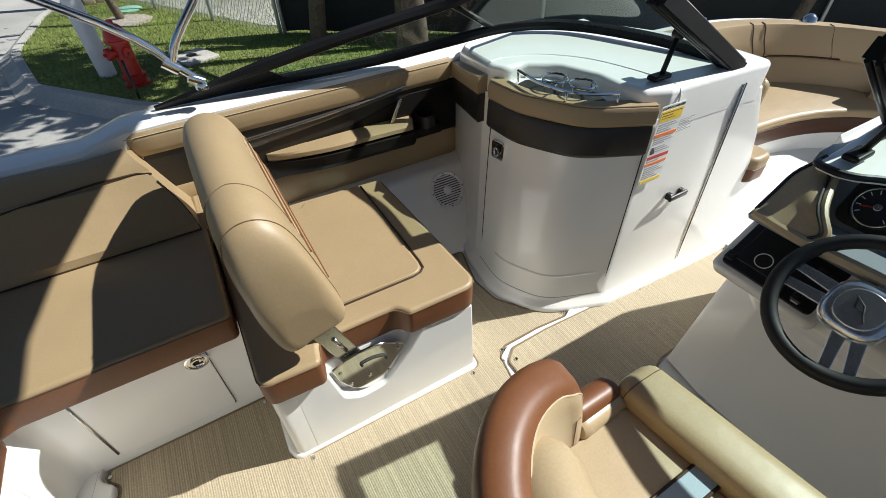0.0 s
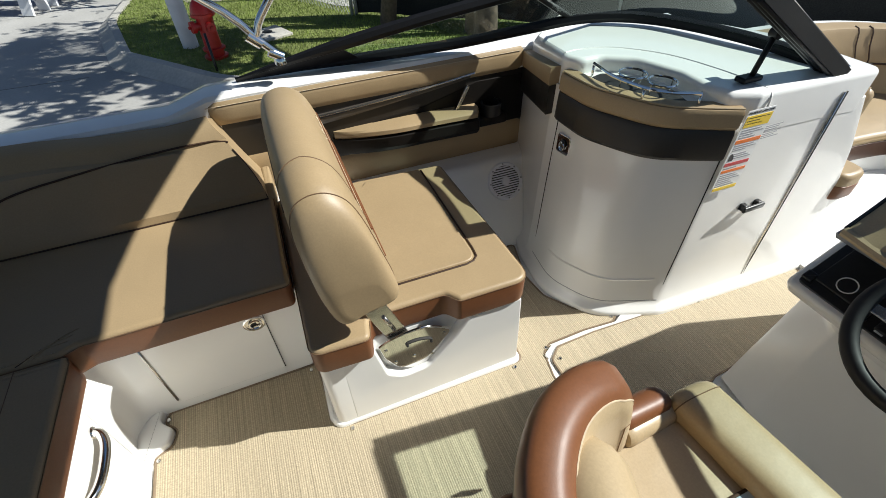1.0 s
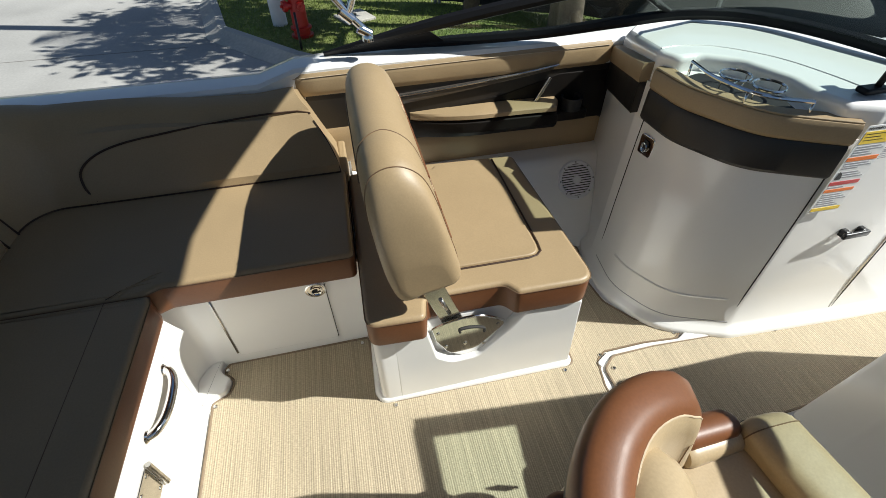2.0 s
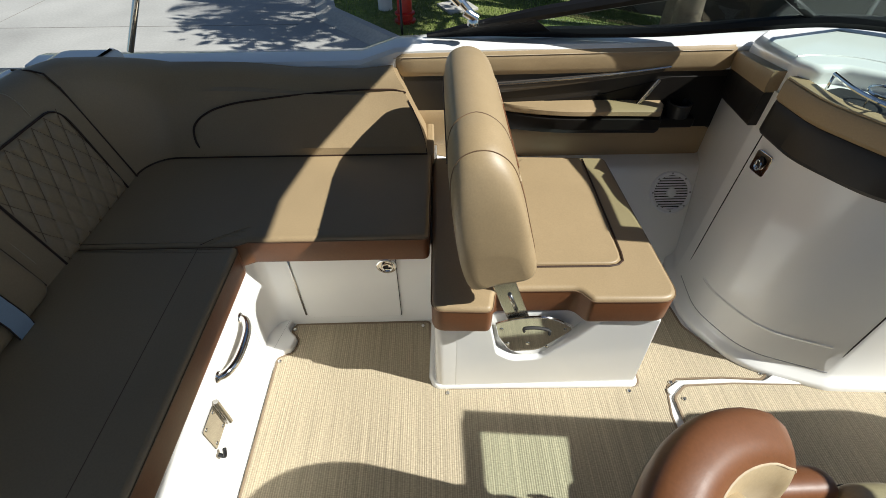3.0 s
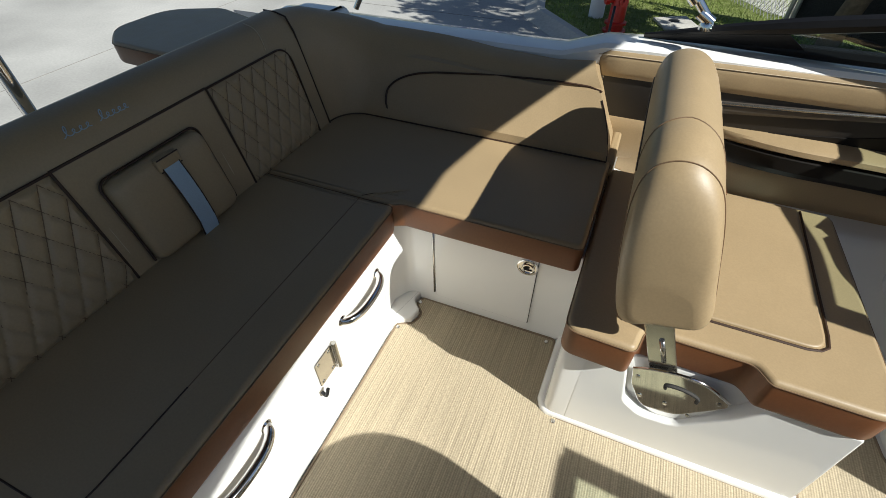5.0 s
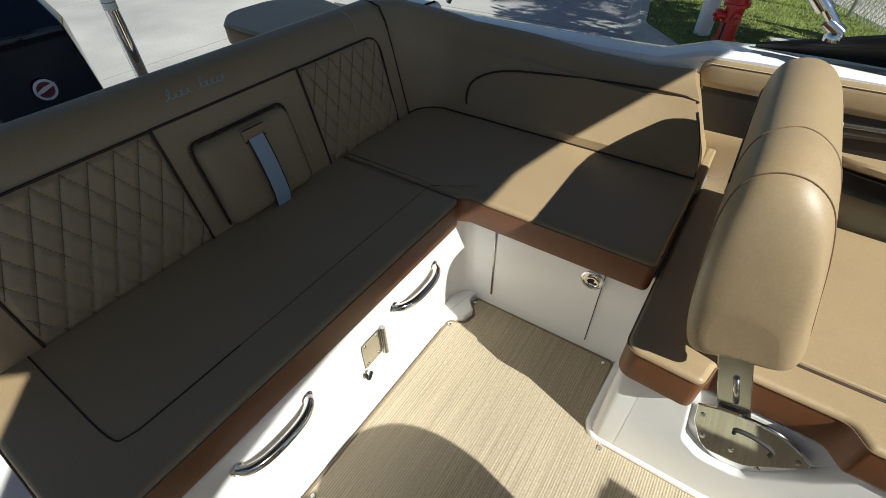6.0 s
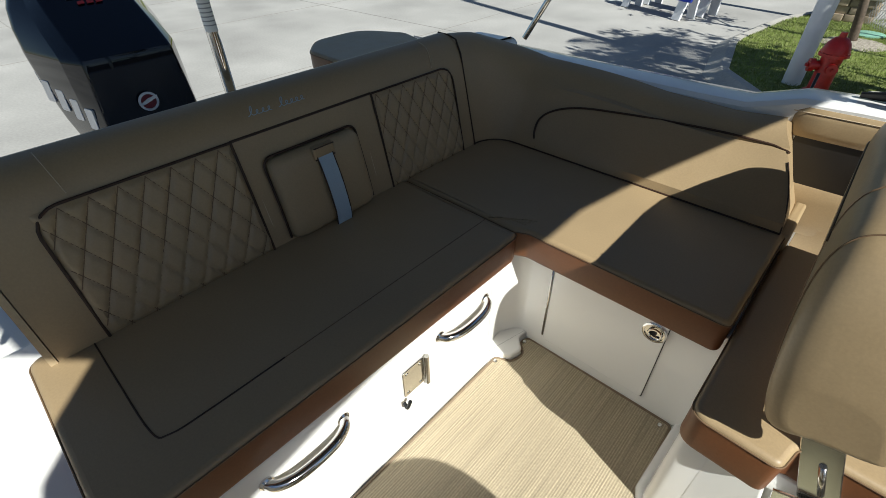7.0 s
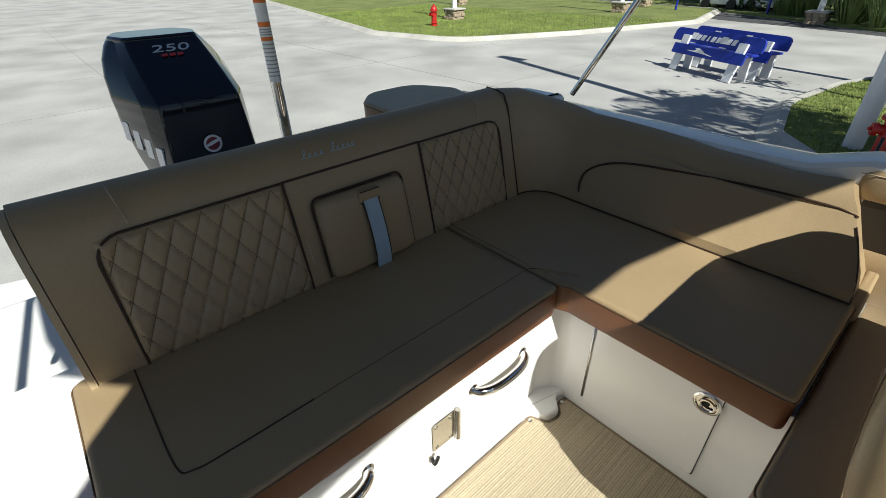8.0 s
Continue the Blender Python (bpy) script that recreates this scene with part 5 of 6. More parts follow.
part("dash_core", rings([[(1.20 + x, y, 0.70 + z) for x, z in ((-0.055, 0.045), (-0.07, 0.065), (-0.04, 0.074), (0.075, 0.055), (0.145, 0.168), (0.20, 0.172), (0.5, 0.10), (0.5, 0.02), (0.12, 0.02))] for y in (0.515, 0.505, 0.0, -0.35)]), GREY_DASH, pod, "blue-grey gauge moulding")
outer = smooth_path([(1.136, 0.504, 0.78), (1.19, 0.506, 0.808), (1.25, 0.507, 0.84), (1.292, 0.49, 0.868)], 4)
inner = smooth_path([(1.128, 0.385, 0.782), (1.142, 0.374, 0.80), (1.18, 0.416, 0.832), (1.29, 0.461, 0.868)], 4)
layers = []
for a, b in zip(outer, inner):
    row = [a.lerp(b, k / 6) + Vector((-0.006 * math.sin(k / 6 * math.pi), 0, 0.004 * math.sin(k / 6 * math.pi))) for k in range(7)]
    layers.append(row + [p + Vector((0.04, 0, -0.02)) for p in reversed(row)])
part("tan_pad", rings(layers), TAN_LIGHT, pod, "pale tan vinyl pad")
part("pad_stitch", tube([p + Vector((-0.003, -0.002, 0.002)) for p in inner], 0.0035, 6), BLACK, pod, "dark zigzag stitching")
part("pad_lip", tube([p + Vector((0.006, -0.012, -0.002)) for p in inner], 0.009, 8), TAN_LIGHT, pod)
part("pad_roll", tube(smooth_path([outer[0] + Vector((0, 0.002, -0.006)), inner[0] + Vector((-0.004, 0, -0.008)), Vector((1.135, 0.2, 0.776)), Vector((1.14, -0.3, 0.776))], 6), 0.012, 8), TAN_LIGHT, pod, "tan dash roll")
part("pad_edge", tube([p + Vector((0.004, 0.004, 0.0)) for p in outer], 0.005, 6), BLACK, pod)
part("dash_top", slab(rounded([(1.26, 0.484, 0.01), (1.258, 0.44, 0.02), (1.275, 0.405, 0.03), (1.31, 0.37, 0.05), (1.36, 0.30, 0.08), (1.38, -0.3, 0.02), (2.05, -0.3, 0.02), (2.05, 0.50, 0.02), (1.6, 0.50, 0.02)]), 0.866, 0.886, 0.006), GEL, pod, "white dash top")
part("dash_edge", tube(smooth_path([(1.30, 0.488, 0.880), (1.262, 0.484, 0.880), (1.256, 0.44, 0.880), (1.273, 0.405, 0.880), (1.308, 0.37, 0.880), (1.355, 0.30, 0.880), (1.375, 0.0, 0.880), (1.378, -0.3, 0.880)], 5), 0.009, 8), BLACK, pod, "black edge trim")
for y, big in ((0.345, 1.0), (0.17, 1.0)):
    gm = Matrix.Translation((1.312, y, 0.815)) @ Matrix.Rotation(radians(-58), 4, "Y")
    field = part("gauge_field", slab(rect(-0.058, -0.062, 0.058, 0.062, 0.03, 5), -0.004, 0.004, 0.002, m=gm), BLACK, pod, "black gauge panel")
    bez = part("gauge_bezel", slab(rect(-0.05, -0.05, 0.05, 0.05, 0.0495, 10), 0.003, 0.014, 0.005, m=gm), BLACK, pod, "round black gauge")
    part("gauge_ring", tube([gm @ Vector((0.044 * math.cos(a / 24 * 2 * math.pi), 0.044 * math.sin(a / 24 * 2 * math.pi), 0.015)) for a in range(24)], 0.0019, 6, closed=True), BRUSHED, bez)
    for a in range(-5, 6):
        q = gm @ Matrix.Rotation(a * 0.45, 4, "Z")
        part("tick", slab(rect(0.03, -0.001, 0.039, 0.001), 0.0135, 0.0150, 0, m=q), WHITE_INK, bez)
    part("needle", slab(rect(-0.004, -0.0015, 0.032, 0.0015), 0.0155, 0.017, 0, m=gm @ Matrix.Rotation(1.9, 4, "Z")), RED_INK, bez)
    part("needle_cap", slab(rect(-0.008, -0.008, 0.008, 0.008, 0.0078, 6), 0.015, 0.02, 0.002, m=gm), BRUSHED, bez)

wheel = thing("steering_wheel", (1.07, 0.225, 0.73), "black steering wheel with brushed aluminium spokes", "steering wheel")
wm = Matrix.Translation((1.07, 0.225, 0.732)) @ Matrix.Rotation(radians(-42), 4, "Y")
part("rim", tube([wm @ Vector((0.148 * math.cos(a / 48 * 2 * math.pi), 0.148 * math.sin(a / 48 * 2 * math.pi), 0.0)) for a in range(48)], 0.0165, 12, closed=True), RUBBER, wheel, "black padded rim")
hub = part("hub", slab(rect(-0.06, -0.062, 0.06, 0.062, 0.05, 8), -0.035, 0.012, 0.018, 0.01, m=wm), ALUMINIUM, wheel, "brushed aluminium hub")
part("badge", slab(rect(-0.042, -0.042, 0.042, 0.042, 0.0415, 10), 0.012, 0.017, 0.003, m=wm), ALUMINIUM, hub, "round grey hub badge")
part("badge_mark", tube([wm @ Vector((x, y, 0.018)) for x, y in ((-0.022, -0.02), (-0.004, -0.006), (-0.002, 0.008), (0.02, 0.018), (0.008, -0.002), (-0.012, -0.012))], 0.002, 5), BLACK_INK, hub)
part("column", lathe([(0.045, -0.12), (0.045, -0.03), (0, -0.03)], (0, 0, 0), 18), BLACK, wheel).data.transform(Matrix.Translation(-ORIGIN[wheel]) @ wm @ Matrix.Translation(ORIGIN[wheel]))
for a in (90, 200, -20):
    q = wm @ Matrix.Rotation(radians(a), 4, "Z")
    for v in (-0.016, 0.016):
        part("spoke", slab(rounded([(0.05, v - 0.013, 0.003), (0.152, v * 1.3 - 0.009, 0.003), (0.152, v * 1.3 + 0.009, 0.003), (0.05, v + 0.013, 0.003)]), -0.012, -0.004, 0.002, m=q), ALUMINIUM, wheel, "brushed spoke")

# helm seat
hs = thing("captain_chair", (0.45, 0.16, 0), "tan bucket captain chair with cognac bolstered wings", "chair")
SX, SY = 0.45, 0.15
part("pedestal", lathe([(0.16, 0.0), (0.16, 0.012), (0.06, 0.03), (0.05, 0.32), (0.12, 0.36)], (SX, SY, 0), 24), BRUSHED, hs, "steel pedestal")
part("seat_pan", slab(rect(SX - 0.22, SY - 0.24, SX + 0.30, SY + 0.24, 0.06), 0.35, 0.41, 0.02, 0.02), BLACK, hs)
part("seat_cushion", slab(rect(SX - 0.2, SY - 0.245, SX + 0.215, SY + 0.255, 0.07), 0.40, 0.546, 0.036, 0.01, 6), TAN_LIGHT, hs, "pale tan seat cushion")


def roll(a, b, r, n=14, squash=0.7, bulge=0.0):
    """A padded roll between two points with soft ends."""
    a, b = Vector(a), Vector(b)
    pts, rad = [], []
    for i in range(n + 1):
        s = i / n
        pts.append(a.lerp(b, s))
        e = min(s, 1 - s) * (b - a).length / r
        rad.append(r * math.sqrt(max(1 - max(0, 1 - e / 0.5) ** 2, 0.05)) * (1 + bulge * math.sin(s * math.pi)))
    return tube(pts, rad, 18, flat=squash)




def y_roll(a, b, wide, tall, n=30):
    """A cushion roll across the boat, wider than tall, with soft ends."""
    a, b = Vector(a), Vector(b)
    layers = []
    for i in range(n + 1):
        s = 0.5 - 0.5 * math.cos(math.pi * i / n)
        e = min(s, 1 - s) * (b - a).length / 0.035
        k = max(1 - max(0, 1 - e) ** 2.6, 0.03) ** (1 / 2.6)
        c = a.lerp(b, s)
        ring = []
        for j in range(32):
            t = 2 * math.pi * j / 32
            x, z = math.cos(t), math.sin(t)
            ring.append((c.x + wide * k * math.copysign(abs(x) ** 0.6, x), c.y, c.z + tall * k * math.copysign(abs(z) ** 0.6, z)))
        layers.append(ring)
    return rings(layers)


part("front_bolster", y_roll((0.745, -0.12, 0.545), (0.685, 0.415, 0.545), 0.06, 0.048), TAN_LIGHT, hs, "flip-up front bolster")
part("bolster_seam", tube([(0.689 + 0.0605 * math.copysign(abs(math.cos(t)) ** 0.6, math.cos(t)), 0.380, 0.545 + 0.0485 * math.copysign(abs(math.sin(t)) ** 0.6, math.sin(t))) for t in np.linspace(0, 6.2, 40)], 0.0012, 5), STITCH, hs)
part("bolster_bracket", block(0.70, 0.425, 0.44, 0.74, 0.432, 0.50, 0.002), DARK, hs)
part("seat_strap", slab(rect(0.32, 0.168, 0.69, 0.213, 0.003), 0, 0.006, 0.002, m=Matrix.Translation((0, 0, 0.545))), STRAP, hs, "pale blue-grey strip")
for y in (0.166, 0.215):
    part("strip_edge", tube([(0.32, y, 0.548), (0.69, y, 0.548)], 0.004, 6), PIPING, hs)


WING = smooth_path([(0.475, 0.402, 0.0), (0.40, 0.412, 0), (0.315, 0.382, 0), (0.245, 0.315, 0), (0.20, 0.22, 0), (0.19, 0.15, 0)], 5)


def wing(mirror, a0, a1, s0=0.0, s1=1.0):
    """One padded side of the bucket, wrapping round to the back; a0 to a1 is the stretch of its section, s0 to s1 of its length."""
    layers = []
    n = len(WING)
    for i, c in enumerate(WING):
        s = i / (n - 1)
        if s < s0 - 1e-6 or s > s1 + 1e-6:
            continue
        d = (WING[min(i + 1, n - 1)] - WING[max(i - 1, 0)]).normalized()
        nx, ny = d.y, -d.x
        nx, ny = (nx, ny) if nx * (c.x - 0.45) + ny * (c.y - SY) > 0 else (-nx, -ny)
        tip = math.sin(min(1, s / 0.13 + 0.03) * math.pi / 2)
        h = 0.755 + 0.075 * math.sin(min(1, s / 0.5) * math.pi / 2) - 0.11 * (1 - tip) ** 1.5 - 0.05 * max(0, s - 0.68) / 0.32
        th = 0.051 * tip
        row = []
        for t in np.linspace(a0, a1, 14):
            u, q = math.cos(t), math.sin(t)
            o = th * math.copysign(abs(u) ** 0.7, u)
            z = (0.44 + h) / 2 + (h - 0.44) / 2 * math.copysign(abs(q) ** 0.42, q)
            row.append((c.x + nx * o + 0.24 * (0.8 - z), SY + mirror * (c.y + ny * o - SY), z))
        layers.append(row)
    return rings(layers, cap=False, close=False)


WING_END = 0.68
for mirror in (1, -1):
    part("outer_shell", wing(mirror, -1.6, 0.34), TAN_LIGHT, hs, "pale tan outer shell")
    w = part("wing", wing(mirror, 0.34, 2.32, 0, WING_END), COGNAC, hs, "cognac vinyl side wing")
    part("inner_pad", wing(mirror, 2.32, 4.69), TAN_LIGHT, hs, "pale tan inner pad")
    part("rear_roll", wing(mirror, 0.34, 2.32, WING_END), TAN_LIGHT, hs, "pale tan rear roll")
    row = [Vector(v.co) + ORIGIN[hs] for v in w.data.vertices]
    part("wing_stitch", tube(row[0::14], 0.0017, 6), THREAD, w)
    part("wing_stitch", tube(row[13::14], 0.0017, 6), THREAD, w)
    part("wing_seam", tube(row[-14:], 0.002, 6), STITCH, w)
    pad_side = wing(mirror, 2.32, 4.69)
    grid = [v.co.copy() for v in pad_side.verts]
    pad_side.free()
    part("pad_seam", tube([grid[(2 + k) * 14 + 4 + k // 2] for k in range(14)], 0.0012, 5), STITCH, hs)
part("arm_bump", roll((0.49, 0.408, 0.575), (0.635, 0.418, 0.552), 0.035, 16, 0.8), COGNAC, hs, "small cognac armrest end")
part("arm_pad", roll((0.49, 0.388, 0.552), (0.64, 0.400, 0.532), 0.036, 16, 0.8), TAN_LIGHT, hs)
part("back_bolster", tube(smooth_path([(0.325, 0.318, 0.722), (0.315, 0.305, 0.74), (0.292, 0.255, 0.757), (0.278, 0.20, 0.762), (0.272, 0.15, 0.763), (0.278, 0.10, 0.762), (0.315, -0.005, 0.74)], 5), [0.03, 0.043, 0.05, 0.055, 0.059, 0.062] + [0.064] * 24 + [0.05], 16), TAN_LIGHT, hs, "pale tan wraparound back pad")
part("back_pad", roll((0.27, SY - 0.2, 0.66), (0.27, SY + 0.2, 0.66), 0.10, 16, 0.7), TAN_LIGHT, hs, "tan back pad")
part("back_shell", block(0.17, SY - 0.18, 0.45, 0.215, SY + 0.18, 0.76, 0.02, 0.02), COGNAC, hs)

# ---- bow lounge ----
stations = list(np.linspace(2.0, 3.85, 14))
bow_outline = [Vector((x, MID - max(half_beam(x) - 0.06, 0.03))) for x in stations] + [Vector((x, MID + max(half_beam(x) - 0.06, 0.03))) for x in reversed(stations)]
single("bow_floor", slab(bow_outline, -0.05, 0.02, 0.0), GEL_ROUGH, (2.9, MID, -0.05), "white moulded bow floor", "floor", "structure")


bow_half = half_beam


def bow_run(in_off, out_off, z0, z1, x0, x1, lean_in=0.0, soft=0.03):
    """A padded run along the bow's curved side."""
    layers = []
    for x in np.linspace(x0, x1, 16):
        h = bow_half(x)
        a, b = MID + max(h - in_off, 0.05), MID + max(h - out_off, 0.06)
        layers.append([(x, b, z0), (x, a, z0), (x, a - 0.004, z0 + soft), (x, a + lean_in * 0.6, (z0 + z1) / 2), (x, a + lean_in, z1 - soft), (x, a + lean_in + soft * 0.5, z1 - 0.006), (x, a + lean_in + soft * 1.4, z1), (x, b, z1)])
    return rings(layers)


bow = thing("bow_bench", (2.7, 1.3, 0.02), "tan vinyl bow lounge with backrest and dark band", "bench")
part("base", bow_run(0.72, 0.1, 0.0, 0.19, 2.2, 3.6, 0.0, 0.01), GEL, bow, "white seat base")
part("band", bow_run(0.75, 0.1, 0.135, 0.235, 2.2, 3.6, 0.0, 0.01), BROWN, bow, "brown band")
part("cushion", bow_run(0.748, 0.1, 0.23, 0.275, 2.2, 3.6, 0.0, 0.015), TAN, bow)
part("lower_back", bow_run(0.27, 0.08, 0.265, 0.425, 3.29, 3.78, 0.05, 0.02), TAN, bow)
part("recess", bow_run(0.20, 0.08, 0.265, 0.425, 2.05, 3.30, 0.0, 0.005), DARK, bow, "dark recess below the backrest")
part("seat_end", bow_run(0.28, 0.08, 0.265, 0.29, 2.05, 3.30, 0.02, 0.01), TAN, bow)
part("upper_back", bow_run(0.225, 0.06, 0.423, 0.602, 2.05, 3.82, 0.05, 0.025), TAN, bow)
for x in (3.17, 3.24, 3.53):
    h = MID + bow_half(x)
    seam(bow, [(x, h - 0.231, 0.43), (x, h - 0.23, 0.448), (x, h - 0.197, 0.5125), (x, h - 0.176, 0.577), (x, h - 0.163, 0.597), (x, h - 0.14, 0.603)], 0.004)
seam(bow, [(x, MID + bow_half(x) - 0.231, 0.428) for x in np.linspace(3.24, 3.56, 10)], 0.006)
seam(bow, [(x, MID + bow_half(x) - 0.262, 0.275) for x in np.linspace(2.97, 3.56, 10)], 0.005)
seam(bow, [(3.552, y, 0.425) for y in (0.05, 0.6, 1.09)], 0.005)
for y0, y1 in ((0.0, 0.5), (0.5, 1.1)):
    part("bow_back", slab(rect(3.55, y0, 3.75, y1, 0.03), 0.27, 0.55, 0.03), TAN, bow, "tan backrest across the bow")
part("step_cushion", slab(rounded([(1.93, 0.86, 0.05), (2.07, 0.86, 0.05), (2.07, 1.25, 0.02), (1.93, 1.25, 0.02)]), 0.42, 0.475, 0.02, 0.0), TAN, bow, "tan seat pad by the console")
part("step_band", slab(rounded([(1.928, 0.858, 0.05), (2.072, 0.858, 0.05), (2.072, 1.25, 0.02), (1.928, 1.25, 0.02)]), 0.36, 0.425, 0.003, 0.015), COGNAC, bow)
part("step_base", slab(rounded([(1.90, 0.88, 0.03), (2.06, 0.88, 0.03), (2.06, 1.5, 0.02), (1.90, 1.5, 0.02)]), 0.0, 0.36, 0.01), GEL, bow)
part("console_pad", slab(rounded([(1.84, 0.915, 0.02), (1.885, 0.915, 0.02), (1.915, 1.5, 0.02), (1.86, 1.5, 0.02)]), 0.52, 0.80, 0.03, 0.02), TAN, bow, "tan pad on the console front")
part("bow_speaker", lathe([(0.085, 0.0), (0.085, -0.012), (0.07, -0.014), (0, -0.012)], (3.1, MID + bow_half(3.1) - 0.21, 0.35), 24, "y"), BLACK, bow, "black loudspeaker")
single("bow_rail_deck", bow_run(0.10, -0.01, 0.50, 0.592, 1.9, 3.88, 0.0, 0.015), GEL, (3, 1.8, 0.5), "white bow deck edge", "gunwale", "structure")
cleat = thing("bow_cleat", (2.9, MID + bow_half(2.9) - 0.05, 0.592), "polished steel mooring cleat", "cleat")
yc = MID + bow_half(2.9) - 0.05
part("bar", roll((2.83, yc, 0.62), (2.97, yc, 0.62), 0.012, 8, 1.0), CHROME, cleat)
for x in (2.88, 2.92):
    part("post", tube([(x, yc, 0.59), (x, yc, 0.618)], 0.008, 8), CHROME, cleat)
light = thing("bow_light", (3.5, MID + bow_half(3.5) - 0.07, 0.59), "small chrome navigation light on the bow deck", "navigation light")
part("housing", lathe([(0.045, 0), (0.045, 0.012), (0.036, 0.035), (0.015, 0.052), (0, 0.054)], (3.5, MID + bow_half(3.5) - 0.07, 0.590), 20), CHROME, light)
starboard_side = bow_run(0.12, 0.01, 0.0, 0.592, 2.0, 3.86, 0.0, 0.015)
bmesh.ops.transform(starboard_side, matrix=Matrix.Translation((0, 2 * MID, 0)) @ Matrix.Scale(-1, 4, (0, 1, 0)), verts=starboard_side.verts)
single("bow_starboard_side", starboard_side, GEL, (2.8, -0.4, 0), "white starboard bow side", "wall", "structure")

# ---- the lot ----
G = GROUND
single("ground", block(-160, -160, G - 0.3, 160, 160, G, 0.0), CONCRETE, (0, 0, G - 0.3), "pale grey concrete lot with stains", "ground", "structure")
for a, b in (((-6.5, 2), (-6.5, 20)), ((-14, -6), (-14, 10)), ((-30, 7.2), (-2, 7.2)), ((-30, 1.6), (-2.8, 1.6)), ((-10.5, -6), (-10.5, 14)), ((-20, -8), (-20, 11))):
    d = (Vector(b) - Vector(a)).normalized() * 0.5
    w = Vector((-d.y, d.x)) * 0.012
    single("joint", slab([Vector(a) - w, Vector(b) - w, Vector(b) + w, Vector(a) + w] if d.x > 0 else [Vector(a) + w, Vector(b) + w, Vector(b) - w, Vector(a) - w][::-1], G - 0.01, G + 0.004, 0), GAP_GREY, ((a[0] + b[0]) / 2, (a[1] + b[1]) / 2, G), "narrow saw-cut joint in the concrete", "joint", "structure")


def lawn(name, outline, label):
    """A raised lawn with a kerb round it and blades that stand up along its surface."""
    soil = single(name, slab(outline, G - 0.05, G + 0.10, 0.02), SOIL, (outline[0].x, outline[0].y, G), label, "lawn", "structure")
    return soil


def kerb_run(outline, label, wide=0.16, tall=0.12):
    o = inset(outline, -wide)
    layers = []
    for a, b in zip(outline, o):
        layers.append([(a.x, a.y, G - 0.02), (a.x, a.y, G + tall), (a.lerp(b, 0.7).x, a.lerp(b, 0.7).y, G + tall), (b.x, b.y, G + tall * 0.6), (b.lerp(a, -0.9).x, b.lerp(a, -0.9).y, G + 0.006), (b.lerp(a, -0.9).x, b.lerp(a, -0.9).y, G - 0.02)])
    layers.append(layers[0])
    return single("kerb", rings(layers, cap=False), KERB, (outline[0].x, outline[0].y, G), label, "kerb", "structure")


near = rounded([(2.2, 4.9, 1.0), (40, 3.2, 0.5), (40, 13.4, 0.5), (-0.9, 13.4, 0.5), (-1.62, 11.5, 2.0), (-1.86, 9.3, 1.5), (-1.50, 7.58, 0.25), (-0.34, 6.18, 1.2)], 8)
far = rounded([(-11.7, 11.1, 1.6), (-9.9, 14.8, 1.5), (-8.2, 20.5, 1.0), (-9.5, 26, 1.0), (-60, 40, 1.0), (-70, 24, 1.0), (-24, 12.7, 1.0), (-15.3, 10.45, 1.0)], 8)
lawn("lawn_near", near, "green mown lawn with shaded patches")
lawn("lawn_far", far, "sunlit green mown lawn")
kerb_run(near, "pale concrete kerb round the lawn")
kerb_run(far, "pale concrete kerb round the far lawn")
single("road", slab(rounded([(12, 13.9, 0), (-2.5, 20.3, 0), (-5.2, 21.4, 0), (-7.9, 22.2, 0), (-11.0, 24.6, 0), (-60, 48, 0), (-60, 54, 0), (-11, 26.6, 0), (-7, 24.2, 0), (-4.9, 22.6, 0), (-2.5, 21.1, 0), (12, 14.6, 0)][::-1]), G - 0.01, G + 0.006, 0), ASPHALT, (0, 20, G), "dark asphalt road beyond the lawns", "road", "structure")
lawn("verge", rounded([(-60, 54.2, 0), (-11, 26.8, 0.5), (-7, 24.4, 0.5), (-4.9, 22.8, 0.5), (-2.5, 21.3, 0.5), (12, 14.8, 0), (60, 40, 0), (-60, 110, 0)]), "shaded green verge below the trees")


def inside(o, x, y):
    hit = False
    for a, b in zip(o, o[1:] + o[:1]):
        if (a.y > y) != (b.y > y) and x < (b.x - a.x) * (y - a.y) / (b.y - a.y) + a.x:
            hit = not hit
    return hit


def blades(outline, count, x0, x1, y0, y1, tall, seed, label):
    rng = random.Random(seed)
    verts, faces = [], []
    while len(faces) < count:
        x, y = rng.uniform(x0, x1), rng.uniform(y0, y1)
        if not inside(outline, x, y):
            continue
        a, h, w = rng.uniform(0, 6.283), tall * rng.uniform(0.5, 1.3), tall * 0.14
        c, s = math.cos(a), math.sin(a)
        k = len(verts)
        lx, ly = rng.uniform(-0.5, 0.5) * h, rng.uniform(-0.5, 0.5) * h
        verts += [(x - c * w, y - s * w, G + 0.098), (x + c * w, y + s * w, G + 0.098), (x + lx, y + ly, G + 0.098 + h)]
        faces.append((k, k + 1, k + 2))
    me = bpy.data.meshes.new("grass")
    me.from_pydata(verts, [], faces)
    me.materials.append(BLADE)
    return tagged(new("grass", me), label, "grass", kind="stuff")


blades(near, 90000, -2.3, 5, 5.0, 12.5, 0.035, 3, "short green lawn grass")
blades(far, 60000, -24, -8, 10, 20, 0.05, 4, "short green lawn grass")


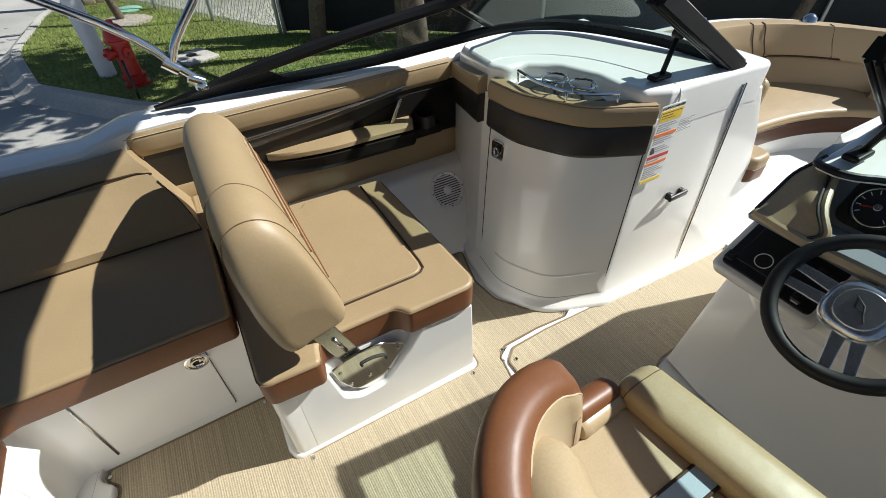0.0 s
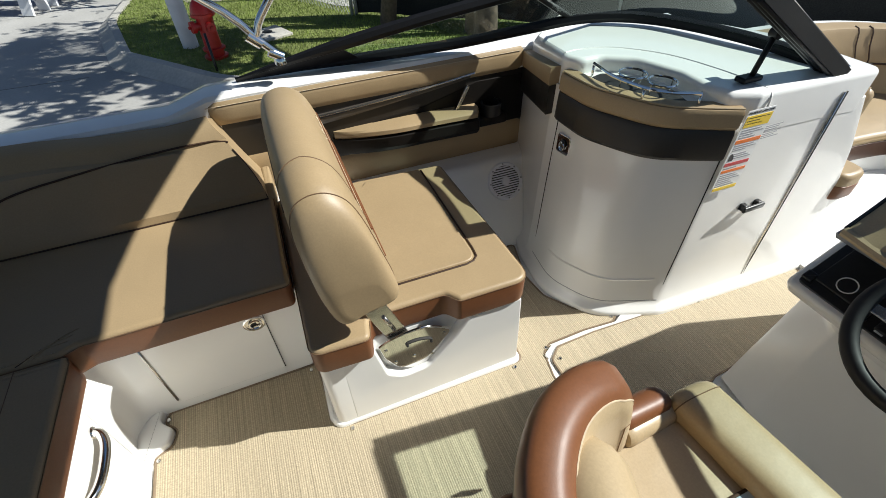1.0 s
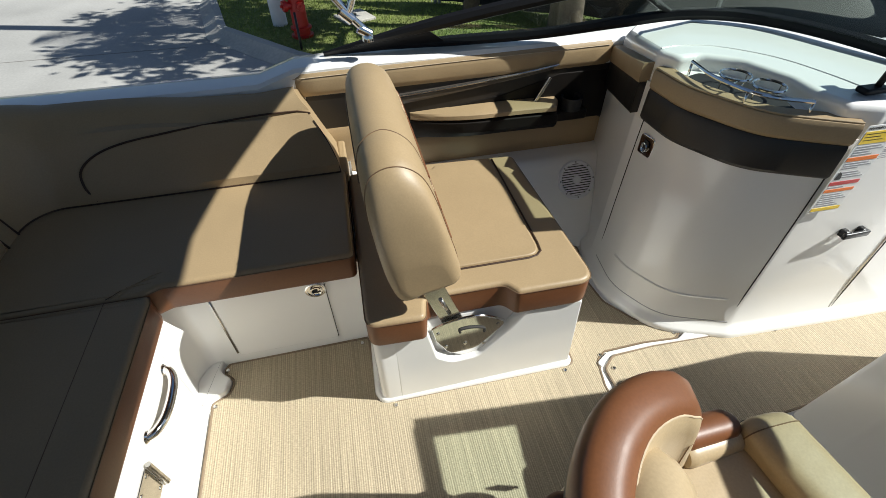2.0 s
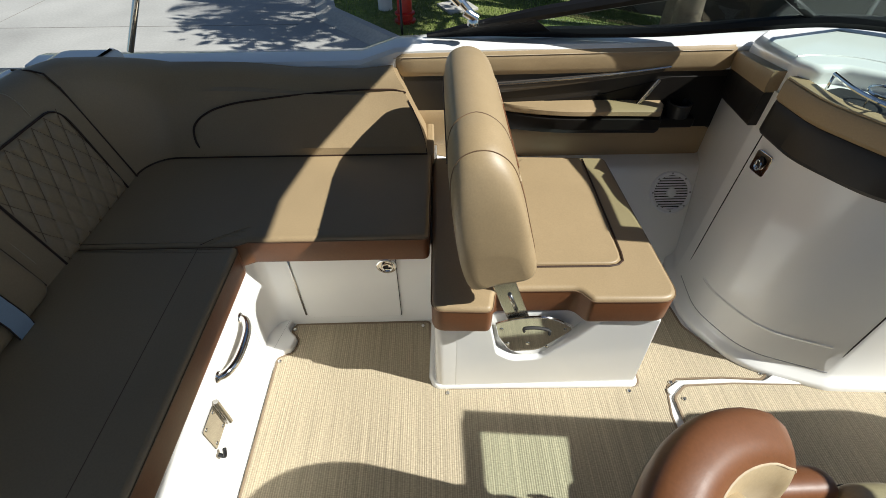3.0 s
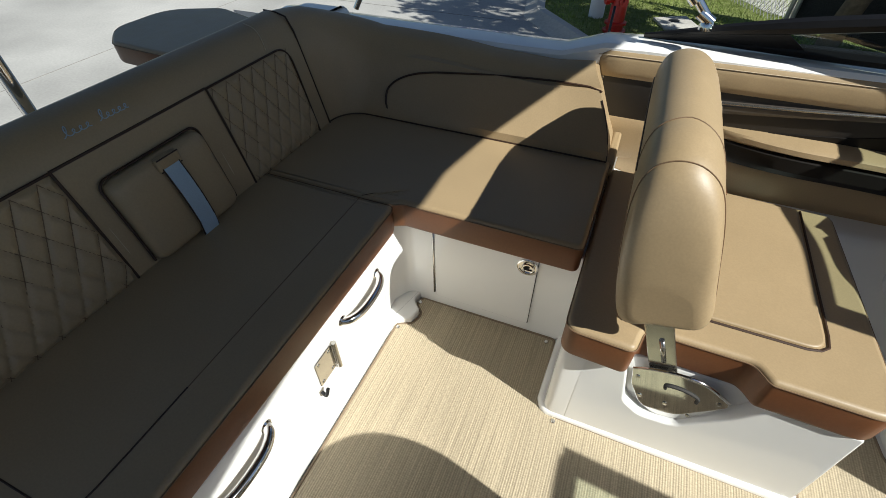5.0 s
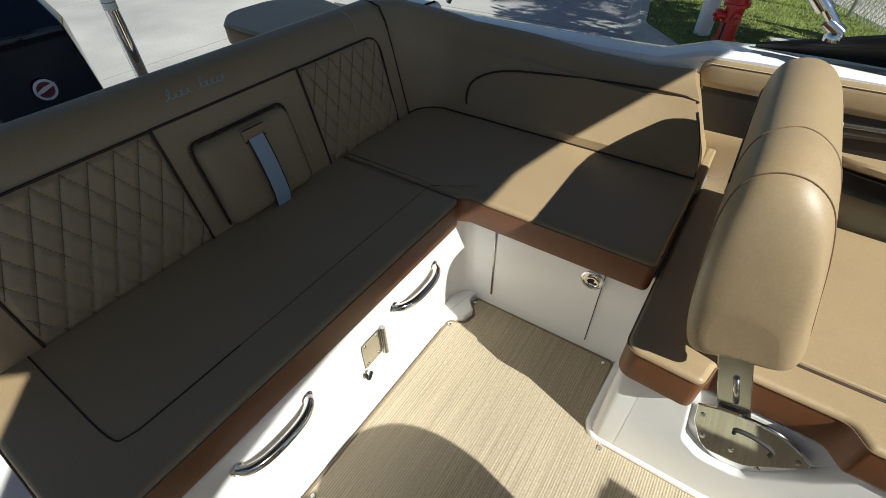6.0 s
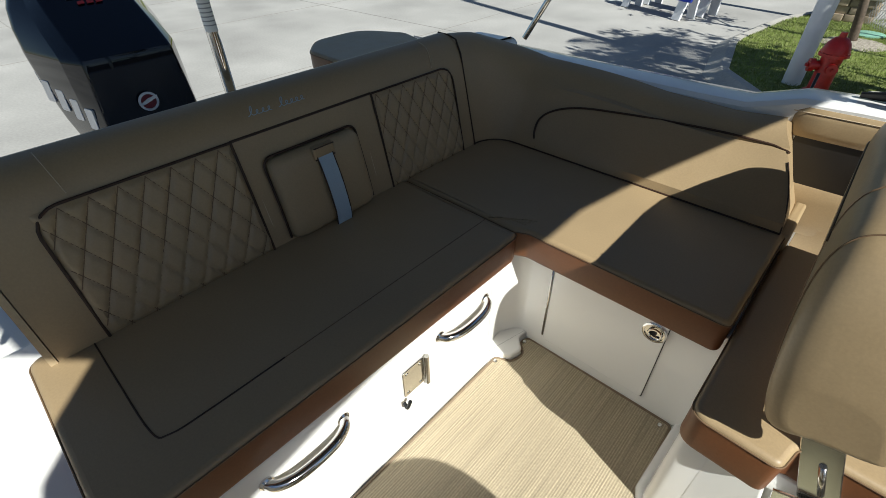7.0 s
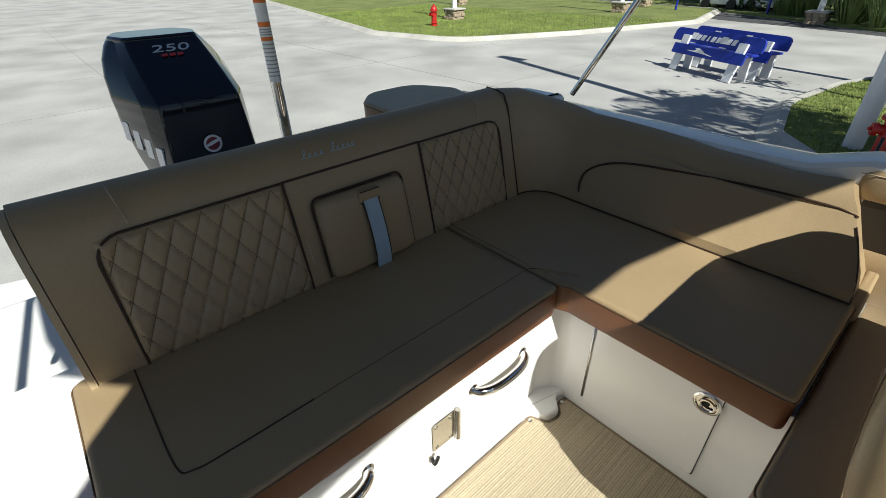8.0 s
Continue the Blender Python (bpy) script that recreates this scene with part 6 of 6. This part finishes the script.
# ---- hydrants, posts, benches ----
def hydrant(x, y, turn, label):
    z = G + 0.10
    h = thing("fire_hydrant", (x, y, z), label, "fire hydrant", "fire hydrants")
    part("barrel", lathe([(0.15, 0), (0.15, 0.03), (0.11, 0.035), (0.11, 0.10), (0.14, 0.105), (0.14, 0.13), (0.105, 0.14), (0.10, 0.42), (0.105, 0.50), (0.145, 0.51), (0.145, 0.54), (0.12, 0.55)], (x, y, z), 24), HYDRANT_RED, h, "red barrel")
    part("bonnet", lathe([(0.135, 0.545), (0.13, 0.58), (0.11, 0.64), (0.07, 0.69), (0.035, 0.705), (0.032, 0.75), (0, 0.752)], (x, y, z), 24), HYDRANT_RED, h, "domed bonnet with a nut")
    for a, r, l in ((turn, 0.062, 0.19), (turn + 90, 0.05, 0.17), (turn - 90, 0.05, 0.17)):
        d = Vector((math.cos(radians(a)), math.sin(radians(a)), 0))
        c = Vector((x, y, z + 0.40))
        noz = part("nozzle", tube([c + d * 0.08, c + d * (l - 0.05), c + d * (l - 0.049), c + d * l], [r * 0.8, r * 0.8, r * 1.15, r * 1.1], 16), HYDRANT_RED, h)
        part("cap_nut", tube([c + d * l, c + d * (l + 0.03)], 0.02, 5), HYDRANT_RED, noz)
    for k in range(8):
        a = k / 8 * 6.283
        part("bolt", lathe([(0.012, 0), (0.012, 0.02), (0, 0.021)], (x + 0.13 * math.cos(a), y + 0.13 * math.sin(a), z + 0.535), 6), HYDRANT_RED, h)
    return h


hydrant(-0.42, 6.95, 200, "red fire hydrant on the lawn beside a white post")
hydrant(-14.9, 12.9, 200, "red fire hydrant on the far lawn")
single("hydrant_stake", tube([(-0.44, 6.42, G + 0.05), (-0.45, 6.60, G + 0.50)], 0.016, 8), BLACK, (-0.44, 6.42, G), "thin black marker stake by the hydrant", "stake")


def lamp_post(x, y, r, tall, label, stone=True):
    z = G + (0.10 if inside(near, x, y) or inside(far, x, y) else 0)
    p = thing("lamp_post", (x, y, z), label, "lamp post", "white posts")
    part("shaft", tube([(x, y, z), (x, y, z + tall)], r, 16), PAINT_WHITE, p, "white painted shaft")
    if stone:
        k = 0
        for row in range(3):
            for sx, sy in ((-1, -1), (0, -1), (1, -1), (1, 0), (1, 1), (0, 1), (-1, 1), (-1, 0)):
                o = 0.02 if row % 2 else -0.02
                part("stone", block(x + sx * 0.21 - 0.10 + o * (sy != 0), y + sy * 0.21 - 0.10 + o * (sx != 0), z + row * 0.125, x + sx * 0.21 + 0.10 + o * (sy != 0), y + sy * 0.21 + 0.10 + o * (sx != 0), z + row * 0.125 + 0.12, 0.01, 0.02), STONE, p)
                k += 1
        part("cap", block(x - 0.36, y - 0.36, z + 0.372, x + 0.36, y + 0.36, z + 0.44, 0.02), KERB, p, "pale stone cap")
    return p


near_post = lamp_post(-0.74, 7.52, 0.105, 7.7, "white painted post on the lawn", False)
part("lamp_head", block(-1.11, 7.47, G + 7.75, -0.31, 7.77, G + 7.9, 0.03), PAINT_WHITE, near_post, "flat lamp head")
for x, y in ((-16.1, 15.1), (-12.2, 22.0), (-13.0, 25.6), (-4.75, 22.75), (-22, 21), (-0.70, 12.2)):
    lamp_post(x, y, 0.10, 4.6, "white post on a tan stone base")
for x, y in ((-14.3, 26.5), (-10.75, 24.45), (-6.95, 24.6)):
    b = thing("banner_pole", (x, y, G), "slim blue pole by the road", "pole", "blue poles")
    part("shaft", tube([(x, y, G), (x, y, G + 3.2)], 0.05, 10), BENCH_BLUE, b)


def park_bench(x, y, turn, label):
    m = Matrix.Translation((x, y, G)) @ Matrix.Rotation(radians(turn), 4, "Z")
    lean = Matrix.Translation((0, -0.2, 0)) @ Matrix.Rotation(radians(-17.4), 4, "X") @ XZ
    b = thing("park_bench", (x, y, G), label, "bench", "blue benches")

    def add(name, bm, mat, parent=b, lab=""):
        bmesh.ops.transform(bm, matrix=m, verts=bm.verts)
        return part(name, bm, mat, parent, lab)

    board = add("back_board", slab(rounded([(-1.17, 0.61, 0.03), (1.17, 0.61, 0.03), (1.17, 0.87, 0.17), (-1.17, 0.87, 0.17)]), -0.060, -0.022, 0.006, m=lean), BENCH_BLUE, b, "blue back board")
    for k, w in enumerate((0.15, 0.10, 0.10, 0.05, 0.10, 0.09, 0.15, 0.10, 0.10)):
        u = -0.58 + k * 0.135
        h = 0.80 if k in (0, 6) else 0.775
        add("letter_bar", slab(rounded([(u - w / 2 - 0.015, 0.67, 0.01), (u + w / 2 - 0.015, 0.67, 0.01), (u + w / 2 + 0.02, h, 0.01), (u - w / 2 + 0.02, h, 0.01)]), -0.0218, -0.018, 0, m=lean), WHITE_INK, board)
    add("seat_board", block(-0.95, -0.09, 0.475, 0.95, 0.24, 0.515, 0.01), BENCH_BLUE, b, "blue seat board")
    apron = add("front_board", slab(rounded([(-0.96, 0.34, 0.03), (0.96, 0.34, 0.03), (0.96, 0.545, 0.02), (-0.96, 0.545, 0.02)]), 0.0225, 0.058, 0.006, m=lean), BENCH_BLUE, b, "blue front board")
    add("wave_mark", slab(rounded([(-0.60, 0.43, 0.01), (-0.1, 0.41, 0.02), (0.27, 0.385, 0.01), (-0.02, 0.435, 0.03), (-0.10, 0.475, 0.03), (-0.20, 0.505, 0.02), (-0.34, 0.50, 0.02), (-0.26, 0.475, 0.01), (-0.31, 0.447, 0.02)]), 0.058, 0.061, 0, m=lean), WHITE_INK, apron)
    for u in (-0.75, 0.75):
        add("leg", slab(rounded([(u - 0.10, 0.0065, 0.004), (u + 0.10, 0.0065, 0.004), (u + 0.10, 0.735, 0.006), (u - 0.10, 0.735, 0.006)]), -0.0215, 0.0215, 0.003, m=lean), PAINT_WHITE, b, "white painted plank leg")
        add("leg", slab(rounded([(u - 0.10, 0.0, 0.004), (u + 0.10, 0.0, 0.004), (u + 0.10, 0.474, 0.004), (u - 0.10, 0.474, 0.004)]), -0.215, -0.175, 0.003, m=XZ), PAINT_WHITE, b, "white painted plank leg")


park_bench(-3.95, 11.13, -25, "blue and white park bench standing on the lot")
park_bench(-3.71, 11.70, -24, "blue and white park bench standing behind another on the lot")

# ---- fence, box, far things ----
fence = thing("chain_fence", (6, 8.6, G + 0.1), "chain-link fence with black privacy screen", "fence")
F0, F1 = Vector((1.74, 7.95, 0)), Vector((8.0, 3.645, 0))
fd = (F1 - F0).normalized()
fn = Vector((-fd.y, fd.x, 0))
for k in range(17):
    p = F0 + fd * (k * 2.0)
    part("post", tube([(p.x, p.y, G + 0.08), (p.x, p.y, G + 2.15)], 0.03, 10), WIRE, fence)
part("top_rail", tube([F0 + Vector((0, 0, G + 2.1)), F0 + fd * 32 + Vector((0, 0, G + 2.1))], 0.022, 8), WIRE, fence)
layers = []
for k in range(129):
    p = F0 + fd * (k * 0.25) + fn * (0.05 + 0.012 * math.sin(k * 1.7))
    layers.append([(p.x, p.y, G + 0.12 + 0.02 * math.sin(k * 0.9)), (p.x + 0.02 * math.sin(k), p.y + 0.02 * math.cos(k), G + 0.8), (p.x, p.y + 0.02 * math.sin(k * 2.1), G + 1.5), (p.x, p.y, G + 2.08)])
part("screen", rings([l + [tuple(Vector(q) + fn * 0.004) for q in reversed(l)] for l in layers]), SCREEN, fence, "black woven privacy screen")
fence2 = thing("wire_fence", (0.2, 10.2, G + 0.1), "galvanised chain-link fence on the lawn", "fence")
E0, E1 = Vector((1.68, 7.98, G + 0.1)), Vector((-0.65, 12.2, G + 0.1))
wires = []
n = 60
for k in range(n):
    for sgn in (1, -1):
        a, b = E0.lerp(E1, k / n), E0.lerp(E1, min(1, max(0, (k + sgn * 13) / n)))
        if abs((b - a).length) > 0.2:
            wires.append((a, b + Vector((0, 0, 1.6 * (b - a).length / ((E1 - E0).length * 13 / n)))))
bm = bmesh.new()
for a, b in wires:
    v = [bm.verts.new(p) for p in (a + Vector((0.004, 0, 0)), a - Vector((0.004, 0, 0)), b - Vector((0.004, 0, 0)), b + Vector((0.004, 0, 0)))]
    bm.faces.new(v)
tagged(part("mesh", bm, WIRE, fence2, "galvanised wire mesh"), kind="stuff")
for k in range(4):
    p = E0.lerp(E1, k / 3)
    part("post", tube([p, p + Vector((0, 0, 1.75))], 0.03, 10), WIRE, fence2)
single("yard", slab(rounded([(2.2, 8.1, 0), (30, 8.1, 0), (30, 13.9, 0), (-0.6, 13.9, 0), (-0.55, 12.4, 0), (1.55, 8.6, 0)]), G + 0.05, G + 0.108, 0), CONCRETE, (10, 20, G), "pale grey yard behind the fence", "ground", "structure")
meter = thing("irrigation_cover", (-0.33, 11.0, G + 0.10), "pale green oval irrigation cover in the lawn", "utility cover")
part("lid", lathe([(0.24, 0.0), (0.24, 0.02), (0.22, 0.028), (0, 0.03)], (-0.33, 11.0, G + 0.10), 24), VALVE_GREEN, meter)
single("mulch", lathe([(0.5, -0.02), (0.42, 0.012), (0.25, 0.03), (0, 0.035)], (-0.42, 10.2, G + 0.10), 28), MULCH, (-0.42, 10.2, G + 0.1), "pale mulch bed round a young tree", "mulch", "structure")
vault = thing("utility_cover", (0.33, 7.56, G + 0.10), "square concrete utility box cover in the lawn", "utility cover")
part("slab", slab(rounded([(0.03, 7.66, 0.01), (0.22, 7.22, 0.01), (0.65, 7.42, 0.01), (0.46, 7.90, 0.01)]), G + 0.08, G + 0.135, 0.008), KERB, vault)
part("lid", lathe([(0.07, 0), (0.07, 0.010), (0, 0.012)], (0.31, 7.60, G + 0.132), 20), RUBBER, vault, "round dark lid")


def leaf_cloud(parent, centre, size, count, seed, leaf):
    rng = random.Random(seed)
    verts, faces = [], []
    clumps = [Vector((rng.gauss(0, 0.5), rng.gauss(0, 0.5), rng.gauss(0, 0.35))) for _ in range(26)]
    for k in range(count):
        c = rng.choice(clumps)
        v = c + Vector((rng.gauss(0, 0.17), rng.gauss(0, 0.17), rng.gauss(0, 0.13)))
        p = Vector(centre) + Vector((v.x * size[0], v.y * size[1], v.z * size[2]))
        a = Vector((rng.gauss(0, 1), rng.gauss(0, 1), rng.gauss(0, 1))).normalized()
        b = a.orthogonal().normalized()
        l = leaf * rng.uniform(0.6, 1.4)
        i = len(verts)
        verts += [p - a * l, p + b * l * 0.4, p + a * l, p - b * l * 0.4]
        faces.append((i, i + 1, i + 2, i + 3))
    me = bpy.data.meshes.new("crown")
    me.from_pydata([Vector(v) - ORIGIN[parent] for v in verts], [], faces)
    me.materials.append(LEAF)
    ob = new("crown", me)
    ob.parent = parent
    ORIGIN[ob] = ORIGIN[parent]
    return ob


def tree(x, y, r, tall, crown, size, count, seed, label, leaf=0.09):
    z = G + 0.08
    t = thing("tree", (x, y, z), label, "tree", "trees")
    rng = random.Random(seed)
    path = [(x + 0.06 * math.sin(k * 1.3 + seed), y + 0.05 * math.cos(k * 1.7), z + tall * k / 7) for k in range(8)]
    part("trunk", tube(path, [r * (1.25 - 0.6 * k / 7) for k in range(8)], 12), BARK, t, "rough brown trunk")
    for k in range(6):
        a = rng.uniform(0, 6.283)
        s = Vector(path[5 + k % 3])
        e = s + Vector((math.cos(a) * size[0] * 0.7, math.sin(a) * size[1] * 0.7, size[2] * rng.uniform(0.2, 0.9)))
        part("limb", tube([s, s.lerp(e, 0.5) + Vector((0, 0, 0.1)), e], [r * 0.5, r * 0.35, r * 0.12], 8), BARK, t)
    leaf_cloud(t, (x, y, z + crown), size, count, seed, leaf)
    return t


def palm(x, y, tall, seed, label):
    z = G + 0.08
    t = thing("palm", (x, y, z), label, "palm tree", "palms")
    part("trunk", tube([(x + 0.03 * math.sin(k), y, z + tall * k / 8) for k in range(9)], [0.10 - 0.004 * k for k in range(9)], 12), BARK, t, "ringed palm trunk")
    rng = random.Random(seed)
    for k in range(13):
        a = k / 13 * 6.283 + rng.uniform(-0.2, 0.2)
        d = Vector((math.cos(a), math.sin(a), 0))
        lift = rng.uniform(0.1, 0.9)
        spine = [Vector((x, y, z + tall)) + d * (s * 1.5) + Vector((0, 0, lift * s - 1.1 * s * s)) for s in np.linspace(0, 1, 9)]
        bm = tube(spine, [0.018 * (1 - 0.8 * i / 8) for i in range(9)], 5)
        w = Vector((-d.y, d.x, 0))
        for i in range(1, 40):
            f = i / 40 * 8
            p = spine[int(f)].lerp(spine[min(int(f) + 1, 8)], f % 1)
            ln = 0.42 * math.sin(math.pi * (0.12 + 0.85 * i / 40))
            for s in (1, -1):
                tip = p + w * s * ln + d * ln * 0.5 + Vector((0, 0, -0.25 * ln))
                vs = [bm.verts.new(q) for q in (p - d * 0.012, p + d * 0.012, tip)]
                bm.faces.new(vs)
        part("frond", bm, LEAF, t, "long green frond")
    return t


tree(2.14, 7.30, 0.10, 3.8, 5.0, (0.9, 0.85, 0.6), 1500, 5, "leafy shade tree by the fence")
tree(7.75, 3.45, 0.07, 3.6, 4.6, (1.3, 1.2, 0.8), 2200, 11, "slim leaning tree by the screened fence")
tree(2.85, 5.6, 0.13, 3.4, 4.3, (1.4, 1.5, 0.5), 3600, 8, "leafy shade tree by the fence", 0.12)
palm(3.05, 6.4, 6.1, 4, "tall palm by the fence")
tree(-0.52, 10.25, 0.055, 2.6, 2.9, (0.9, 0.75, 0.7), 700, 8, "slim young tree on the lawn", 0.07)
for k, (x, y) in enumerate(((-6.3, 24.7), (-5.6, 24.5), (-3.75, 22.5), (-2.75, 21.9), (-1.7, 21.4), (-0.6, 21.0))):
    b = thing("shrub", (x, y, G), "tall ornamental grass clump by the road", "shrub", "roadside shrubs")
    rng = random.Random(k)
    bm = bmesh.new()
    for i in range(260):
        a, r0, h = rng.uniform(0, 6.283), rng.uniform(0, 0.35), rng.uniform(0.7, 1.5)
        p, q = Vector((x + math.cos(a) * r0, y + math.sin(a) * r0, G)), Vector((x + math.cos(a) * (r0 + h * 0.5), y + math.sin(a) * (r0 + h * 0.5), G + h))
        w = Vector((-math.sin(a), math.cos(a), 0)) * 0.02
        bm.faces.new([bm.verts.new(v) for v in (p - w, p + w, q)])
    tagged(part("foliage", bm, BLADE_TALL, b), kind="stuff")
for k, (x, y) in enumerate(((-16, 34), (-12, 31.5), (-8, 29.5), (-4.6, 27), (-1.6, 25), (1.6, 23.2), (5, 21.5), (9, 20), (-22, 40), (-30, 46), (-6, 33), (0, 30), (5, 27))):
    tree(x, y, 0.2, 3.0, 2.9, (2.9, 2.2, 3.0), 5000, 20 + k, "dark leafy tree beyond the road", 0.2)


def cart(x, y, turn, label):
    m = Matrix.Translation((x, y, G)) @ Matrix.Rotation(radians(turn), 4, "Z")
    c = thing("golf_cart", (x, y, G), label, "golf cart", "parked carts")

    def add(name, bm, mat, lab=""):
        bmesh.ops.transform(bm, matrix=m, verts=bm.verts)
        return part(name, bm, mat, c, lab)

    add("body", slab(rounded([(-1.1, 0.25, 0.1), (1.1, 0.25, 0.15), (1.15, 0.6, 0.2), (0.5, 0.75, 0.1), (0.3, 0.5, 0.05), (-0.2, 0.5, 0.05), (-0.3, 0.8, 0.1), (-1.1, 0.8, 0.1)]), -0.55, 0.55, 0.05, 0.05, m=XZ), PAINT_WHITE, "white body")
    add("roof", block(-0.9, -0.6, 1.75, 0.8, 0.6, 1.82, 0.03), PAINT_WHITE)
    for u in (-0.75, 0.6):
        for v in (-0.5, 0.5):
            add("roof_post", tube([(u, v, 0.6), (u * 0.95, v, 1.78)], 0.025, 8), BLACK)
    for u in (-0.7, 0.75):
        for v in (-0.52, 0.52):
            add("tyre", lathe([(0.12, -0.09), (0.25, -0.08), (0.27, 0), (0.25, 0.08), (0.12, 0.09)], (u, v, 0.27), 18, "y"), RUBBER, "black tyre")
    add("seat", block(-0.35, -0.5, 0.78, 0.1, 0.5, 0.9, 0.04), BLACK)


cart(-9.5, 27.0, -20, "white golf cart parked by the road")
cart(-7.3, 26.4, -25, "white golf cart parked by the road")
